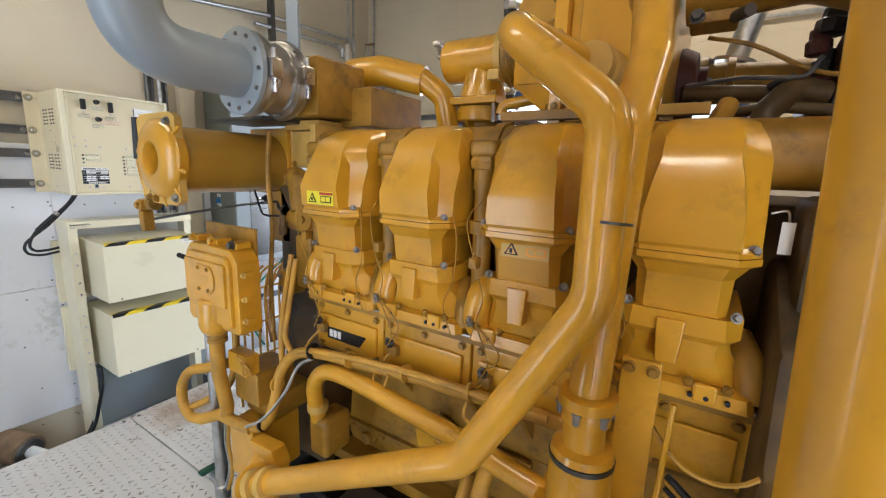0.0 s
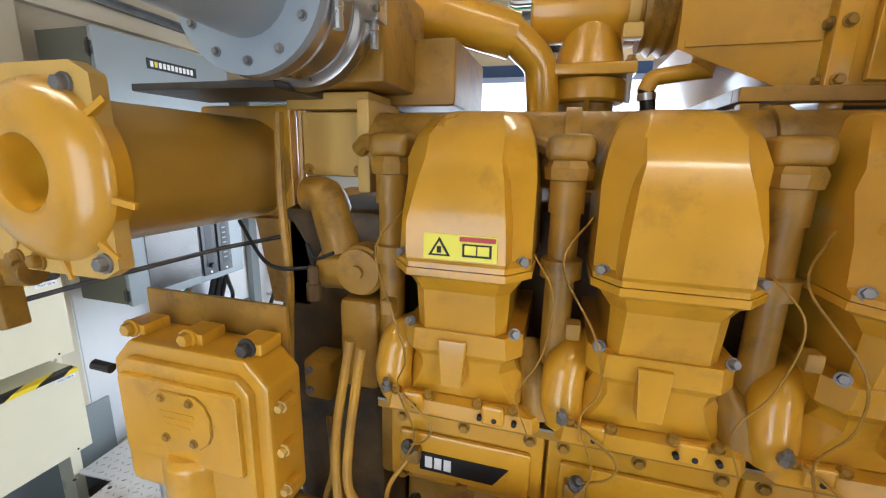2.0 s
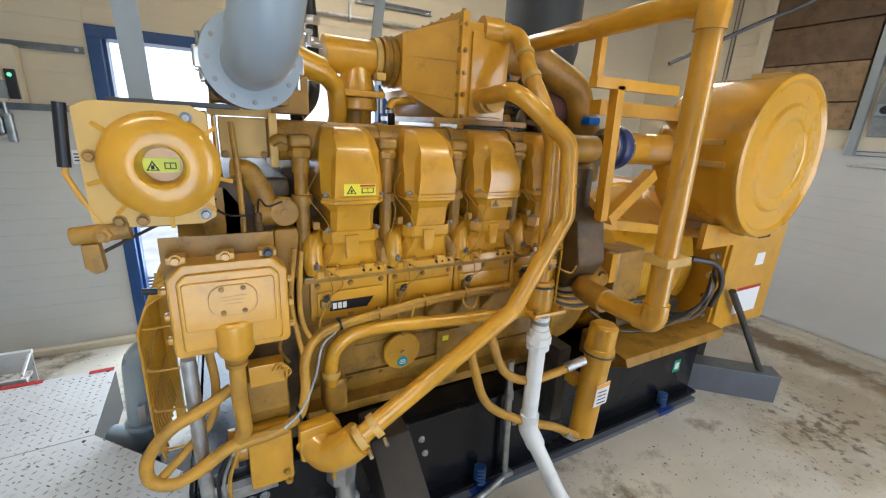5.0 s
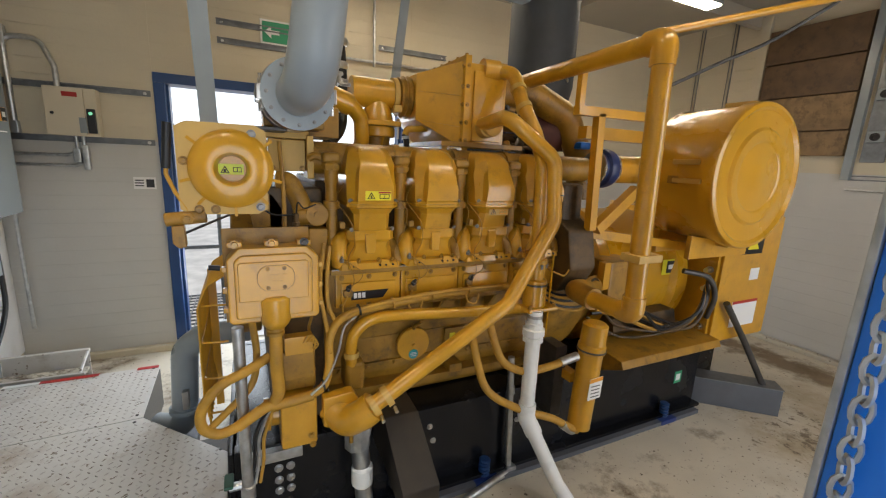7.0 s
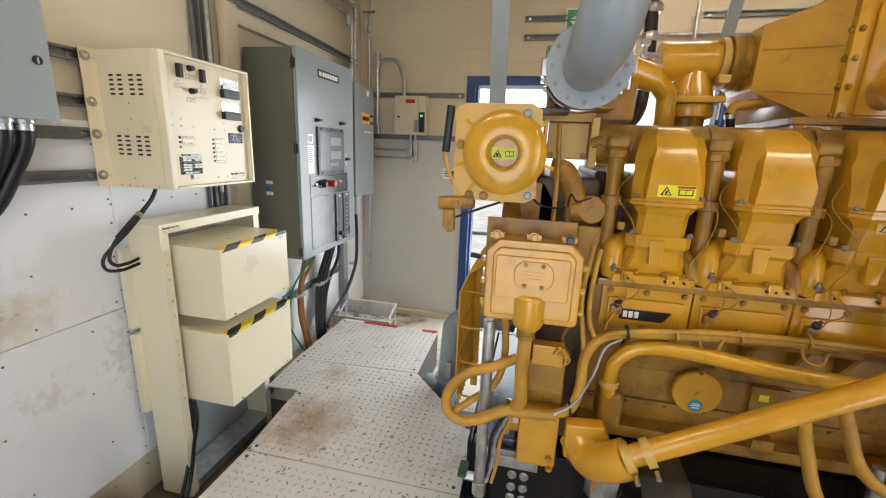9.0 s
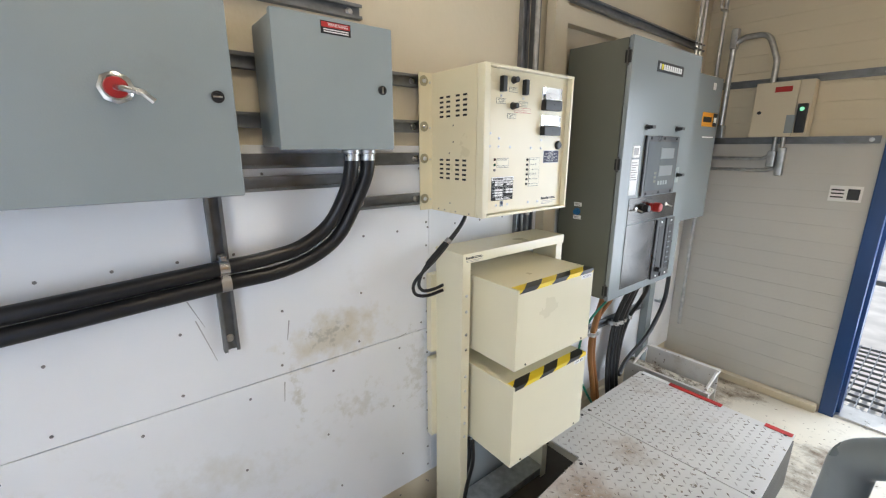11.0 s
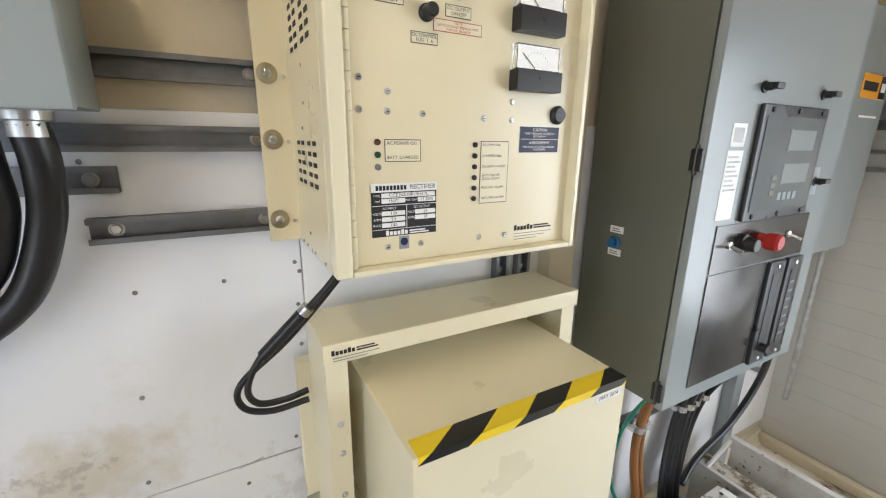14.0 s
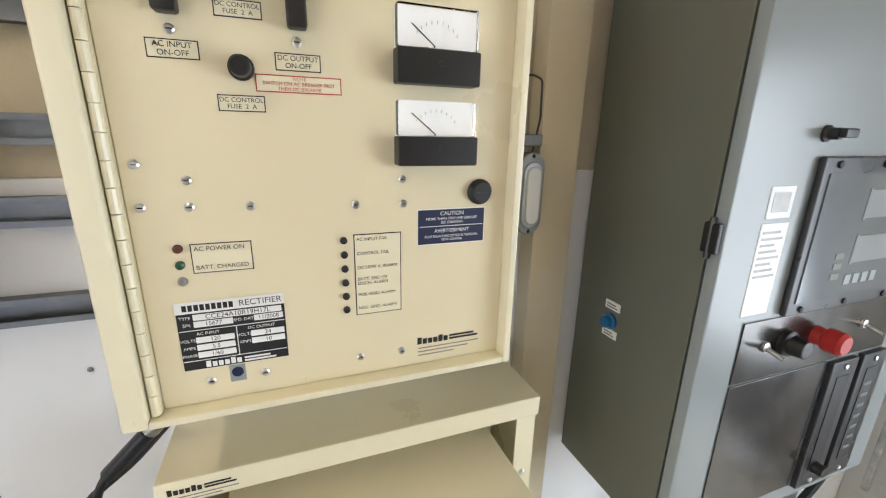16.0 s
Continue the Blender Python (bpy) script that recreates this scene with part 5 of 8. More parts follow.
conduit([(-3.84, N - 0.03, 1.53), (-3.45, N - 0.03, 1.53), (-3.40, N - 0.03, 1.56), (-3.40, N - 0.03, 1.66)], 0.011, bend=0.03)
conduit([(-3.84, N - 0.03, 1.46), (-3.42, N - 0.03, 1.46), (-3.36, N - 0.03, 1.48), (-3.36, N - 0.03, 1.66)], 0.011, bend=0.03)
top(part("conduit_elbow", box(-3.425, -3.38, N - 0.05, N - 0.012, 1.48, 1.58, 0.01), GALV), "galvanised conduit elbow body", "conduit fitting", "conduit fittings")
top(part("conduit_elbow", box(-3.375, -3.335, N - 0.05, N - 0.012, 1.43, 1.60, 0.01), GALV), "galvanised conduit elbow body", "conduit fitting", "conduit fittings")
conduit([(-3.70, N - 0.04, 1.70), (-3.70, N - 0.04, 2.26), (-3.52, N - 0.04, 2.26), (-3.46, N - 0.04, 2.10), (-3.46, N - 0.04, 1.97)], 0.016, "thick galvanised conduit bent over to the alarm box")
top(part("conduit_elbow", box(-3.72, -3.68, N - 0.06, N - 0.012, 2.20, 2.32, 0.008), GALV), "galvanised conduit elbow body", "conduit fitting", "conduit fittings")
top(part("conduit_elbow", box(-3.72, -3.68, N - 0.06, N - 0.012, 1.66, 1.74, 0.008), GALV), "galvanised conduit elbow body", "conduit fitting", "conduit fittings")
conduit([(-3.78, N - 0.03, CZ - 0.01), (-3.78, N - 0.03, 0.3)], 0.012)
sgn = thing("paper_sign", (-3.04, N, 1.30), "small white paper sign with a code square on the wall", "sign")
part("paper", box(-3.108, -2.969, N - 0.004, N - 0.001, 1.30, 1.388), WHITE, sgn)
part("code_square", box(-3.03, -2.98, N - 0.005, N - 0.0041, 1.312, 1.372), DARK_PANEL, sgn)
for i in range(3):
    part("text_bar", box(-3.10, -3.045, N - 0.005, N - 0.0041, 1.32 + i * 0.02, 1.328 + i * 0.02), DARK_PANEL, sgn)
ex = thing("exit_sign", (-2.08, N, 2.46), "green and white exit arrow sign above the door", "sign")
part("board", box(-2.20, -1.96, N - 0.012, N - 0.001, 2.44, 2.62, 0.002), WHITE, ex)
part("green_field", box(-2.185, -1.975, N - 0.0135, N - 0.0125, 2.455, 2.605), GREEN, ex)
part("arrow", prism([(-2.17, 2.53), (-2.12, 2.575), (-2.12, 2.545), (-2.06, 2.545), (-2.06, 2.515), (-2.12, 2.515), (-2.12, 2.485)], "y", N - 0.0145, N - 0.0136), WHITE, ex)
for z in (2.55, 2.42):
    strut("wall_strut", (-2.50, N, z), (-1.9, N, z), (0, -1, 0))
conduit([(-1.9, N - 0.03, 2.42), (-0.3, N - 0.03, 2.42)], 0.012)
conduit([(-1.62, N - 0.04, CZ - 0.01), (-1.62, N - 0.04, 2.2)], 0.012)
conduit([(-1.30, N - 0.04, CZ - 0.01), (-1.30, N - 0.04, 2.38)], 0.011)
strut("wall_strut", (-1.25, N, 2.55), (-0.6, N, 2.55), (0, -1, 0))
strut("wall_strut", (-1.75, N, 2.35), (-1.75, N, 2.8), (0, -1, 0))

# ---------- east wall ----------
shut = thing("wooden_shutter", (EX, 2.42, 1.9), "brown wooden boards closing a wall opening in a cream surround", "shutter")
part("backing", box(EX - 0.013, EX - 0.002, 1.95, 2.70, 1.80, 2.95), WOOD_DARK, shut)
for k, z in enumerate((1.80, 2.02, 2.33, 2.64)):
    h = (0.21, 0.30, 0.30, 0.30)[k]
    part("board", box(EX - 0.055 - 0.008 * (k % 2), EX - 0.0135, 1.955, 2.695, z, z + h, 0.004), WOOD if k < 2 else WOOD_DARK, shut)
part("post", box(EX - 0.06, EX - 0.001, 1.88, 1.94, 1.6, 3.1, 0.003), GREY_DOOR, shut)
part("post", box(EX - 0.05, EX - 0.001, 2.71, 2.80, 1.6, 3.1, 0.003), CREAM_WALL, shut)
for y in (3.05, 3.4):
    strut("wall_strut", (EX, y, 1.6), (EX, y, CZ - 0.01), (-1, 0, 0))
ins = thing("cable_cleats", (EX, 1.85, 1.9), "grey rack of three round black cable cleats", "cable cleat")
part("channel", box(EX - 0.03, EX - 0.001, 1.70, 1.85, 1.75, 2.75, 0.003), STRUT, ins)
for z in (2.62, 2.28, 1.95):
    c = part("cleat", box(EX - 0.07, EX - 0.031, 1.72, 1.83, z - 0.045, z + 0.045, 0.006), GREY_DOOR, ins)
    part("ring", lathe((EX - 0.07, 1.775, z), (-1, 0, 0), [(0, 0.032), (0.012, 0.03), (0.012, 0.018), (0.002, 0.016)], 18), BLACK, c)
conduit([(EX - 0.04, 1.62, 1.62), (EX - 0.04, 1.62, 2.6), (EX - 0.04, 1.70, 2.62)], 0.011)
strut("wall_strut", (EX, 1.4, 1.62), (EX, 1.88, 1.62), (-1, 0, 0))
conduit([(EX - 0.03, 0.9, 1.5), (EX - 0.03, 1.9, 1.52)], 0.008)
post = top(part("wall_post", box(EX - 0.09, EX - 0.001, 1.10, 1.19, 0.0, 0.75, 0.004), STRUT), "grey steel post with a pull handle", "post")
part("handle", cyl((EX - 0.08, 1.14, 0.45), (EX - 0.22, 1.20, 0.44), 0.012, 10), STEEL, post)

# ---------- ceiling lights ----------
for cx, cy in ((-2.95, 0.9), (-0.9, 0.7), (0.6, 2.6), (-1.2, 3.1)):
    cl = thing("ceiling_light", (cx, cy, CZ - 0.15), "long ceiling light with a warm white diffuser", "ceiling light", "ceiling lights")
    for hx in (cx - 0.5, cx + 0.5):
        part("hanger", box(hx - 0.01, hx + 0.01, cy - 0.01, cy + 0.01, CZ - 0.15, CZ), GALV, cl)
    part("housing", prism([(cy - 0.07, CZ - 0.20), (cy + 0.07, CZ - 0.20), (cy + 0.05, CZ - 0.145), (cy - 0.05, CZ - 0.145)], "x", cx - 0.62, cx + 0.62, 0.003), GREY_DOOR, cl)
    part("diffuser", box(cx - 0.60, cx + 0.60, cy - 0.06, cy + 0.06, CZ - 0.215, CZ - 0.201, 0.003), LAMP, cl)

# ---------- the engine ----------
eng = thing("diesel_engine", (-1.5, 2.25, 0.45), "large yellow V8 diesel generator engine with eight rocker covers", "engine")
HX = (-1.922, -1.648, -1.374, -1.100)   # head centres
EY = 2.28                                # engine centre line


def ring(z, hw, fy, by, c, x=0.0):
    return [Vector((x - hw, by, z)), Vector((x - hw, fy + c, z)), Vector((x - hw + c * 0.8, fy, z)), Vector((x + hw - c * 0.8, fy, z)), Vector((x + hw, fy + c, z)), Vector((x + hw, by, z))]


def soft(bm, w):
    bmesh.ops.bevel(bm, geom=[e for e in bm.edges if len(e.link_faces) == 2 and e.calc_face_angle(0) > 0.3], offset=w, segments=2, affect="EDGES", profile=0.6)
    return bm


def warning_label(parent, x, z, y, w=0.098, h=0.034, faded=False):
    pl = part("warning_label", box(x - w / 2, x + w / 2, y - 0.0016, y - 0.0004, z - h / 2, z + h / 2), LABEL_YELLOW if not faded else YELLOW_PALE, parent, "yellow warning sticker")
    return pl


def head(x):
    """One cylinder head with its rocker cover, bolts and side port."""
    base = bmesh.new()
    loft([ring(1.168, 0.126, 1.706, 1.95, 0.012, x), ring(1.192, 0.124, 1.708, 1.95, 0.014, x), ring(1.198, 0.112, 1.722, 1.95, 0.02, x)], base)
    loft([ring(1.199, 0.108, 1.726, 1.95, 0.03, x), ring(1.226, 0.102, 1.718, 1.95, 0.04, x), ring(1.256, 0.084, 1.710, 1.95, 0.03, x), ring(1.276, 0.080, 1.704, 1.95, 0.022, x), ring(1.288, 0.092, 1.694, 1.95, 0.026, x), ring(1.324, 0.092, 1.690, 1.95, 0.03, x)], base)
    soft(base, 0.003)
    for dx in (-0.075, 0.055):
        box(x + dx - 0.018, x + dx + 0.018, 1.700, 1.712, 1.172, 1.205, 0.005, bm=base)
    h = part("cylinder_head", base, YELLOW, eng, angle=16, at=(x, 1.75, 1.2))
    part("cast_tab", prism([(x - 0.03, 1.312), (x + 0.014, 1.312), (x + 0.008, 1.235), (x - 0.024, 1.235)], "y", 1.684, 1.716, 0.003), YELLOW, h)
    mid = soft(loft([ring(1.324, 0.068, 1.696, 1.9, 0.018, x), ring(1.388, 0.070, 1.684, 1.9, 0.022, x), ring(1.410, 0.086, 1.668, 1.9, 0.034, x), ring(1.417, 0.099, 1.656, 1.9, 0.038, x), ring(1.4275, 0.099, 1.655, 1.9, 0.038, x)]), 0.0025)
    part("lower_cover", mid, YELLOW, h, angle=16)
    def waist(z, hw, fy, by, c, panel, sunk):
        half = [(hw, by), (hw, fy + c), (panel + 0.004, fy + sunk), (panel, fy)]
        return [Vector((x - a, b, z)) for a, b in half] + [Vector((x + a, b, z)) for a, b in reversed(half)]

    cov = loft([waist(1.4285, 0.097, 1.657, 1.9, 0.036, 0.066, 0.003), waist(1.436, 0.097, 1.657, 1.9, 0.036, 0.066, 0.003),
                waist(1.442, 0.097, 1.652, 1.9, 0.052, 0.068, 0.030), waist(1.492, 0.096, 1.647, 1.9, 0.064, 0.066, 0.042),
                waist(1.548, 0.095, 1.671, 1.89, 0.062, 0.058, 0.030), waist(1.574, 0.093, 1.682, 1.88, 0.044, 0.052, 0.006),
                waist(1.605, 0.086, 1.700, 1.87, 0.044, 0.052, 0.004), waist(1.634, 0.072, 1.742, 1.86, 0.030, 0.040, 0.003), waist(1.645, 0.058, 1.785, 1.83, 0.02, 0.034, 0.002)])
    part("rocker_cover", soft(cov, 0.0085), YELLOW, h, angle=34)
    for dx in (-0.072, 0.035, 0.058, 0.088):
        part("stud_hole", cyl((x + dx, 1.7066, 1.183), (x + dx, 1.6985, 1.183), 0.0042, 8), INK, h)
    port = tube([(x - 0.075, 1.80, 1.285), (x - 0.118, 1.755, 1.275), (x - 0.122, 1.735, 1.22), (x - 0.115, 1.745, 1.185)], 0.032, 0.03, 14)
    part("coolant_port", port, YELLOW, h)
    port2 = tube([(x + 0.09, 1.80, 1.27), (x + 0.118, 1.75, 1.225), (x + 0.12, 1.742, 1.18)], 0.026, 0.025, 12)
    part("side_lug", port2, YELLOW_DUST_SHADE, h)
    for dx, yy, zz in ((-0.086, 1.688, 1.439), (0.086, 1.688, 1.439), (-0.078, 1.704, 1.328), (0.080, 1.704, 1.328)):
        part("bolt", hexbolt((x + dx, yy, zz), (0.4 * (1 if dx > 0 else -1), -1, 0.35), 0.0066, 0.010), BOLT, h)
    for dx in (-0.105, -0.05, 0.03, 0.085):
        part("bolt", hexbolt((x + dx, 1.708, 1.20), (0, -0.4, 1), 0.0068, 0.012), YELLOW_DUST_SHADE, h)
    return h


first = head(HX[0])
heads = [first] + [repeat(first, (x - HX[0], 0, 0)) for x in HX[1:]]
for hd, x, lift, faded in ((heads[0], HX[0], 1.462, False), (heads[2], HX[2], 1.396, True)):
    yy = 1.6488 if not faded else 1.673
    w = warning_label(hd, x + 0.008, lift, yy, faded=faded)
    part("triangle", prism([(x - 0.034, lift - 0.012), (x - 0.004, lift - 0.012), (x - 0.019, lift + 0.013)], "y", yy - 0.0028, yy - 0.0017), INK, hd)
    part("triangle_face", prism([(x - 0.029, lift - 0.0095), (x - 0.009, lift - 0.0095), (x - 0.019, lift + 0.0075)], "y", yy - 0.0034, yy - 0.0029), LABEL_YELLOW if not faded else YELLOW, hd)
    part("hand_mark", box(x - 0.022, x - 0.016, yy - 0.004, yy - 0.0035, lift - 0.008, lift + 0.001), INK, hd)
    part("book_mark", box(x + 0.012, x + 0.05, yy - 0.0028, yy - 0.0017, lift - 0.011, lift + 0.006), INK if not faded else ORANGE, hd)
    part("book_page", box(x + 0.015, x + 0.03, yy - 0.0034, yy - 0.0029, lift - 0.008, lift + 0.004), LABEL_YELLOW if not faded else YELLOW_PALE, hd)
    part("book_page", box(x + 0.032, x + 0.047, yy - 0.0034, yy - 0.0029, lift - 0.008, lift + 0.004), LABEL_YELLOW if not faded else YELLOW_PALE, hd)
    part("red_band", box(x + 0.008, x + 0.055, yy - 0.0028, yy - 0.0017, lift + 0.009, lift + 0.015), RED if not faded else YELLOW_PALE, hd)
# the far bank, seen only in glimpses
for x in HX:
    b = loft([[Vector((p.x, 2 * EY - p.y, p.z)) for p in r] for r in (ring(1.17, 0.12, 1.71, 1.95, 0.01, x), ring(1.40, 0.10, 1.66, 1.9, 0.03, x), ring(1.50, 0.09, 1.647, 1.9, 0.04, x), ring(1.62, 0.07, 1.72, 1.86, 0.04, x), ring(1.648, 0.04, 1.77, 1.82, 0.02, x))])
    part("rocker_cover", b, YELLOW, eng)

# risers standing between the covers
def riser(x):
    b = cyl((x, 1.775, 1.22), (x, 1.775, 1.50), 0.022, 14)
    lathe((x, 1.775, 1.40), (0, 0, 1), [(0, 0.022), (0.002, 0.031), (0.03, 0.031), (0.032, 0.022)], 14, b)
    lathe((x, 1.775, 1.545), (0, 0, 1), [(0, 0.022), (0.003, 0.033), (0.02, 0.036), (0.03, 0.03)], 8, b)
    cyl((x, 1.775, 1.50), (x, 1.775, 1.55), 0.026, 14, b)
    box(x - 0.034, x + 0.034, 1.752, 1.86, 1.572, 1.612, 0.014, 3, bm=b)
    tube([(x - 0.03, 1.80, 1.59), (x - 0.055, 1.80, 1.60), (x - 0.075, 1.81, 1.585)], 0.015, 0.02, 10, b)
    return part("riser", b, YELLOW_DUST_SHADE, eng, at=(x, 1.775, 1.3))


r0 = riser(-2.062)
for x in (-1.785, -1.511, -1.237):
    repeat(r0, (x + 2.062, 0, 0))

man = cyl((-2.13, 1.87, 1.59), (-0.72, 1.87, 1.59), 0.062, 24)
for x in (-1.785, -1.511, -1.237):
    lathe((x - 0.012, 1.87, 1.59), (1, 0, 0), [(0, 0.062), (0.001, 0.069), (0.024, 0.069), (0.025, 0.062)], 24, man)
# near manifold: shade behind the covers is in its colour, with dust
part("coolant_manifold", man, YELLOW_DUST_SHADE, eng)
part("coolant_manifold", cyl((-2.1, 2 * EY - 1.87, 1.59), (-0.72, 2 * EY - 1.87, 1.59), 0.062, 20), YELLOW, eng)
# backing between the heads, the shade of the gaps put into its colour
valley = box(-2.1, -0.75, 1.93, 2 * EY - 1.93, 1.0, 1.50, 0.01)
part("valley_cover", valley, GRIMY_SHADE, eng)

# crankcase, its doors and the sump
part("crankcase", box(-2.09, -0.93, 1.775, 2 * EY - 1.775, 0.97, 1.165, 0.012), YELLOW_DUST_SHADE, eng)
part("block_side", box(-2.08, -0.93, 1.90, 2 * EY - 1.90, 0.78, 0.972, 0.01), YELLOW_DUST_SHADE, eng)
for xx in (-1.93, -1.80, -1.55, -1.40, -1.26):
    part("block_rib", prism([(1.80, 0.97), (1.902, 0.97), (1.902, 0.84)], "x", xx - 0.008, xx + 0.008, 0.002), YELLOW_DUST_SHADE, eng)
part("deck", box(-2.075, -0.95, 1.735, 1.79, 1.142, 1.166, 0.004), YELLOW_DUST_SHADE, eng)
part("gasket", box(-2.07, -0.955, 1.727, 1.74, 1.163, 1.1675), STEEL, eng)


def case_door(x0, x1):
    b = box(x0, x1, 1.748, 1.78, 1.0, 1.14, 0.006)
    box(x0 + 0.02, x1 - 0.02, 1.738, 1.75, 1.018, 1.105, 0.006, bm=b)
    d = part("inspection_cover", b, YELLOW, eng, at=((x0 + x1) / 2, 1.75, 1.07))
    for fx in (0.09, 0.5, 0.91):
        for z in (1.010, 1.127):
            part("bolt", hexbolt((x0 + (x1 - x0) * fx, 1.748, z), (0, -1, 0), 0.008, 0.009), YELLOW_DUST_SHADE, d)
    return d


d0 = case_door(-2.055, -1.785)
for k in (1, 2, 3):
    repeat(d0, (0.274 * k, 0, 0))
np2 = part("nameplate", prism([(-1.995, 1.035), (-1.865, 1.035), (-1.840, 1.07), (-1.995, 1.07)], "y", 1.7355, 1.7378), BLACK, eng, "black maker's plate")
for a in (-1.985, -1.968, -1.951):
    part("letter_block", box(a, a + 0.013, 1.7345, 1.7354, 1.042, 1.064), WHITE, np2)
part("sump", prism([(1.895, 0.79), (1.885, 0.62), (1.93, 0.46), (2 * EY - 1.93, 0.46), (2 * EY - 1.885, 0.62), (2 * EY - 1.895, 0.79)], "x", -2.06, -0.92, 0.01), YELLOW_DUST_SHADE, eng)
part("sump_rail", box(-2.07, -0.92, 1.872, 1.90, 0.645, 0.672, 0.003), YELLOW_DUST_SHADE, eng)
part("sump_rail", box(-2.07, -0.92, 1.82, 1.895, 0.545, 0.585, 0.004), YELLOW_DUST_SHADE, eng)
for i in range(9):
    part("bolt", hexbolt((-2.02 + i * 0.13, 1.872, 0.658), (0, -1, 0), 0.0075, 0.009), YELLOW_DUST_SHADE, eng)
DX, DY, DZ = -1.668, 1.872, 0.736
cover = part("round_cover", lathe((DX, DY, DZ), (0, -1, 0), [(-0.06, 0.03), (-0.010, 0.03), (-0.010, 0.083), (0.004, 0.083), (0.008, 0.079), (0.010, 0.014), (0.014, 0.008), (0.022, 0.008)], 40), YELLOW, eng)
part("hanger", tube([(DX, DY, DZ + 0.075), (DX + 0.004, DY - 0.01, DZ + 0.10), (DX + 0.02, DY - 0.05, DZ + 0.13)], 0.010, 0.02, 8), YELLOW_DUST_SHADE, eng)
part("teal_sticker", lathe((DX, DY - 0.010, DZ - 0.048), (0, -1, 0), [(-0.001, 0.024), (0.0015, 0.024)], 28), TEAL, cover)
for dz, w in ((0.008, 0.011), (0.001, 0.016), (-0.008, 0.013)):
    part("text_bar", box(DX - w, DX + w, DY - 0.0135, DY - 0.012, DZ - 0.050 + dz, DZ - 0.0465 + dz), WHITE, cover)
part("drain_boss", lathe((-1.95, 1.885, 0.64), (0, -1, 0), [(0, 0.03), (0.015, 0.028), (0.016, 0.02), (0.035, 0.02)], 8), YELLOW_DUST_SHADE, eng)
part("drain_boss", box(-1.50, -1.43, 1.80, 1.89, 0.586, 0.63, 0.006), YELLOW_DUST_SHADE, eng)
part("inspection_plate", box(-1.50, -1.38, 1.868, 1.887, 0.66, 0.79, 0.006), YELLOW_DUST_SHADE, eng)
part("small_label", box(-1.475, -1.445, 1.8662, 1.8674, 0.74, 0.765), LABEL_YELLOW, eng)

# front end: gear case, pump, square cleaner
# dark colour holds both grime and the shade behind the canister
part("gear_case", box(-2.30, -2.09, 1.80, 2 * EY - 1.80, 0.50, 1.48, 0.02), GRIMY_SHADE, eng)
oc = part("bypass_cleaner", cyl((-2.40, 1.522, 1.545), (-2.40, 1.86, 1.545), 0.096, 36), YELLOW_OCHRE, eng, "horizontal yellow canister with a domed end")
outer, inner = [], []
for k in range(32):
    t = 2 * math.pi * k / 32
    ca, sa = math.cos(t), math.sin(t)
    reach = min(0.1115 / max(abs(ca), 1e-6), 0.126 / max(abs(sa), 1e-6))
    outer.append((-2.4095 + reach * ca, 1.546 + reach * sa))
    inner.append((-2.388 + 0.09 * ca, 1.548 + 0.09 * sa))
plate_b = loft([[Vector((p, y, q)) for p, q in line] for line, y in ((outer, 1.495), (outer, 1.5145), (inner, 1.5145), (inner, 1.495))], caps=False, closed=True)
part("end_plate", plate_b, YELLOW_PALE, oc)
dome = lathe((-2.388, 1.497, 1.548), (0, -1, 0), [(-0.020, 0.105), (0, 0.106), (0.003, 0.110), (0.012, 0.107), (0.024, 0.093), (0.031, 0.072), (0.033, 0.054), (0.030, 0.045), (0.015, 0.040), (-0.012, 0.038), (-0.020, 0.036), (-0.021, 0.001)], 44)
part("dome", dome, YELLOW, oc)
for deg in (38, 142, 196, 228, 272, 312, 345):
    ca, sa = math.cos(radians(deg)), math.sin(radians(deg))
    c = Vector((-2.388, 0, 1.548))
    out_v, side = Vector((ca, 0, sa)), Vector((-sa, 0, ca)) * 0.004
    rib = [(0.100, 1.4865), (0.135, 1.4945), (0.135, 1.4985), (0.092, 1.4985), (0.090, 1.473)]
    part("gusset", loft([[c + out_v * a + Vector((0, b, 0)) + side * k for a, b in rib] for k in (-1, 1)]), YELLOW, oc)
part("back_flange", box(-2.51, -2.30, 1.845, 1.87, 1.44, 1.665, 0.006), YELLOW, oc)
for dx, dz in ((-2.335, 1.647), (-2.318, 1.441), (-2.505, 1.567), (-2.435, 1.434), (-2.475, 1.434)):
    part("bolt", hexbolt((dx, 1.495, dz), (0, -1, 0), 0.0095, 0.012), BOLT if dx > -2.4 else YELLOW_DUST_SHADE, oc)
wl2 = part("warning_label", box(-2.424, -2.358, 1.5145, 1.516, 1.532, 1.562), LABEL_LIME, oc, "yellow warning sticker")
part("triangle", prism([(-2.419, 1.536), (-2.395, 1.536), (-2.407, 1.557)], "y", 1.5135, 1.5144), INK, wl2)
part("triangle_face", prism([(-2.415, 1.538), (-2.399, 1.538), (-2.407, 1.552)], "y", 1.5128, 1.5134), LABEL_LIME, wl2)
part("hand_mark", box(-2.410, -2.404, 1.512, 1.5127, 1.539, 1.547), INK, wl2)
part("book_mark", box(-2.386, -2.364, 1.5135, 1.5144, 1.539, 1.553), INK, wl2)
part("book_page", box(-2.384, -2.376, 1.5128, 1.5134, 1.541, 1.551), LABEL_LIME, wl2)
part("book_page", box(-2.374, -2.366, 1.5128, 1.5134, 1.541, 1.551), LABEL_LIME, wl2)
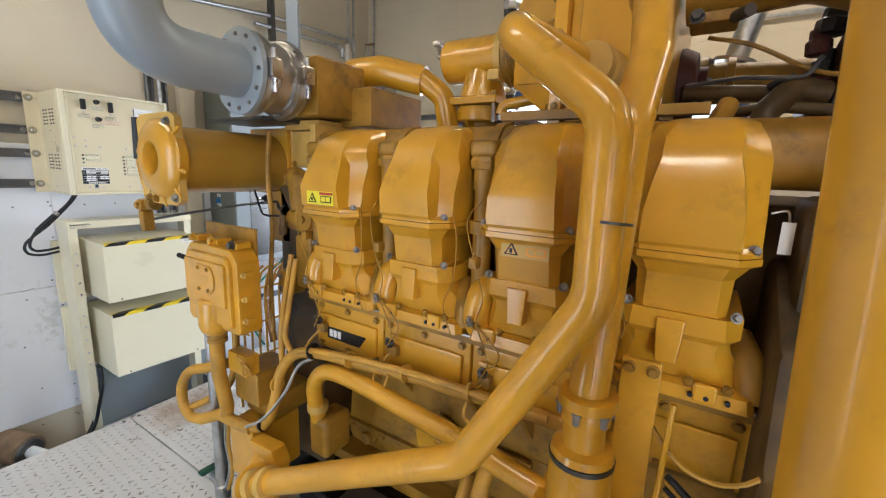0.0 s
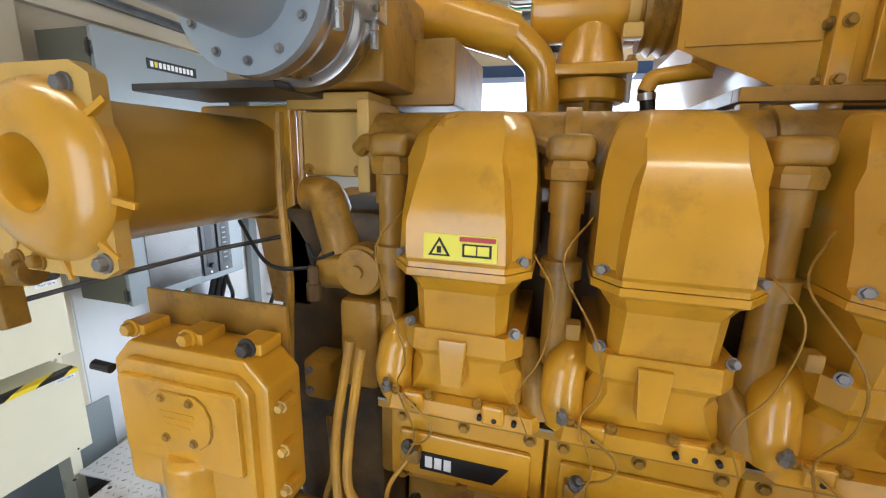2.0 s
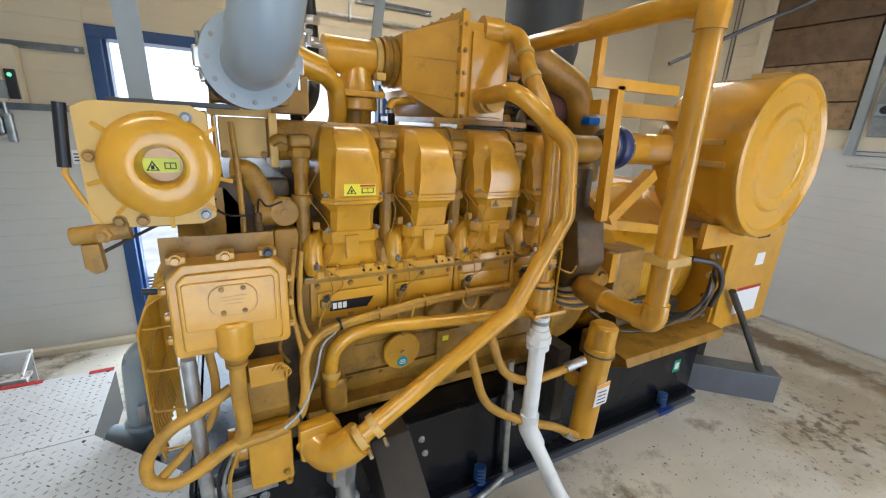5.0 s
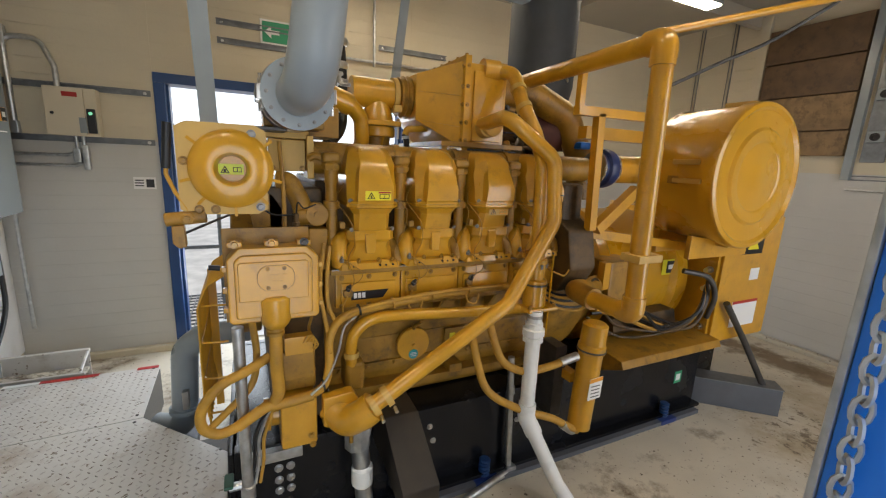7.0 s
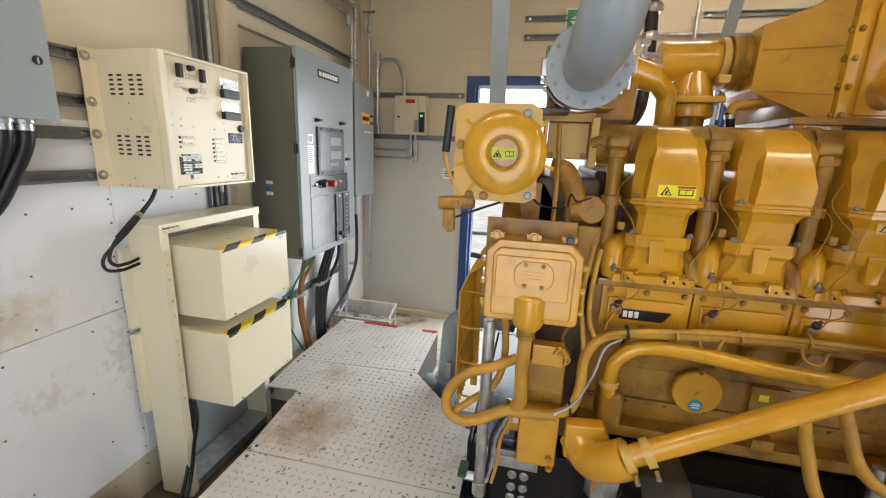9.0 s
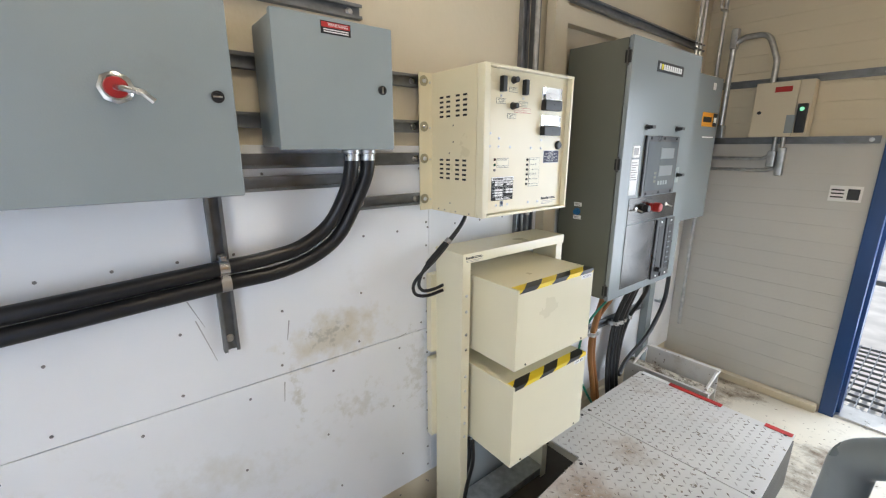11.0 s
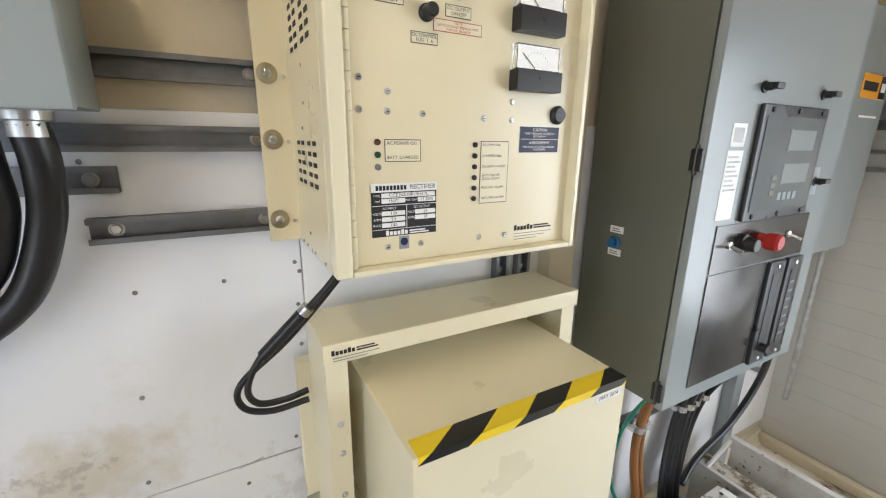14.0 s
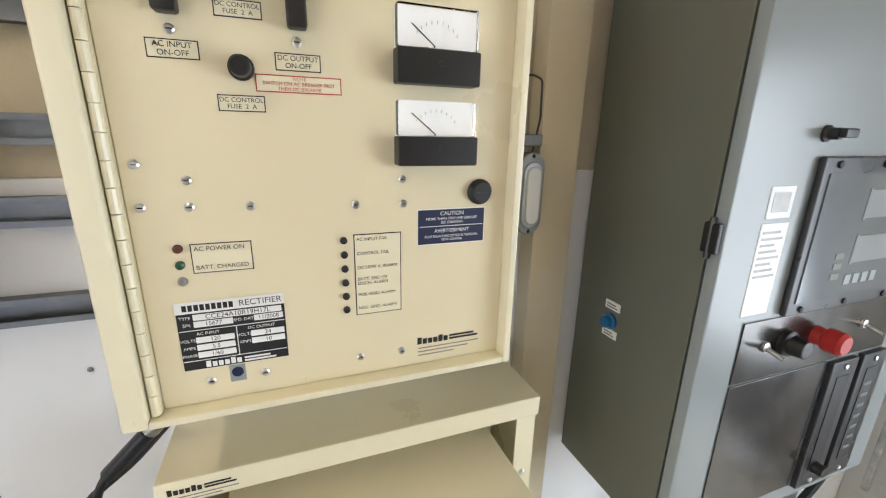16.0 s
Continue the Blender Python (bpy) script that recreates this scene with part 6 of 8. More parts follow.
part("bracket_strap", tube([(-2.285, 1.86, 1.70), (-2.285, 1.855, 1.52), (-2.275, 1.85, 1.40), (-2.24, 1.85, 1.33)], 0.007, 0.03, 8), YELLOW, eng)
part("canister_bracket", prism([(-2.33, 1.285), (-2.24, 1.285), (-2.235, 1.40), (-2.27, 1.455), (-2.36, 1.455)], "y", 1.80, 1.83, 0.004), YELLOW_DUST_SHADE, eng)
part("lead_conduit", tube([(-2.245, 1.74, 1.64), (-2.238, 1.725, 1.50), (-2.236, 1.73, 1.35), (-2.24, 1.72, 1.18), (-2.225, 1.71, 1.0)], 0.0075, smooth=True, seg=8), YELLOW_DUST_SHADE, eng)
part("lead_conduit", tube([(-2.16, 1.715, 1.12), (-2.15, 1.705, 1.02), (-2.165, 1.70, 0.95), (-2.14, 1.69, 0.90)], 0.006, smooth=True, seg=8), YELLOW_DUST_SHADE, eng)
lc = part("lead_plug", lathe((-2.195, 1.74, 1.355), (0, 0, 1), [(-0.03, 0.008), (-0.028, 0.013), (0.0, 0.013), (0.002, 0.010), (0.03, 0.010), (0.034, 0.006)], 10), GRIMY_SHADE, eng)
part("lead", tube([(-2.195, 1.74, 1.385), (-2.19, 1.72, 1.43), (-2.17, 1.71, 1.41), (-2.13, 1.70, 1.425)], 0.003, smooth=True, seg=6), INK, lc)
part("lead", tube([(-2.35, 1.75, 1.455), (-2.29, 1.73, 1.395), (-2.24, 1.715, 1.385), (-2.195, 1.74, 1.385)], 0.0035, smooth=True, seg=6), INK, lc)
part("mount_block", box(-2.225, -2.165, 1.735, 1.80, 1.13, 1.21, 0.01), YELLOW_DUST_SHADE, eng)
for z in (1.15, 1.19):
    part("bolt", hexbolt((-2.21, 1.735, z), (0, -1, 0), 0.006, 0.008), BOLT, eng)
part("shelf", box(-2.50, -2.22, 1.70, 1.86, 1.672, 1.684, 0.002), DARK_STEEL, eng)
# lever with a black grip
lv = part("priming_lever", tube([(-2.535, 1.50, 1.655), (-2.548, 1.50, 1.53), (-2.53, 1.50, 1.48), (-2.505, 1.50, 1.435), (-2.50, 1.50, 1.40)], 0.0055, 0.02, 10), YELLOW, eng, "hand lever with a black grip")
part("grip", tube([(-2.536, 1.50, 1.665), (-2.547, 1.50, 1.545)], 0.011, 0.01, 12), BLACK, lv)
part("valve_body", cyl((-2.56, 1.50, 1.405), (-2.46, 1.50, 1.415), 0.019, 16, bevel=0.003), YELLOW_DUST_SHADE, lv)
part("valve_nut", lathe((-2.505, 1.485, 1.41), (0, -1, 0), [(0, 0.017), (0.012, 0.017), (0.014, 0.010), (0.022, 0.009)], 6), YELLOW_DUST_SHADE, lv)
part("valve_foot", prism([(-2.545, 1.39), (-2.515, 1.39), (-2.512, 1.33), (-2.53, 1.325), (-2.545, 1.34)], "y", 1.485, 1.515, 0.003), YELLOW_DUST_SHADE, lv)
part("link_rod", tube([(-2.53, 1.50, 1.36), (-2.45, 1.60, 1.385), (-2.36, 1.72, 1.41), (-2.3, 1.8, 1.42)], 0.004, 0.03, 8), DARK_STEEL, lv)

# block by the manifold end, with elbow and pump below it
part("manifold_block", box(-2.275, -2.145, 1.845, 1.97, 1.535, 1.652, 0.005), YELLOW_PALE, eng)
part("manifold_cap", box(-2.30, -2.13, 1.835, 1.98, 1.655, 1.685, 0.005), YELLOW_PALE, eng)
for dx in (-2.263, -2.157):
    part("bolt", hexbolt((dx, 1.845, 1.547), (0, -1, 0), 0.008, 0.01), YELLOW_DUST_SHADE, eng)
part("manifold_flange", box(-2.143, -2.118, 1.81, 1.94, 1.51, 1.67, 0.005), YELLOW_PALE, eng)
part("elbow", tube([(-2.25, 1.83, 1.50), (-2.21, 1.82, 1.50), (-2.18, 1.80, 1.44), (-2.165, 1.795, 1.40)], 0.036, 0.05, 18), YELLOW_DUST_SHADE, eng)
tp2 = lathe((-2.118, 1.765, 1.38), (0, -1, 0), [(-0.06, 0.045), (0, 0.045), (0.004, 0.04), (0.012, 0.04), (0.012, 0.012), (0.02, 0.012)], 26)
cyl((-2.20, 1.79, 1.37), (-2.11, 1.79, 1.375), 0.036, 16, tp2)
part("pump", tp2, YELLOW_DUST_SHADE, eng)
part("pump_mount", box(-2.155, -2.08, 1.75, 1.82, 1.16, 1.33, 0.012), YELLOW_DUST_SHADE, eng)

# control box
CBX0, CBX1, CBF = -2.424, -2.146, 1.54
def lid_shape(x0, x1, z0, z1, top_cut, low_cut):
    return [(x0 + low_cut, z0), (x1 - low_cut, z0), (x1, z0 + low_cut), (x1, z1 - top_cut), (x1 - top_cut, z1), (x0 + top_cut, z1), (x0, z1 - top_cut), (x0, z0 + low_cut)]


cbox = part("control_box", prism(lid_shape(CBX0, CBX1, 1.055, 1.305, 0.036, 0.010), "y", CBF + 0.012, 1.625, 0.008), YELLOW, eng, "cast yellow engine control box")
part("raised_lid", prism(lid_shape(CBX0 + 0.022, CBX1 - 0.022, 1.075, 1.283, 0.020, 0.006), "y", CBF, CBF + 0.02, 0.007), YELLOW, cbox)
part("lid_panel", prism(lid_shape(CBX0 + 0.032, CBX1 - 0.036, 1.135, 1.262, 0.006, 0.003), "y", CBF - 0.008, CBF + 0.004, 0.004), YELLOW, cbox)
part("back_plate", box(CBX0 - 0.01, CBX1 - 0.022, 1.626, 1.634, 1.04, 1.357, 0.002), YELLOW_DUST_SHADE, cbox)
OCT = [(-2.336, 1.196), (-2.329, 1.181), (-2.313, 1.169), (-2.250, 1.169), (-2.234, 1.181), (-2.227, 1.196), (-2.227, 1.223), (-2.234, 1.238), (-2.250, 1.250), (-2.313, 1.250), (-2.329, 1.238), (-2.336, 1.223)]
part("badge_rim", prism(OCT, "y", CBF - 0.0115, CBF - 0.0085, 0.001), YELLOW, cbox)
part("badge_groove", prism([(-2.2815 + (a + 2.2815) * 1.03, 1.2095 + (b - 1.2095) * 1.03) for a, b in OCT], "y", CBF - 0.0095, CBF - 0.0078), YELLOW_DUST_SHADE, cbox)
for k, w in enumerate((0.030, 0.026, 0.020)):
    part("text_bar", box(-2.2815 - w, -2.2815 + w, CBF - 0.0125, CBF - 0.0112, 1.218 - 0.010 * k, 1.2215 - 0.010 * k), YELLOW, cbox)
for a, b in ((-2.306, 1.241), (-2.257, 1.241), (-2.306, 1.178), (-2.257, 1.178)):
    part("screw", hexbolt((a, CBF - 0.0112, b), (0, -1, 0), 0.0052, 0.005), YELLOW_DUST_SHADE, cbox)
part("socket", lathe((-2.286, CBF + 0.02, 1.145), (0, 0, -1), [(0, 0.038), (0.005, 0.045), (0.012, 0.048), (0.085, 0.047), (0.10, 0.041), (0.112, 0.030)], 28), YELLOW, cbox)
for zz in (1.10, 1.165, 1.235):
    part("ear", box(CBX1 - 0.004, CBX1 + 0.012, CBF + 0.03, CBF + 0.055, zz - 0.008, zz + 0.008, 0.003), YELLOW, cbox)
    part("bolt", hexbolt((CBX1 + 0.005, CBF + 0.03, zz), (0, -1, 0), 0.007, 0.01), YELLOW_PALE, cbox)
    part("ear", box(CBX0 - 0.014, CBX0 + 0.004, CBF + 0.03, CBF + 0.055, zz - 0.008, zz + 0.008, 0.003), YELLOW, cbox)
for xx, m in ((-2.397, YELLOW), (-2.29, YELLOW), (-2.19, DARK_STEEL)):
    part("ear", box(xx - 0.022, xx + 0.022, CBF + 0.03, CBF + 0.075, 1.303, 1.322, 0.004), YELLOW, cbox)
    part("bolt", hexbolt((xx, CBF + 0.03, 1.315), (0, -1, 0), 0.0105, 0.014), m, cbox)
part("side_valve", cyl((-2.44, 1.56, 1.245), (-2.47, 1.555, 1.25), 0.008, 10), BLACK, cbox)
part("collar", lathe((-2.289, CBF + 0.022, 1.035), (0, 0, -1), [(0, 0.024), (0.004, 0.029), (0.012, 0.029), (0.014, 0.024), (0.02, 0.029), (0.03, 0.029), (0.034, 0.02)], 18), YELLOW_DUST_SHADE, cbox)
con = tube([(-2.289, 1.558, 1.02), (-2.291, 1.56, 0.90), (-2.285, 1.575, 0.78), (-2.30, 1.58, 0.745)], 0.021, 0.05, 14)
part("conduit_elbow", con, HOSE_YELLOW, eng)
part("conduit_tee", tube([(-2.42, 1.56, 0.69), (-2.33, 1.575, 0.735), (-2.24, 1.58, 0.735), (-2.17, 1.585, 0.74)], 0.019, 0.04, 12), HOSE_YELLOW, eng)
part("hose", tube([(-2.42, 1.56, 0.69), (-2.475, 1.55, 0.685), (-2.52, 1.55, 0.72), (-2.515, 1.55, 0.79), (-2.46, 1.555, 0.855), (-2.38, 1.57, 0.885), (-2.31, 1.60, 0.91)], 0.0165, smooth=True, seg=12), HOSE_YELLOW, eng)
part("hose", tube([(-2.505, 1.56, 0.70), (-2.44, 1.60, 0.74), (-2.37, 1.63, 0.80), (-2.35, 1.65, 0.90), (-2.36, 1.66, 1.03)], 0.012, smooth=True, seg=12), HOSE_YELLOW, eng)
part("hose", tube([(-2.19, 1.585, 0.738), (-2.13, 1.60, 0.76), (-2.105, 1.62, 0.83), (-2.10, 1.64, 0.92), (-2.06, 1.66, 0.985), (-1.98, 1.675, 1.01), (-1.85, 1.685, 1.02), (-1.65, 1.70, 1.03), (-1.45, 1.71, 1.035), (-1.25, 1.73, 1.03)], 0.016, smooth=True, seg=12), HOSE_YELLOW, eng)
part("harness", tube([(-2.10, 1.64, 0.93), (-2.04, 1.655, 1.005), (-1.90, 1.66, 1.035), (-1.70, 1.675, 1.05), (-1.50, 1.69, 1.05), (-1.30, 1.70, 1.045)], 0.009, smooth=True, seg=10), HOSE_YELLOW, eng)
part("hose", tube([(-2.085, 1.70, 1.27), (-2.10, 1.68, 1.12), (-2.095, 1.66, 1.04), (-2.075, 1.665, 0.99)], 0.008, smooth=True, seg=10), HOSE_YELLOW, eng)
part("hose", tube([(-2.105, 1.70, 1.28), (-2.125, 1.68, 1.12), (-2.115, 1.66, 1.02), (-2.10, 1.65, 0.93)], 0.008, smooth=True, seg=10), HOSE_YELLOW, eng)
part("steel_lead", tube([(-2.18, 1.57, 0.75), (-2.12, 1.59, 0.79), (-2.07, 1.63, 0.87), (-2.04, 1.66, 0.955), (-1.99, 1.675, 0.99)], 0.005, smooth=True, seg=8), GALV, eng)
for p in ((-2.103, 1.632, 0.89), (-1.98, 1.668, 1.018), (-1.84, 1.675, 1.03), (-1.66, 1.69, 1.04), (-1.48, 1.70, 1.045), (-2.13, 1.60, 0.765)):
    part("cable_tie", lathe(p, (1, 0, 0.2), [(-0.004, 0.021), (-0.004, 0.0235), (0.004, 0.0235), (0.004, 0.021)], 14), BLACK if p[0] in (-1.98, -2.13) else HOSE_YELLOW, eng)
part("relay", box(-2.262, -2.168, 1.575, 1.62, 0.912, 0.978, 0.004), YELLOW, eng)
for k in range(3):
    part("relay_wire", tube([(-2.20 + 0.012 * k, 1.575, 0.955), (-2.185 + 0.012 * k, 1.56, 0.985 - 0.01 * k), (-2.165, 1.565, 0.97 - 0.02 * k), (-2.15, 1.58, 0.935), (-2.17, 1.585, 0.915)], 0.003, smooth=True, seg=6), HOSE_YELLOW, eng)
part("governor", box(-2.282, -2.157, 1.60, 1.74, 0.80, 0.915, 0.012), YELLOW_DUST_SHADE, eng)
part("governor_arm", box(-2.29, -2.15, 1.64, 1.80, 0.74, 0.82, 0.01), YELLOW_DUST_SHADE, eng)
part("water_pump", box(-2.284, -2.157, 1.575, 1.75, 0.545, 0.735, 0.01), YELLOW, eng)
for x, z in ((-2.265, 0.73), (-2.18, 0.585), (-2.175, 0.545)):
    part("bolt", hexbolt((x, 1.575, z), (0, -1, 0), 0.009, 0.01), YELLOW_DUST_SHADE, eng)
part("pump_flange", lathe((-2.335, 1.68, 0.64), (1, 0, 0), [(0, 0.06), (0.02, 0.06), (0.022, 0.045), (0.05, 0.045)], 24), YELLOW, eng)
part("pump_mouth", prism([(-2.14, 0.735), (-2.03, 0.745), (-2.005, 0.70), (-2.02, 0.63), (-2.10, 0.60), (-2.14, 0.62)], "y", 1.55, 1.60, 0.008), YELLOW, eng)
part("pump_outlet", tube([(-2.10, 1.60, 0.67), (-2.06, 1.53, 0.635), (-2.01, 1.485, 0.685), (-1.975, 1.475, 0.715)], 0.056, 0.06, 22), YELLOW, eng)
part("drain_tap", tube([(-2.05, 1.50, 0.60), (-2.05, 1.50, 0.57)], 0.008, 0.01, 8), YELLOW_DUST_SHADE, eng)

# big coolant pipe running diagonally across the block
pA = part("coolant_pipe", tube([(-1.985, 1.472, 0.715), (-1.395, 1.51, 1.03), (-1.197, 1.505, 1.37), (-1.205, 1.53, 1.625), (-1.405, 1.60, 1.785), (-1.33, 1.92, 1.775)], 0.0305, 0.085, 22, steps=9), YELLOW, eng, "long bent yellow coolant pipe")
for p, d in (((-1.925, 1.474, 0.746), (0.885, 0.03, 0.465)), ((-1.975, 1.472, 0.72), (0.885, 0.03, 0.465))):
    c = part("hose_clamp", lathe(p, d, [(-0.012, 0.035), (-0.012, 0.0405), (0.012, 0.0405), (0.012, 0.035)], 24), YELLOW_PALE, pA)
    part("clamp_bolt", cyl(Vector(p) + Vector((0.02, -0.035, -0.03)), Vector(p) + Vector((0.02, -0.06, -0.035)), 0.007, 8), CHROME, c)
part("hose_clamp", lathe((-1.191, 1.517, 1.48), (0.03, 0.1, 1), [(-0.002, 0.0308), (-0.002, 0.0316), (0.002, 0.0316), (0.002, 0.0308)], 24), DARK_STEEL, pA)
part("inlet_collar", lathe((-1.314, 1.885, 1.765), (0.08, 1, 0.0), [(-0.05, 0.035), (-0.05, 0.044), (-0.03, 0.046), (-0.028, 0.04), (-0.01, 0.04), (-0.008, 0.048), (0.01, 0.048), (0.05, 0.05)], 24), YELLOW_PALE, pA)
pB = part("coolant_pipe", tube([(-1.27, 1.97, 2.025), (-1.19, 1.90, 2.025), (-1.21, 1.785, 1.875), (-1.187, 1.695, 1.735), (-1.195, 1.615, 1.61), (-1.205, 1.58, 1.19)], 0.0315, 0.09, 20, steps=8), YELLOW, eng, "upright yellow coolant pipe")
part("hose_clamp", lathe((-1.206, 1.77, 1.85), (-0.1, 0.58, 0.81), [(-0.01, 0.032), (-0.01, 0.0375), (0.01, 0.0375), (0.01, 0.032)], 22), YELLOW_PALE, pB)
part("hose_clamp", lathe((-1.203, 1.83, 1.935), (0.1, 0.6, 0.78), [(-0.01, 0.032), (-0.01, 0.0375), (0.01, 0.0375), (0.01, 0.032)], 22), YELLOW_PALE, pB)
ho = lathe((-1.205, 1.580, 1.20), (0, 0, -1), [(0, 0.033), (0.004, 0.047), (0.022, 0.047), (0.026, 0.036), (0.034, 0.040), (0.05, 0.040), (0.052, 0.034), (0.095, 0.034), (0.10, 0.049), (0.112, 0.052), (0.118, 0.047), (0.126, 0.052), (0.23, 0.052), (0.24, 0.03)], 28)
th = part("thermostat_housing", ho, YELLOW, eng)
for k in range(6):
    a = math.pi * k / 3 + 0.4
    part("bolt", hexbolt((-1.205 + 0.041 * math.cos(a), 1.58 + 0.041 * math.sin(a), 1.178), (0, 0, -1), 0.006, 0.022), BOLT, th)
part("clip_band", lathe((-1.205, 1.58, 1.082), (0, 0, 1), [(-0.004, 0.0485), (-0.004, 0.0535), (0.004, 0.0535), (0.004, 0.0485)], 28), DARK_STEEL, th)
part("housing_plate", box(-1.275, -1.115, 1.515, 1.66, 0.965, 0.985, 0.006), YELLOW, eng)
for a, b in ((-1.26, 1.53), (-1.13, 1.53), (-1.13, 1.645)):
    part("bolt", hexbolt((a, b, 0.985), (0, 0, 1), 0.009, 0.012), YELLOW_DUST_SHADE, eng)
pb = part("pipe_bracket", box(-1.168, -1.108, 1.635, 1.648, 0.93, 1.25, 0.003), YELLOW, eng)
for a in (-1.155, -1.12):
    part("bolt", hexbolt((a, 1.635, 1.235), (0, -1, 0), 0.008, 0.010), YELLOW_DUST_SHADE, pb)
part("dipstick_tube", tube([(-1.085, 1.615, 1.20), (-1.09, 1.61, 1.05), (-1.10, 1.60, 0.80)], 0.0045, 0.03, 8), YELLOW_BRIGHT, eng)
part("oil_pipe", tube([(-2.0, 1.71, 0.73), (-2.006, 1.69, 0.865), (-1.985, 1.685, 0.925), (-1.926, 1.68, 0.966), (-1.805, 1.675, 0.972), (-1.593, 1.66, 0.960), (-1.40, 1.63, 0.960), (-1.24, 1.59, 0.965)], 0.024, smooth=True, seg=16), YELLOW, eng)
part("hose_clamp", lathe((-2.004, 1.700, 0.82), (0, 0, 1), [(-0.011, 0.025), (-0.011, 0.0315), (0.011, 0.0315), (0.011, 0.025)], 18), YELLOW_PALE, eng)
part("pipe_socket", box(-2.03, -1.95, 1.68, 1.79, 0.66, 0.79, 0.02, 3), YELLOW_DUST_SHADE, eng)

# tall pipe at the rear corner
pC = part("crossover_pipe", tube([(-1.01, 2.25, 2.02), (-1.01, 1.245, 2.045), (-0.975, 1.245, 1.03), (-0.965, 1.50, 1.02)], 0.037, 0.05, 24), YELLOW, eng, "tall straight yellow pipe with elbows")
for z in (1.99, 1.075):
    part("socket", lathe((-1.01 if z > 1.5 else -0.976, 1.245, z), (0, 0, 1), [(-0.03, 0.038), (-0.03, 0.044), (0.03, 0.044), (0.03, 0.038)], 24), YELLOW, pC)
part("elbow", tube([(-1.01, 1.315, 2.045), (-1.01, 1.245, 2.045), (-1.008, 1.245, 1.985)], 0.0445, 0.03, 24), YELLOW, pC)
part("elbow", tube([(-0.977, 1.245, 1.09), (-0.975, 1.245, 1.03), (-0.972, 1.305, 1.028)], 0.0445, 0.03, 24), YELLOW, pC)
part("pipe_clamp", box(-1.035, -0.905, 1.20, 1.29, 1.25, 1.28, 0.003), YELLOW_PALE, pC)
part("vent_pipe", tube([(-1.01, 1.28, 2.075), (-0.70, 1.20, 2.16), (-0.2, 1.10, 2.30)], 0.014, 0.05, 12), YELLOW, pC)

# charge air cooler on top, with its duct
ac = part("charge_air_cooler", box(-1.40, -1.19, 1.95, 2.52, 1.665, 2.05, 0.006), YELLOW, eng, "yellow boxed charge air cooler")
part("front_panel", box(-1.375, -1.215, 1.938, 1.952, 1.70, 2.015, 0.005), YELLOW, ac)
part("flange_plate", box(-1.432, -1.40, 1.925, 2.54, 1.65, 2.075, 0.004), YELLOW, ac)
duct = loft([[Vector((-1.432, a, b)) for a, b in ((1.95, 1.675), (2.52, 1.675), (2.52, 2.05), (1.95, 2.05))], [Vector((-1.60, a, b)) for a, b in ((2.10, 1.79), (2.34, 1.79), (2.34, 2.00), (2.10, 2.00))]])
part("inlet_duct", soft(duct, 0.01), YELLOW, ac)
for k, (f0, f1) in enumerate(((0.2, 0.25), (0.55, 0.6))):
    z = 1.76 + 0.14 * k
    part("rib", loft([[Vector((-1.436, 1.944, z)), Vector((-1.436, 1.965, z)), Vector((-1.436, 1.965, z + 0.016)), Vector((-1.436, 1.944, z + 0.016))], [Vector((-1.59, 2.086, z + 0.03 - 0.01 * k)), Vector((-1.59, 2.11, z + 0.03 - 0.01 * k)), Vector((-1.59, 2.11, z + 0.042 - 0.01 * k)), Vector((-1.59, 2.086, z + 0.042 - 0.01 * k))]]), YELLOW, ac)
for z in (1.70, 1.78, 1.86, 1.94, 2.03):
    part("bolt", hexbolt((-1.416, 1.925, z), (0, -1, 0), 0.0075, 0.009), YELLOW_DUST_SHADE, ac)
    part("bolt", hexbolt((-1.432, 1.938, z), (-1, 0, 0), 0.0075, 0.009), YELLOW_DUST_SHADE, ac)
for k in range(7):
    part("bolt", hexbolt((-1.416, 1.95 + 0.09 * k, 2.075), (0, 0, 1), 0.008, 0.01), YELLOW_DUST_SHADE, ac)
part("foot_rail", box(-1.545, -1.10, 1.905, 1.935, 1.668, 1.690, 0.002), YELLOW_DUST_SHADE, ac)
part("foot_rail", box(-1.545, -1.52, 1.936, 2.50, 1.668, 1.690, 0.002), YELLOW_DUST_SHADE, ac)
part("foot_post", box(-1.54, -1.515, 1.908, 1.932, 1.60, 1.667, 0.002), YELLOW_DUST_SHADE, ac)
part("core_gap", box(-1.39, -1.10, 1.96, 2.45, 1.62, 1.664), BLACK, ac)
part("top_port", lathe((-1.30, 1.97, 2.03), (1, -0.1, 0), [(-0.02, 0.05), (0.06, 0.05), (0.065, 0.04), (0.10, 0.04)], 22), YELLOW, ac)
part("bellows", lathe((-1.60, 2.21, 1.90), (-1, 0, 0), [(0, 0.095), (0.012, 0.102), (0.024, 0.09), (0.036, 0.10), (0.048, 0.088), (0.06, 0.092)], 28), YELLOW_DUST_SHADE, ac)
part("air_elbow", cyl((-1.65, 2.21, 1.905), (-1.89, 2.21, 1.905), 0.07, 26, bevel=0.008), YELLOW, ac)
tee = lathe((-1.757, 2.21, 1.90), (0, 0, -1), [(0, 0.05), (0.06, 0.062), (0.10, 0.074), (0.125, 0.078)], 26)
part("air_tee", tee, YELLOW, ac)
tf = part("tee_flange", box(-1.851, -1.663, 2.116, 2.304, 1.752, 1.777, 0.006), YELLOW, ac)
part("tee_flange", lathe((-1.757, 2.21, 1.7515), (0, 0, -1), [(0, 0.07), (0.002, 0.084), (0.016, 0.086), (0.044, 0.086), (0.05, 0.08)], 30), YELLOW, ac)
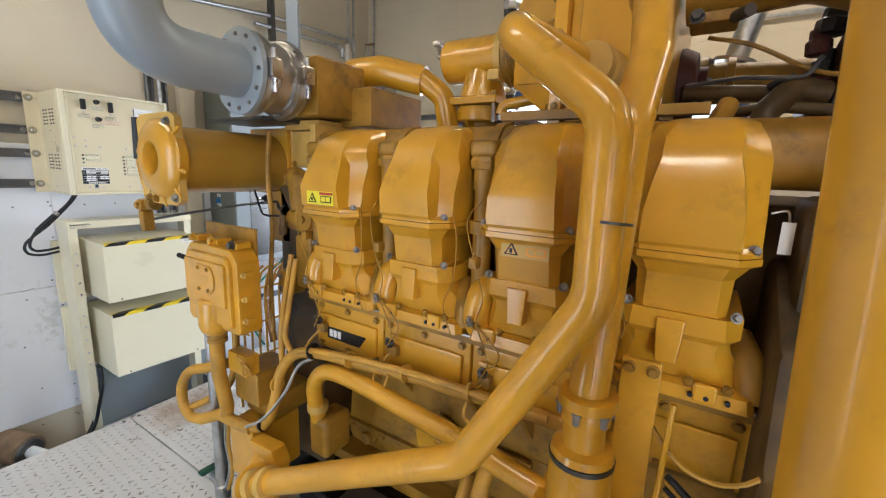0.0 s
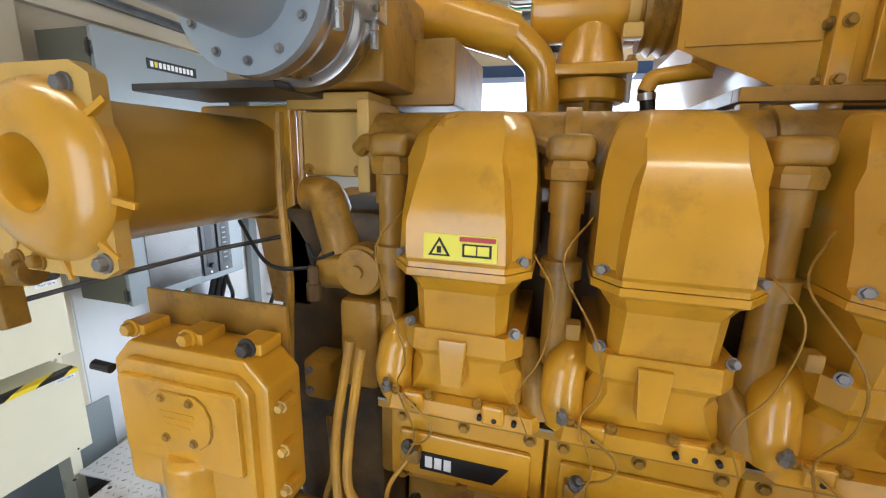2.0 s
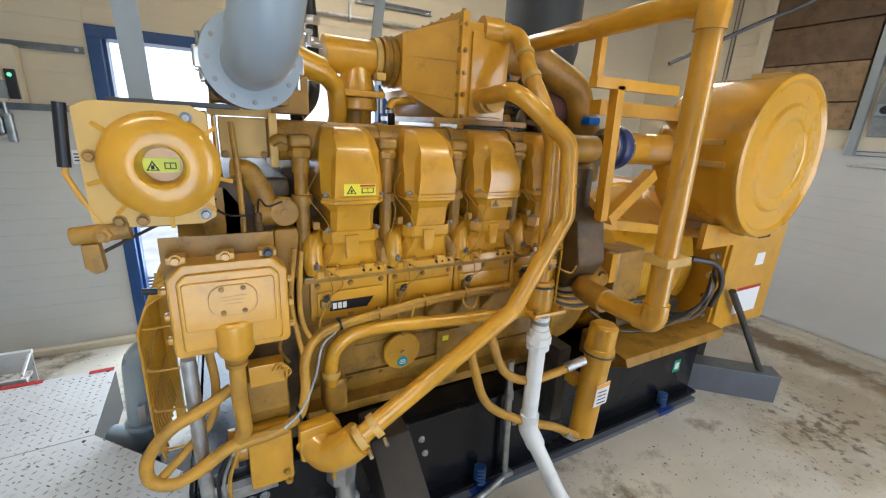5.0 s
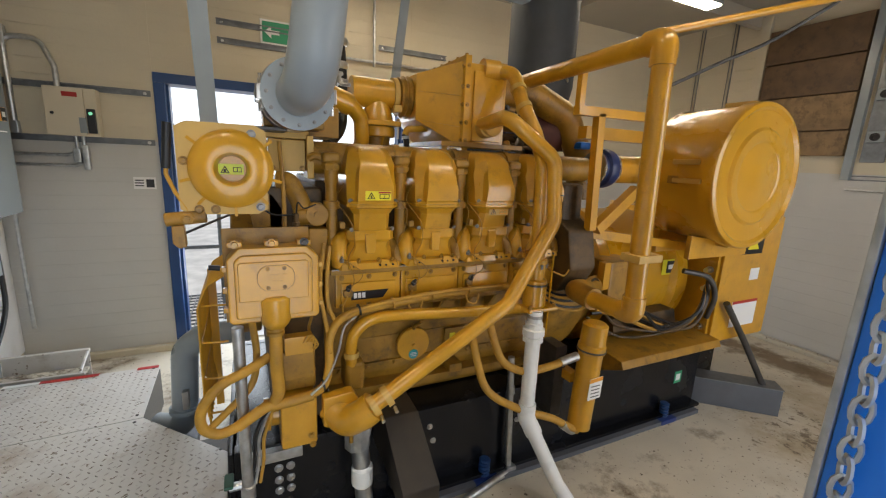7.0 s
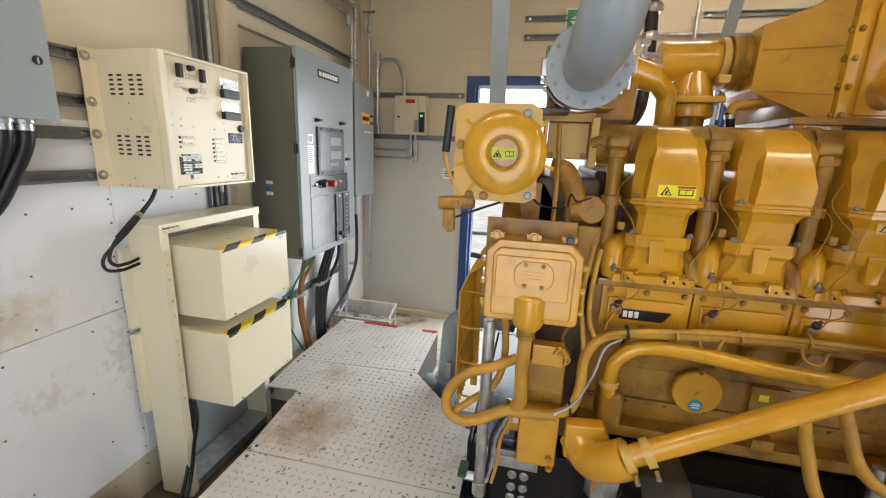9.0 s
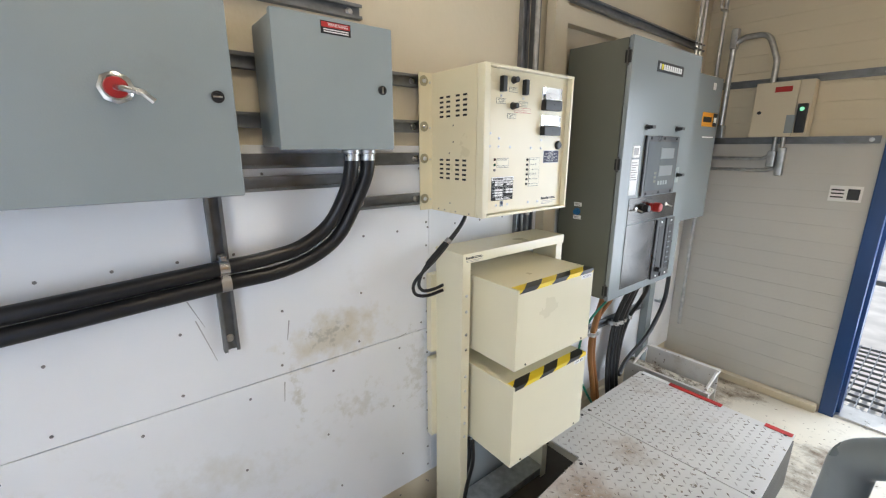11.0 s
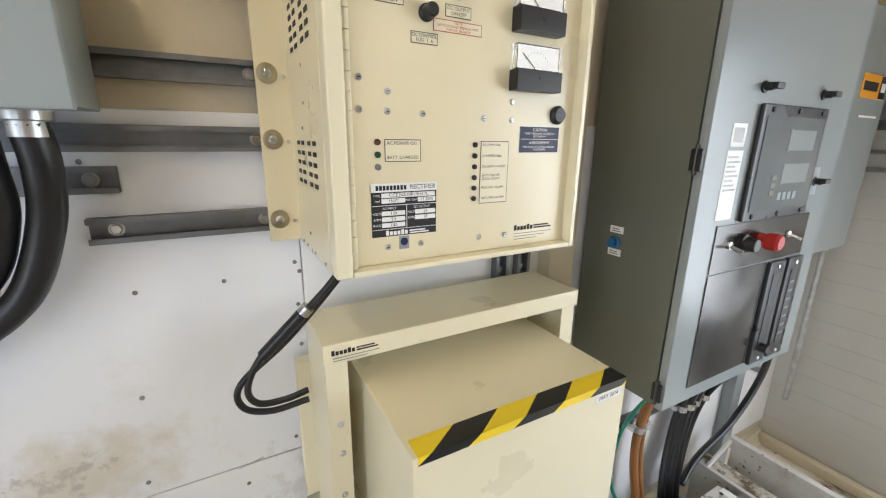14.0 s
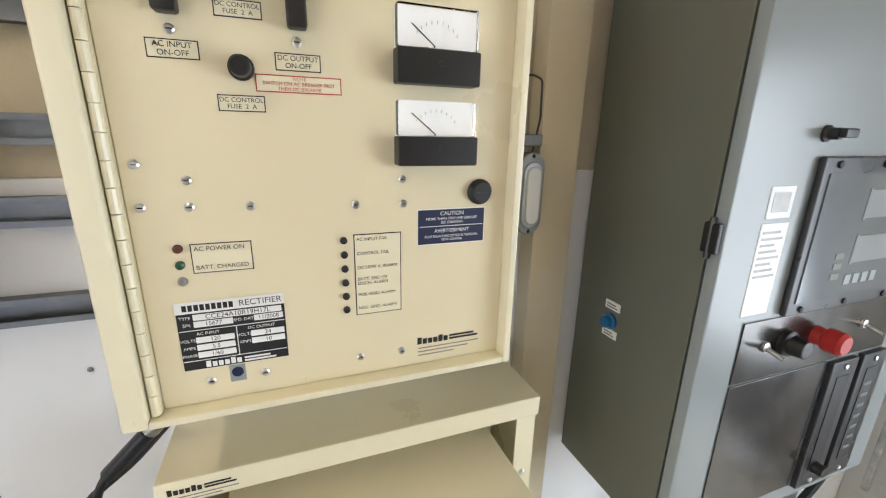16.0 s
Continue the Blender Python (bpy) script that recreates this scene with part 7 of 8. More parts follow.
part("tee_neck", lathe((-1.757, 2.21, 1.7015), (0, 0, -1), [(0, 0.074), (0.002, 0.062), (0.10, 0.062), (0.2, 0.066)], 28), YELLOW_DUST_SHADE, ac)
for dx in (-0.08, 0.08):
    part("bolt", hexbolt((-1.757 + dx, 2.13, 1.777), (0, 0, 1), 0.009, 0.012), YELLOW_DUST_SHADE, tf)
    part("bolt", cyl((-1.757 + dx, 2.13, 1.752), (-1.757 + dx, 2.13, 1.695), 0.006, 8), STEEL, tf)
part("neck_rib", prism([(2.10, 1.70), (2.15, 1.70), (2.15, 1.645)], "x", -1.762, -1.752, 0.001), YELLOW, ac)
part("duct_clamp", lathe((-1.68, 2.21, 1.905), (1, 0, 0), [(-0.01, 0.071), (-0.01, 0.082), (0.012, 0.082), (0.012, 0.071)], 24), YELLOW_PALE, ac)
part("clamp_lug", box(-1.70, -1.66, 2.12, 2.15, 1.82, 1.85, 0.004), YELLOW_PALE, ac)
part("branch_pipe", tube([(-1.50, 2.12, 1.757), (-1.56, 2.12, 1.752), (-1.635, 2.12, 1.742), (-1.645, 2.12, 1.715)], 0.0165, 0.018, 12), YELLOW, ac)
part("branch_hose", tube([(-1.645, 2.12, 1.722), (-1.637, 2.12, 1.69), (-1.63, 2.13, 1.62), (-1.63, 2.14, 1.56)], 0.0155, 0.02, 12), RUBBER, ac)
part("hose_clamp", lathe((-1.641, 2.12, 1.705), (0.1, 0, -1), [(-0.007, 0.016), (-0.007, 0.0185), (0.007, 0.0185), (0.007, 0.016)], 16), STEEL, ac)
tapv = part("vent_tap", tube([(-1.885, 2.21, 1.93), (-1.94, 2.21, 1.93), (-1.94, 2.21, 1.965)], 0.009, 0.01, 10), STEEL, ac, "small steel vent tap")
part("tap_handle", box(-1.955, -1.925, 2.195, 2.225, 1.965, 1.982, 0.004), STEEL, tapv)

# rear: turbo, dark ducts, air cleaner stand
part("turbo_housing", lathe((-0.75, 2.20, 1.78), (1, 0, 0), [(-0.14, 0.05), (-0.12, 0.12), (-0.03, 0.15), (0.04, 0.14), (0.07, 0.09), (0.16, 0.09)], 28), TURBO, eng, "rusty dark red turbocharger")
part("turbo_housing", lathe((-0.75, 2.62, 1.78), (1, 0, 0), [(-0.14, 0.05), (-0.12, 0.12), (-0.03, 0.15), (0.04, 0.14), (0.07, 0.09), (0.16, 0.09)], 28), TURBO, eng)
part("air_duct", tube([(-1.18, 2.08, 1.96), (-0.95, 2.08, 1.975), (-0.70, 2.06, 1.87), (-0.58, 2.05, 1.64), (-0.56, 2.05, 1.42)], 0.075, 0.14, 24, steps=9), YELLOW_DUST_SHADE, eng)
part("compressor_housing", lathe((-1.20, 2.30, 1.79), (1, 0, 0), [(-0.06, 0.02), (-0.055, 0.075), (-0.02, 0.098), (0.02, 0.10), (0.05, 0.085), (0.055, 0.05), (0.075, 0.05)], 26), TURBO, eng, "grimy dark turbocharger casing")
part("charge_pipe", cyl((-1.12, 2.36, 1.805), (-0.70, 2.36, 1.79), 0.052, 22), YELLOW_DUST_SHADE, eng)
cf = part("charge_flange", lathe((-1.135, 2.36, 1.805), (1, 0, 0), [(-0.03, 0.05), (-0.028, 0.072), (0.006, 0.072), (0.008, 0.055), (0.05, 0.055), (0.052, 0.066), (0.07, 0.066), (0.072, 0.05)], 24), YELLOW_DUST_SHADE, eng)
for k in range(5):
    a = math.pi * (0.15 + 0.35 * k)
    part("bolt", hexbolt((-1.127, 2.36 - 0.062 * math.sin(a), 1.805 + 0.062 * math.cos(a)), (1, 0, 0), 0.007, 0.012), BOLT, cf)
part("exhaust_pipe", cyl((-1.075, 2.6, 1.87), (-1.02, 2.6, 2.12), 0.033, 20), GALV, eng, "bright steel exhaust pipe")
part("exhaust_clamp", lathe((-1.066, 2.6, 1.915), (0.2, 0, 1), [(-0.008, 0.034), (-0.008, 0.06), (0.004, 0.06), (0.006, 0.034)], 20), STEEL, eng)
part("duct_bracket", box(-1.165, -1.075, 2.0, 2.09, 1.862, 1.885, 0.006), YELLOW_DUST_SHADE, eng)
part("bracket_bolt", hexbolt((-1.15, 1.998, 1.875), (0, -1, 0), 0.011, 0.02), DARK_STEEL, eng)
part("bracket_bolt", cyl((-1.085, 2.01, 1.868), (-1.06, 1.97, 1.866), 0.012, 12), DARK_STEEL, eng)
part("oil_return", tube([(-1.17, 2.20, 1.76), (-1.02, 2.20, 1.748), (-0.87, 2.20, 1.73), (-0.70, 2.20, 1.74)], 0.019, 0.05, 14), GRIMY_SHADE, eng)
part("oil_return", tube([(-1.10, 2.12, 1.69), (-0.98, 2.12, 1.705), (-0.86, 2.12, 1.69), (-0.80, 2.12, 1.58)], 0.013, 0.05, 12), GRIMY_SHADE, eng)
for k, (dx, z, r) in enumerate(((0.0, 1.885, 0.030), (-0.012, 1.845, 0.024), (0.004, 1.80, 0.028), (0.008, 1.745, 0.040), (0.004, 1.68, 0.036))):
    part("oil_fitting", lathe((-0.905 + dx, 2.20, z - 0.025), (0.1 * (-1) ** k, 0, 1), [(0, r * 0.7), (0.004, r), (0.03, r), (0.036, r * 0.75), (0.055, r * 0.7)], 8), TURBO if k % 2 else BLACK, eng)
part("oil_fitting", lathe((-0.985, 2.13, 1.755), (0.9, 0, 0.5), [(-0.02, 0.006), (-0.018, 0.010), (0.012, 0.010), (0.014, 0.007), (0.03, 0.007)], 6), DARK_STEEL, eng)
part("branch_elbow", tube([(-1.10, 2.03, 1.58), (-1.09, 2.05, 1.66), (-1.07, 2.10, 1.71)], 0.022, 0.03, 12), YELLOW_DUST_SHADE, eng)
part("branch_elbow", tube([(-1.02, 2.05, 1.60), (-1.00, 2.08, 1.69), (-0.96, 2.12, 1.74), (-0.90, 2.14, 1.73)], 0.026, 0.04, 14), GRIMY_SHADE, eng)
part("oil_feed", tube([(-1.13, 2.14, 1.87), (-1.04, 2.13, 1.84), (-0.93, 2.12, 1.775), (-0.86, 2.12, 1.76)], 0.005, smooth=True, seg=8), YELLOW_DUST_SHADE, eng)
part("oil_feed", tube([(-1.16, 2.12, 1.76), (-1.05, 2.11, 1.768), (-0.95, 2.11, 1.762), (-0.92, 2.11, 1.80)], 0.005, smooth=True, seg=8), DARK_STEEL, eng)
part("paper_tag", box(-0.975, -0.957, 1.79, 1.792, 1.425, 1.478), WHITE, eng, "white paper tag on a wire")
part("tag_wire", tube([(-0.966, 1.79, 1.478), (-0.97, 1.80, 1.495), (-0.99, 1.80, 1.49)], 0.002, smooth=True, seg=6), STEEL, eng)
part("flywheel_housing", lathe((-0.92, EY, 0.95), (1, 0, 0), [(0, 0.50), (0.05, 0.52), (0.22, 0.52), (0.30, 0.44), (0.42, 0.42)], 44), YELLOW_DUST_SHADE, eng)
part("rear_bracket", prism([(1.70, 0.98), (1.62, 1.12), (1.66, 1.30), (1.85, 1.40), (2.0, 1.40), (2.0, 0.95)], "x", -0.97, -0.80, 0.02), GRIMY_SHADE, eng)
part("rear_column", box(-0.95, -0.82, 1.74, 1.90, 1.05, 1.52, 0.02), GRIMY_SHADE, eng)
for k in range(6):
    part("harness", tube([(-1.08, 1.70, 1.02 - 0.012 * k), (-0.98, 1.66, 0.98 - 0.014 * k), (-0.85, 1.65, 0.99 - 0.02 * k), (-0.72, 1.70, 1.03 - 0.02 * k), (-0.62, 1.75, 0.98)], 0.006, smooth=True, seg=8), HOSE_YELLOW if k % 2 else RUBBER, eng)
part("ignition_lead", tube([(-1.13, 1.66, 1.15), (-1.06, 1.60, 1.11), (-0.98, 1.63, 1.10), (-0.9, 1.66, 1.20)], 0.004, smooth=True, seg=6), HOSE_YELLOW, eng)
# thin sensor leads over each head
for i, x in enumerate(HX):
    part("sensor_lead", tube([(x - 0.10, 1.74, 1.50), (x - 0.135, 1.70, 1.44), (x - 0.09, 1.655, 1.36), (x - 0.075, 1.67, 1.28), (x - 0.095, 1.685, 1.22), (x - 0.07, 1.70, 1.13), (x - 0.09, 1.70, 1.075)], 0.0016, smooth=True, seg=6), YELLOW_DUST_SHADE, eng)
    if i < 3:
        part("sensor_lead", tube([(x + 0.10, 1.70, 1.45), (x + 0.13, 1.67, 1.40), (x + 0.12, 1.68, 1.31), (x + 0.09, 1.69, 1.24), (x + 0.11, 1.695, 1.17)], 0.0014, smooth=True, seg=6), YELLOW_DUST_SHADE, eng)
    part("lead_plug", box(x - 0.105, x - 0.07, 1.72, 1.745, 1.052, 1.082, 0.005), YELLOW_DUST_SHADE, eng)
    part("plug_cap", lathe((x - 0.088, 1.72, 1.085), (0.1, -0.6, 0.8), [(0, 0.010), (0.004, 0.012), (0.014, 0.012), (0.016, 0.006), (0.03, 0.005)], 10), DARK_STEEL, eng)
    part("sensor_lead", tube([(x - 0.085, 1.71, 1.10), (x - 0.05, 1.69, 1.13), (x - 0.04, 1.69, 1.16), (x - 0.075, 1.695, 1.19), (x - 0.10, 1.70, 1.205)], 0.0020, smooth=True, seg=6), YELLOW_DUST_SHADE, eng)
    part("sensor_lead", tube([(x - 0.09, 1.725, 1.06), (x - 0.115, 1.70, 1.02), (x - 0.11, 1.68, 0.99), (x - 0.075, 1.675, 0.985), (x - 0.06, 1.68, 1.025)], 0.0045, smooth=True, seg=6), HOSE_YELLOW, eng)
    part("lead_clip", box(x - 0.125, x - 0.105, 1.69, 1.715, 1.335, 1.36, 0.004), YELLOW_DUST_SHADE, eng)
    part("gland_nut", lathe((x - 0.118, 1.70, 1.205), (0, -0.3, 1), [(0, 0.009), (0.012, 0.009), (0.013, 0.006), (0.022, 0.005)], 6), BOLT, eng)

# guard at the fan end
gd = thing("fan_guard", (-2.46, 1.85, 0.45), "yellow wire belt guard at the engine front", "guard")
for k in range(13):
    y = 1.76 + 0.032 * k
    part("bar", tube([(-2.515, y, 0.60), (-2.53, y, 0.70), (-2.53, y, 1.05), (-2.50, y, 1.13), (-2.44, y, 1.17)], 0.0045, 0.04, 8), YELLOW, gd)
for z in (0.64, 0.78, 0.92, 1.06):
    part("hoop", tube([(-2.44, 1.755, z), (-2.528, 1.76, z), (-2.528, 2.15, z)], 0.004, 0.03, 8), YELLOW, gd)
part("leg", box(-2.525, -2.495, 2.14, 2.17, 0.452, 1.1), YELLOW, gd)
fan = part("fan_drum", cyl((-2.42, EY, 1.12), (-2.32, EY, 1.12), 0.36, 36, bevel=0.01), YELLOW_DUST_SHADE, eng)

# ---------- exhaust ----------
exh = thing("exhaust_pipe", (-2.19, 1.62, 1.78), "large grey exhaust pipe with flange and silver clamps", "exhaust pipe")
part("elbow_pipe", tube([(-2.19, 1.625, 1.785), (-2.185, 1.36, 1.785), (-2.15, 1.355, 2.05), (-2.12, 1.37, CZ - 0.02)], 0.068, 0.20, 30, steps=14), GREY_EXHAUST, exh)
fl = part("flange", lathe((-2.19, 1.615, 1.785), (0, 1, 0), [(0, 0.069), (0, 0.112), (0.014, 0.112), (0.014, 0.069)], 40), GREY_EXHAUST, exh)
for k in range(12):
    a = 2 * math.pi * k / 12
    part("bolt", hexbolt((-2.19 + 0.095 * math.cos(a), 1.615, 1.785 + 0.095 * math.sin(a)), (0, -1, 0), 0.0048, 0.006), BOLT, fl)
for y in (1.65, 1.755):
    c = part("band_clamp", lathe((-2.195, y, 1.785), (0, 1, 0), [(-0.018, 0.096), (-0.014, 0.108), (0.0, 0.113), (0.014, 0.108), (0.018, 0.096)], 40), STEEL, exh, "silver band clamp")
    part("clamp_lug", box(-2.10, -2.065, y - 0.018, y + 0.018, 1.765, 1.815, 0.006), STEEL, c)
    part("clamp_bolt", cyl((-2.08, y, 1.73), (-2.08, y, 1.84), 0.007, 10), CHROME, c)
    part("clamp_lug", box(-2.315, -2.28, y - 0.018, y + 0.018, 1.76, 1.81, 0.006), STEEL, c)
    part("clamp_bolt", cyl((-2.298, y, 1.735), (-2.298, y, 1.84), 0.007, 10), CHROME, c)
part("bellows", lathe((-2.195, 1.63, 1.785), (0, 1, 0), [(0, 0.09), (0.03, 0.098), (0.06, 0.088), (0.09, 0.098), (0.12, 0.088), (0.16, 0.095)], 36), STEEL, exh)
part("outlet_block", box(-2.29, -2.08, 1.79, 1.99, 1.69, 1.86, 0.01), YELLOW_DUST_SHADE, eng)
part("riser_elbow", tube([(-2.19, 2.02, 1.68), (-2.19, 2.02, 1.86), (-2.06, 2.05, 1.865), (-1.92, 2.10, 1.83)], 0.048, 0.05, 22), YELLOW, eng)
part("bypass_pipe", tube([(-2.06, 2.05, 1.865), (-1.93, 2.09, 1.84), (-1.86, 2.13, 1.78), (-1.85, 2.15, 1.68), (-1.86, 2.17, 1.60)], 0.036, 0.06, 20), YELLOW, eng)
part("riser_box", box(-2.15, -2.0, 1.93, 2.2, 1.67, 1.79, 0.006), YELLOW_DUST_SHADE, eng)
part("grease_nipple", tube([(-2.19, 2.02, 1.90), (-2.19, 2.02, 1.955)], 0.009, 0.01, 10), STEEL, eng)
hs = top(part("flexible_hose", tube([(-1.96, 2.45, 1.66), (-1.93, 2.5, 1.68), (-1.87, 2.56, 1.74), (-1.845, 2.6, 1.84), (-1.85, 2.6, 2.10), (-1.89, 2.62, 2.6), (-1.9, 2.62, CZ - 0.02)], 0.028, smooth=True), RUBBER, at=(-1.9, 2.6, 1.63)), "black flexible hose with chrome couplings rising overhead", "hose")
for z in (1.86, 1.98, 2.07, 2.19):
    part("coupling", lathe((-1.848, 2.6, z), (0, 0, 1), [(0, 0.03), (0.01, 0.037), (0.03, 0.037), (0.04, 0.03)], 8), CHROME, hs)
top(part("hanger_strap", prism([(-2.50, 1.69), (-2.44, 1.69), (-2.475, CZ), (-2.545, CZ)], "y", 2.02, 2.03), GREY_EXHAUST), "flat grey steel hanger strap rising to the ceiling", "strap", "hanger straps")
top(part("hanger_strap", loft([[Vector((-1.60, 2.5, 2.0)), Vector((-1.55, 2.5, 2.0)), Vector((-1.55, 2.51, 2.0)), Vector((-1.60, 2.51, 2.0))], [Vector((-1.40, 2.7, CZ)), Vector((-1.35, 2.7, CZ)), Vector((-1.35, 2.71, CZ)), Vector((-1.40, 2.71, CZ))]]), GREY_EXHAUST), "flat grey steel hanger strap rising to the ceiling", "strap", "hanger straps")
sil = thing("exhaust_silencer", (-0.58, 2.5, 2.05), "dark grey lagged exhaust riser above the engine", "exhaust riser")
part("shell", lathe((-0.58, 2.5, 1.98), (0, 0, 1), [(0, 0.10), (0.05, 0.20), (0.12, 0.215), (1.17, 0.215)], 36), DARK_GREY, sil)
part("lifting_ring", tube([(-0.70, 2.30, 2.13), (-0.64, 2.27, 2.16), (-0.56, 2.275, 2.15), (-0.52, 2.30, 2.12)], 0.01, smooth=True, seg=8), GALV, sil)
top(part("support_beam", prism([(2.38, 2.55), (2.46, 2.55), (2.46, 2.63), (2.38, 2.63)], "x", -1.35, -0.78, 0.003), GREY_DOOR), "pale steel beam beside the exhaust riser", "beam")

# ---------- skid ----------
sk = thing("engine_skid", (-1.0, EY, 0), "glossy black steel skid frame under the engine", "skid")
part("rail", box(-2.45, 0.40, 1.745, 1.80, 0.03, 0.455, 0.006), BLACK_STEEL, sk)
part("rail", box(-2.45, 0.40, 2 * EY - 1.80, 2 * EY - 1.745, 0.03, 0.455, 0.006), BLACK_STEEL, sk)
part("deck", box(-2.44, 0.39, 1.80, 2 * EY - 1.80, 0.36, 0.452), BLACK_STEEL, sk)
part("end_rail", box(-2.47, -2.45, 1.745, 2 * EY - 1.745, 0.03, 0.455, 0.004), BLACK_STEEL, sk)
part("lower_flange", box(-2.45, 0.40, 1.69, 1.745, 0.03, 0.05, 0.003), BLACK_STEEL, sk)
part("foot", box(-2.40, 0.35, 1.66, 1.80, 0.0, 0.028), GREY_BEAM, sk)
part("mount_arm", prism([(1.36, 0.30), (1.36, 0.40), (1.60, 0.565), (1.76, 0.575), (1.76, 0.36), (1.60, 0.36)], "x", -1.895, -1.745, 0.006), OILY_BLACK, sk)
part("arm_web", prism([(1.40, 0.28), (1.74, 0.06), (1.74, 0.36), (1.60, 0.36)], "x", -1.826, -1.812, 0.002), BLACK_STEEL, sk)
for x in (-2.29, -2.245):
    for z in (0.24, 0.29, 0.345):
        part("bolt", hexbolt((x, 1.745, z), (0, -1, 0), 0.013, 0.014), CHROME, sk)
for x, z in ((-1.62, 0.36), (-1.60, 0.28), (-1.16, 0.32), (-1.11, 0.27), (-1.05, 0.31)):
    part("bolt", hexbolt((x, 1.745, z), (0, -1, 0), 0.011, 0.012), CHROME, sk)
part("slide_rail", box(-2.42, -2.20, 1.705, 1.744, 0.405, 0.45, 0.003), GALV, sk)
part("white_tag", box(-2.41, -2.36, 1.7435, 1.7446, 0.355, 0.385), WHITE, sk)
part("green_sticker", box(0.165, 0.235, 1.7435, 1.7446, 0.215, 0.30), GREEN, sk)
part("sticker_mark", box(0.18, 0.22, 1.7425, 1.7434, 0.235, 0.28), WHITE, sk)
for x in (-1.32, 0.05):
    s = part("spring_mount", box(x - 0.07, x + 0.07, 1.655, 1.744, 0.0, 0.03, 0.004), mat("blue_mount", (0.01, 0.03, 0.16), 0.35, bump=0.05), sk, "blue spring mount")
    for k in range(5):
        part("coil", lathe((x, 1.705, 0.032 + 0.02 * k), (0, 0, 1), [(0, 0.024), (0.006, 0.03), (0.012, 0.024)], 18), BLUE, s)

# ---------- pipes and small vessels in front of the skid ----------
cn = thing("jacket_heater", (-0.90, 1.51, 0.30), "upright yellow canister heater with a white label", "heater")
part("canister", lathe((-0.91, 1.51, 0.33), (0.06, 0, 1), [(0, 0.045), (0.005, 0.056), (0.40, 0.058), (0.405, 0.066), (0.44, 0.066), (0.445, 0.060), (0.54, 0.060), (0.552, 0.045)], 28), YELLOW, cn)
part("band", lathe((-0.885, 1.51, 0.74), (0.06, 0, 1), [(0, 0.066), (0, 0.069), (0.008, 0.069), (0.008, 0.066)], 28), DARK_STEEL, cn)
lab = part("label", prism([(-0.935, 0.51), (-0.855, 0.515), (-0.85, 0.625), (-0.93, 0.62)], "y", 1.449, 1.4525), WHITE, cn)
part("orange_head", prism([(-0.934, 0.60), (-0.852, 0.605), (-0.851, 0.625), (-0.931, 0.62)], "y", 1.4482, 1.4489), ORANGE, cn)
for k in range(4):
    part("text_bar", box(-0.92, -0.866, 1.4482, 1.4489, 0.525 + 0.018 * k, 0.530 + 0.018 * k), DARK_PANEL, cn)
part("stand", box(-1.0, -0.93, 1.62, 1.744, 0.33, 0.72, 0.006), DARK_STEEL, cn)
part("bracket", box(-0.95, -0.90, 1.56, 1.75, 0.55, 0.60, 0.004), YELLOW, cn)
part("hose", tube([(-0.97, 1.51, 0.72), (-1.03, 1.52, 0.705), (-1.12, 1.53, 0.685), (-1.25, 1.54, 0.68), (-1.36, 1.56, 0.74), (-1.40, 1.60, 0.86), (-1.40, 1.66, 0.95)], 0.018, smooth=True), HOSE_YELLOW, cn)
part("fitting", cyl((-0.97, 1.51, 0.722), (-1.06, 1.522, 0.70), 0.021, 12), GALV, cn)
part("hose", tube([(-0.93, 1.50, 0.32), (-0.99, 1.49, 0.36), (-1.10, 1.50, 0.43), (-1.27, 1.53, 0.50), (-1.42, 1.57, 0.60), (-1.46, 1.62, 0.74), (-1.46, 1.68, 0.86)], 0.018, smooth=True), HOSE_YELLOW, cn)
part("fitting", tube([(-0.92, 1.51, 0.34), (-0.96, 1.50, 0.325), (-1.04, 1.49, 0.39)], 0.021, 0.02, 12), GALV, cn)
pv = thing("drain_pipe", (-1.2, 1.5, 0.0), "white plastic drain pipe with a union leading to the floor", "pipe")
part("pipe", tube([(-1.23, 1.53, 0.975), (-1.235, 1.52, 0.46), (-1.10, 1.42, 0.14), (-1.02, 1.36, 0.0)], 0.033, 0.05, 20), PVC, pv)
part("union", lathe((-1.232, 1.528, 0.83), (0, 0, 1), [(0, 0.034), (0.004, 0.046), (0.025, 0.046), (0.028, 0.04), (0.034, 0.05), (0.062, 0.05), (0.066, 0.04), (0.09, 0.04), (0.092, 0.034)], 10), PVC, pv)
part("elbow", tube([(-1.234, 1.52, 0.53), (-1.235, 1.52, 0.46), (-1.20, 1.495, 0.38)], 0.04, 0.05, 20), PVC, pv)
part("clamp", lathe((-1.232, 1.528, 0.945), (0, 0, 1), [(0, 0.034), (0, 0.0365), (0.012, 0.0365), (0.012, 0.034)], 18), STEEL, pv)
gv = thing("galvanised_pipe", (-2.0, 1.58, 0.0), "spattered galvanised pipe with a union under the pump", "pipe")
part("pipe", tube([(-2.01, 1.56, 0.60), (-1.99, 1.55, 0.30), (-1.965, 1.52, 0.0)], 0.034, 0.08, 18), GALV, gv)
part("union", lathe((-2.012, 1.56, 0.50), (0, 0, 1), [(0, 0.036), (0.004, 0.05), (0.06, 0.05), (0.062, 0.056), (0.10, 0.056), (0.104, 0.036)], 8), GALV, gv)
part("union", lathe((-1.995, 1.552, 0.33), (0, 0, 1), [(0, 0.034), (0.01, 0.042), (0.08, 0.042), (0.09, 0.034)], 18), PVC, gv)
gp = thing("galvanised_pipe", (-2.40, 1.60, 0.0), "upright galvanised conduit beside the engine front", "pipe")
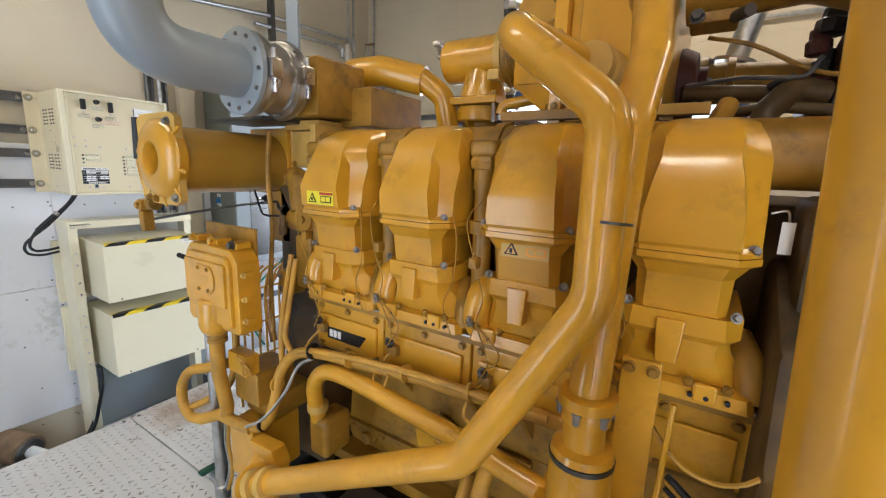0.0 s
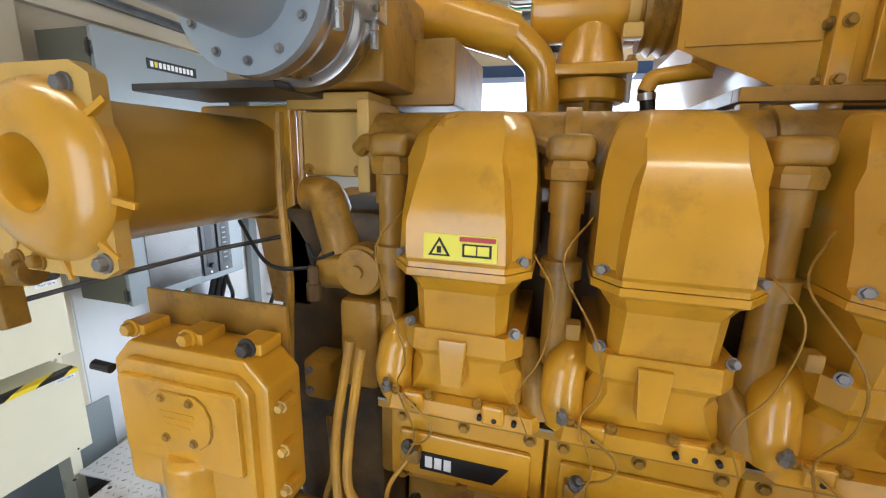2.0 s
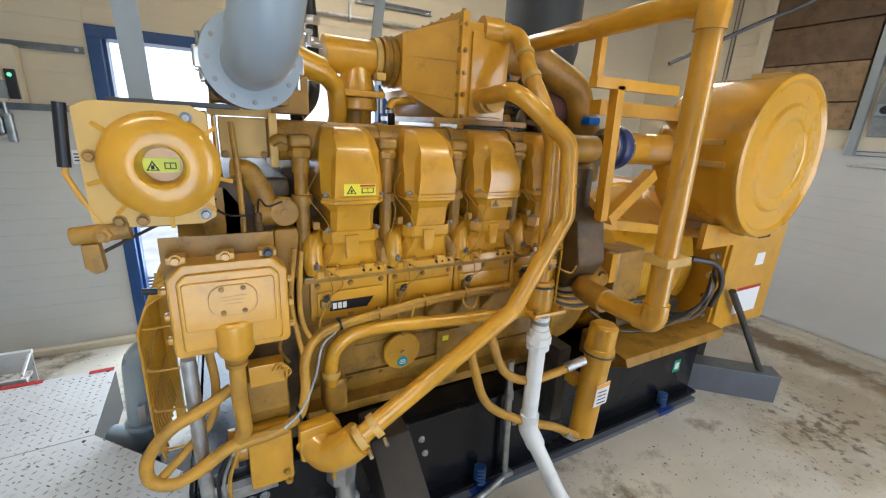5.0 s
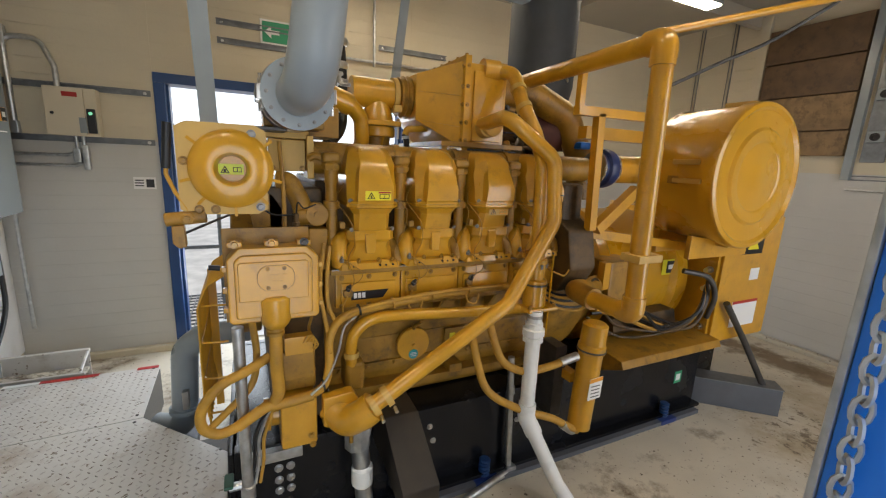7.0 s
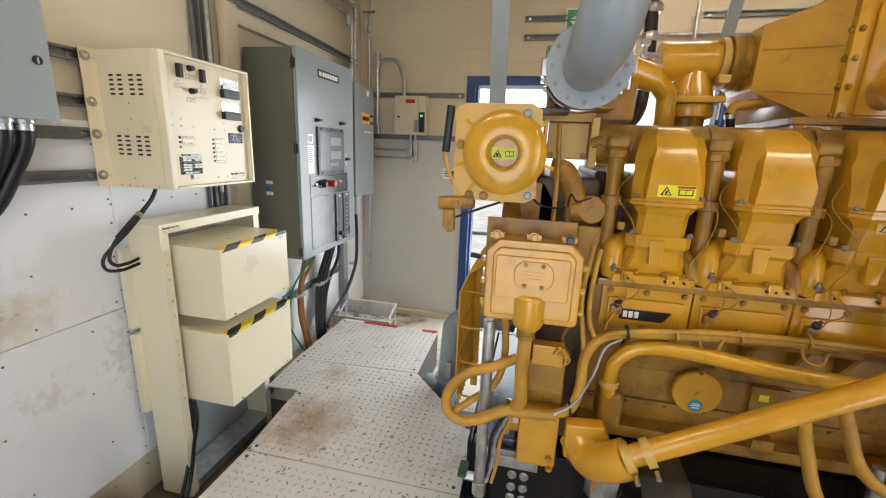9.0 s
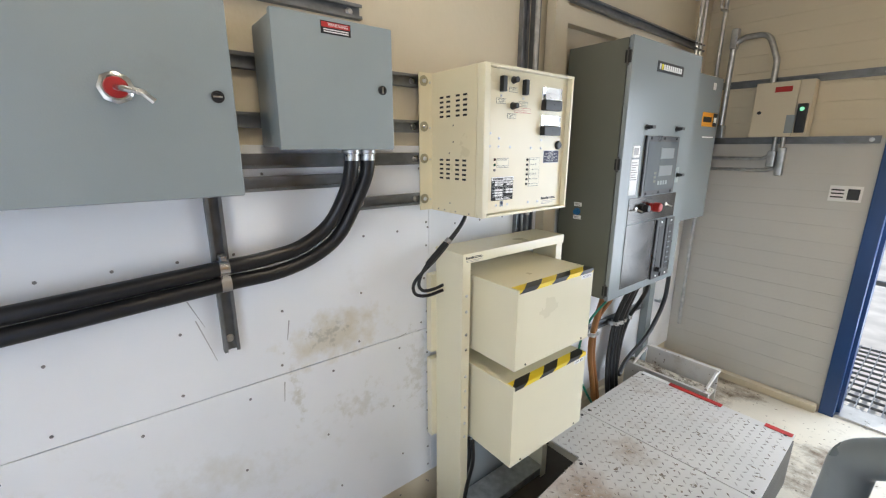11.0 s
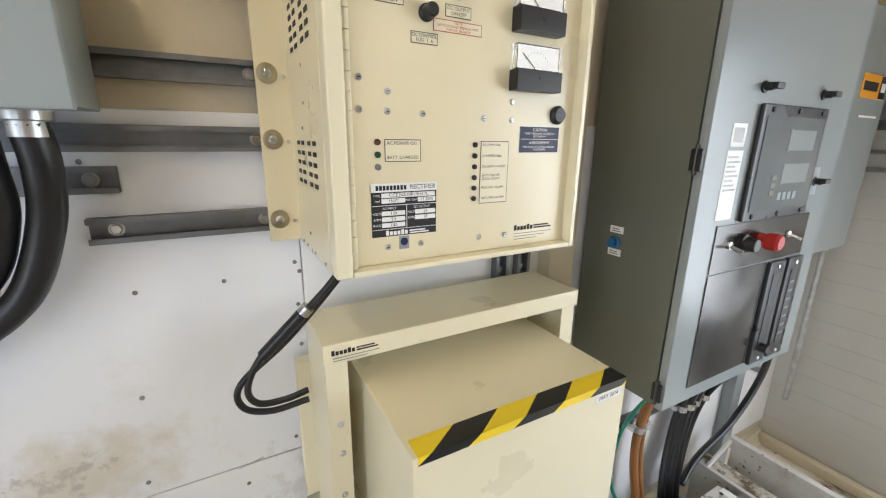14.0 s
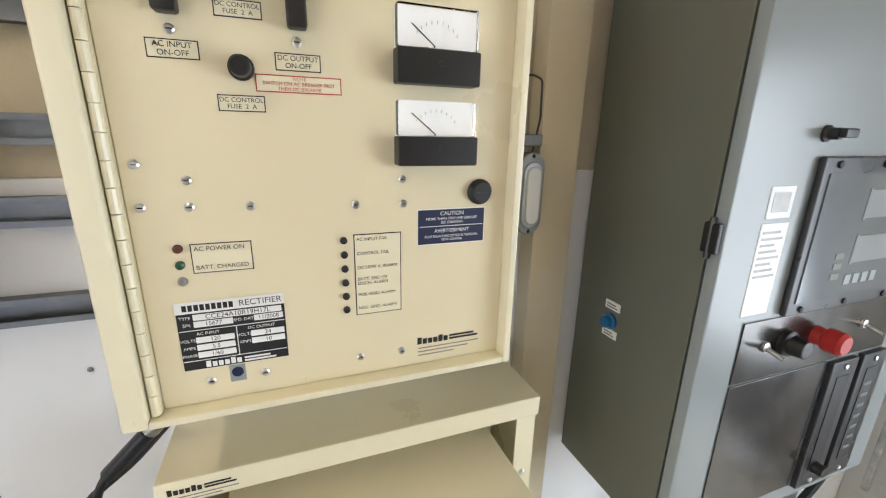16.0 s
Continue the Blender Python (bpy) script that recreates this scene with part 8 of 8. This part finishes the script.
part("pipe", tube([(-2.403, 1.60, 1.03), (-2.40, 1.60, 0.37)], 0.019, 0.05, 14), GALV, gp)
part("coupling", lathe((-2.40, 1.60, 0.37), (0, 0, 1), [(0, 0.019), (0, 0.025), (0.05, 0.025), (0.055, 0.019)], 14), GALV, gp)
part("foot_pipe", tube([(-2.40, 1.60, 0.38), (-2.40, 1.60, 0.0)], 0.016, 0.05, 12), DARK_STEEL, gp)
part("valve", cyl((-2.46, 1.60, 0.43), (-2.42, 1.60, 0.43), 0.016, 10), GALV, gp)
part("valve_handle", box(-2.475, -2.445, 1.555, 1.63, 0.455, 0.468, 0.005), mat("green_valve_handle", (0.01, 0.07, 0.04), 0.4, bump=0.1), gp)
for k, dx in enumerate((0.0, 0.014, 0.03)):
    part("cable", tube([(-2.39 + dx, 1.60, 0.42), (-2.375 + dx, 1.61, 0.50), (-2.37 + dx, 1.60, 0.60), (-2.345 + dx, 1.59, 0.68), (-2.31, 1.585, 0.725)], 0.006, smooth=True, seg=8), GALV if k == 1 else (HOSE_YELLOW if k == 2 else RUBBER), gp)
g3 = top(part("galvanised_pipe", tube([(-1.20, 1.715, 0.66), (-1.175, 1.70, 0.04)], 0.017, 0.05, 12), GALV, at=(-1.19, 1.7, 0.0)), "slim galvanised upright pipe before the skid", "pipe")
part("coupling", cyl((-1.192, 1.711, 0.50), (-1.190, 1.709, 0.46), 0.021, 12), GALV, g3)
part("foot", box(-1.20, -1.14, 1.67, 1.73, 0.0, 0.05, 0.008), GALV, g3)
part("floor_pipe", tube([(-1.175, 1.69, 0.02), (-1.5, 1.60, 0.02)], 0.018, 0.03, 12), GALV, g3)
gf = thing("grey_floor_pipe", (-2.7, 2.5, 0.0), "thick grey elbow pipe rising from the floor", "pipe")
part("elbow_pipe", tube([(-2.86, 2.62, 0.12), (-2.72, 2.55, 0.12), (-2.70, 2.50, 0.30), (-2.68, 2.48, 0.60), (-2.58, 2.45, 0.68), (-2.35, 2.40, 0.70)], 0.062, 0.10, 24), GREY_EXHAUST, gf)
part("flange", lathe((-2.70, 2.50, 0.25), (0, 0, 1), [(0, 0.063), (0, 0.078), (0.02, 0.078), (0.02, 0.063)], 24), GREY_EXHAUST, gf)
part("handle", box(-2.70, -2.67, 2.40, 2.44, 0.30, 0.40, 0.006), STEEL, gf)
part("foot", box(-2.80, -2.66, 2.46, 2.66, 0.0, 0.07, 0.004), GREY_BEAM, gf)
top(part("grey_channel", prism([(-2.80, 1.98), (-2.35, 1.60), (-2.30, 1.66), (-2.76, 2.06)], "z", 0.0, 0.05, 0.003), GREY_BEAM), "grey steel channel lying beside the floor plates", "channel")

# ---------- air cleaner on its stand ----------
DC = Vector((0.04, 1.42, 1.59))
acl = thing("air_cleaner", (DC.x, 1.8, 1.2), "large glossy yellow air cleaner drum", "air cleaner")
part("drum", lathe((DC.x, 1.46, DC.z), (0, 1, 0), [(0, 0.355), (0.0, 0.362), (0.36, 0.362), (0.385, 0.34), (0.39, 0.16)], 56), YELLOW_BRIGHT, acl)
lid = lathe((DC.x, 1.46, DC.z), (0, -1, 0), [(-0.03, 0.364), (-0.03, 0.374), (0.03, 0.378), (0.045, 0.37), (0.05, 0.35), (0.036, 0.335), (0.040, 0.25), (0.052, 0.235), (0.052, 0.19), (0.042, 0.175), (0.044, 0.10), (0.052, 0.06), (0.052, 0.001)], 56)
part("lid", lid, YELLOW_BRIGHT, acl)
for a in (95, 185, 265, 5):
    ca, sa = math.cos(radians(a)), math.sin(radians(a))
    part("latch", box(DC.x + 0.368 * ca - 0.02, DC.x + 0.368 * ca + 0.02, 1.47, 1.62, DC.z + 0.37 * sa - 0.012, DC.z + 0.37 * sa + 0.012, 0.004), YELLOW_PALE, acl)
part("seam_strap", box(DC.x - 0.372, DC.x - 0.355, 1.50, 1.64, DC.z + 0.05, DC.z + 0.075, 0.003), YELLOW_PALE, acl)
part("warning_plate", box(DC.x - 0.3655, DC.x - 0.362, 1.60, 1.66, DC.z - 0.05, DC.z - 0.01), YELLOW_DUST_SHADE, acl)
part("outlet", tube([(DC.x - 0.30, 1.76, 1.60), (-0.42, 1.84, 1.60), (-0.56, 1.85, 1.60)], 0.075, 0.05, 26), YELLOW, acl)
hb = part("hump_hose", lathe((-0.55, 1.85, 1.60), (-1, 0, 0), [(0, 0.078), (0.0, 0.085), (0.02, 0.085), (0.03, 0.10), (0.055, 0.105), (0.08, 0.10), (0.09, 0.085), (0.12, 0.085), (0.12, 0.078)], 28), BLUE_HOSE, acl, "dark blue hump hose")
for h in (0.01, 0.115):
    part("hose_clip", lathe((-0.55 - h, 1.85, 1.60), (-1, 0, 0), [(-0.006, 0.086), (-0.006, 0.089), (0.006, 0.089), (0.006, 0.086)], 28), CHROME, hb)
part("saddle", prism([(-0.22, 1.14), (0.30, 1.14), (0.30, 1.27), (0.04, 1.235), (-0.22, 1.27)], "y", 1.54, 1.57, 0.004), YELLOW, acl)
part("saddle", prism([(-0.22, 1.14), (0.30, 1.14), (0.30, 1.27), (0.04, 1.235), (-0.22, 1.27)], "y", 1.74, 1.77, 0.004), YELLOW, acl)
st = thing("cleaner_stand", (-0.6, 1.7, 0.45), "yellow welded tube stand carrying the air cleaner", "stand")


def bar(p, q, w=0.045, name="bar"):
    p, q = Vector(p), Vector(q)
    d = (q - p).normalized()
    u, v = frame_of(d)
    h = w / 2
    rings = [[e + u * a + v * b for a, b in ((-h, -h), (h, -h), (h, h), (-h, h))] for e in (p, q)]
    return part(name, soft(loft(rings), 0.004), YELLOW, st)


bar((-0.835, 1.66, 1.30), (-0.86, 1.66, 1.845), 0.04, "post")
bar((-0.985, 1.66, 1.845), (-0.985, 1.66, 2.01), 0.03, "post")
bar((-1.0, 1.66, 1.85), (-0.50, 1.66, 1.855), 0.04)
bar((-0.84, 1.78, 1.77), (-0.30, 1.78, 1.77), 0.06)
bar((-0.80, 1.66, 1.30), (-0.55, 1.66, 1.50), 0.05)
bar((-0.84, 1.72, 1.28), (0.34, 1.66, 1.13))
bar((-0.60, 1.75, 0.95), (-0.60, 1.75, 1.10), name="post")

# ---------- alternator and its terminal box ----------
alt = thing("alternator", (0.3, EY, 0.45), "yellow alternator with slotted covers", "alternator")
part("frame", lathe((-0.50, EY, 0.90), (1, 0, 0), [(0, 0.42), (0.06, 0.46), (0.10, 0.43), (0.60, 0.43), (0.64, 0.46), (0.74, 0.46), (0.78, 0.36)], 48), YELLOW_BRIGHT, alt)
part("lower_cover", prism([(1.84, 0.60), (1.76, 0.66), (1.78, 0.74), (1.92, 0.74), (1.92, 0.60)], "x", -0.45, 0.10, 0.006), GRIMY_SHADE, alt)
part("apron", prism([(1.72, 0.46), (1.58, 0.53), (1.60, 0.57), (1.90, 0.60), (1.90, 0.46)], "x", -0.55, 0.32, 0.004), YELLOW_DUST_SHADE, alt)
part("adapter", box(-0.56, -0.34, 1.74, 1.92, 0.80, 1.10, 0.02), YELLOW_DUST_SHADE, alt)
part("foot", box(-0.35, 0.35, 2.0, 2.56, 0.452, 0.56, 0.006), BLACK_STEEL, alt)
part("maker_sticker", box(0.02, 0.16, 1.852, 1.8535, 0.95, 1.05), LABEL_YELLOW, alt)
part("black_square", box(0.06, 0.14, 1.8505, 1.8515, 0.96, 1.04), INK, alt)
part("white_mark", box(0.075, 0.125, 1.8495, 1.8503, 0.985, 1.015), WHITE, alt)
part("cooler_tube", tube([(-0.965, 1.46, 1.02), (-0.95, 1.60, 1.02), (-0.75, 1.72, 0.98), (-0.5, 1.85, 0.95)], 0.05, 0.08, 18), YELLOW_DUST_SHADE, alt)
for k in range(9):
    part("lead", tube([(-0.66 + 0.035 * k, 1.78, 0.78 + 0.015 * (k % 4)), (-0.48 + 0.03 * ((k * 5) % 9), 1.70 + 0.01 * k, 0.67 + 0.035 * ((k * 4) % 5)), (-0.2 + 0.03 * k, 1.66 + 0.012 * (k % 4), 0.66 + 0.02 * (k % 2)), (0.05 + 0.02 * k, 1.66, 0.70 + 0.012 * k), (0.24, 1.69, 0.78 + 0.025 * k)], 0.008 + 0.002 * (k % 3), smooth=True, seg=8), (GRIMY_SHADE, RUBBER, HOSE_YELLOW, RUBBER)[k % 4], alt)
part("armoured_lead", tube([(0.0, 1.70, 1.02), (0.16, 1.64, 0.98), (0.24, 1.63, 0.85), (0.26, 1.67, 0.70)], 0.016, smooth=True), DARK_STEEL, alt)
tb = thing("terminal_box", (0.95, 1.9, 0.45), "ochre sheet steel terminal box with warning labels", "terminal box")
part("body", box(0.30, 0.94, 1.68, 2.6, 0.50, 1.36, 0.006), YELLOW, tb)
part("door", box(0.32, 0.92, 1.66, 1.679, 0.52, 1.34, 0.004), YELLOW, tb)
dl = part("danger_label", box(0.50, 0.72, 1.6585, 1.6597, 1.10, 1.27), INK, tb)
part("triangle", prism([(0.55, 1.13), (0.67, 1.13), (0.61, 1.23)], "y", 1.6575, 1.6584), LABEL_YELLOW, dl)
part("white_label", box(0.50, 0.78, 1.6585, 1.6597, 0.60, 0.78), WHITE, tb)
part("white_label", box(0.63, 0.73, 1.6585, 1.6597, 0.92, 1.0), WHITE, tb)
part("red_band", box(0.50, 0.78, 1.6575, 1.6584, 0.762, 0.782), RED, tb)
for z in (0.62, 0.75, 0.88, 1.0):
    part("gland", lathe((0.30, 1.72, z), (-1, 0, 0), [(0, 0.022), (0.02, 0.022), (0.022, 0.016), (0.05, 0.016)], 10), CHROME, tb)
part("stand", box(0.41, 0.93, 1.95, 2.58, 0.0, 0.50), BLACK_STEEL, tb)
cbm = thing("cable_duct", (0.7, 1.6, 0.0), "grey steel floor duct with a sloping brace", "duct")
part("duct", prism([(0.42, 1.80), (0.52, 1.90), (0.93, 1.52), (0.84, 1.42)], "z", 0.0, 0.19, 0.004), GREY_BEAM, cbm)
part("duct_lid", prism([(0.415, 1.80), (0.52, 1.905), (0.935, 1.52), (0.84, 1.415)], "z", 0.191, 0.197), STRUT, cbm)
part("brace", tube([(0.80, 1.53, 0.19), (0.62, 1.60, 0.50), (0.36, 1.62, 0.80)], 0.02, 0.05, 14), DARK_STEEL, cbm)
top(part("overhead_cable", tube([(-0.45, 1.75, 1.98), (-0.15, 1.6, 2.15), (0.1, 1.45, 2.3), (0.35, 1.2, 2.6), (0.5, 1.0, CZ - 0.01)], 0.009, smooth=True, seg=8), RUBBER, at=(-0.45, 1.75, 1.98)), "thin black cable hanging from the ceiling", "cable")
top(part("blue_cloth", box(-0.68, -0.60, 1.95, 2.02, 1.70, 1.74, 0.012), BLUE_LEAF), "small blue cloth lying behind the air duct", "cloth")
top(part("floor_marker", box(1.05, 1.15, 0.62, 0.66, 0.0, 0.05, 0.006), GREY_DOOR), "small pale bracket lying on the floor", "bracket")

# ---------- wall boards ----------
def boards(parent, axis, face, spans, z0, z1, material, depth=0.0115, pitch=0.1):
    """Horizontal boards with open joints in front of a wall face."""
    for a, b in spans:
        me = None
        z = z0
        while z < z1 - 0.02:
            h = min(pitch, z1 - z) - 0.0009
            if me is None or h < pitch - 0.01:
                bm = box(a, b, face, face + depth, 0, h) if axis == "y" else box(face - depth, face, a, b, 0, h)
                ob = part("board", bm, material, parent, at=(0, 0, 0))
                ob.location = Vector((0, 0, z)) - ORIGIN[parent.name]
                if me is None:
                    me = ob.data
            else:
                ob = new("board", me)
                ob.parent = parent
                ob.location = Vector((0, 0, z))
            z += pitch


boards(wall_north, "y", NY, [(WX, DL - 0.071)], 0.05, 1.65, WHITE_BLOCK)
boards(wall_north, "y", NY, [(WX, DL - 0.071)], 1.65, CZ, CREAM_WALL)
boards(wall_north, "y", NY, [(DR + 0.071, EX)], 0.05, 1.65, WHITE_BLOCK)
boards(wall_north, "y", NY, [(DR + 0.071, EX)], 1.65, CZ, CREAM_WALL)
boards(wall_north, "y", NY, [(DL - 0.07, DR + 0.07)], DT + 0.072, CZ, CREAM_WALL)
boards(wall_east, "x", EX, [(SY, NY - 0.001)], 0.05, 1.65, WHITE_BLOCK, pitch=0.1)
boards(wall_east, "x", EX, [(SY, NY - 0.001)], 1.65, CZ, CREAM_WALL, pitch=0.1)
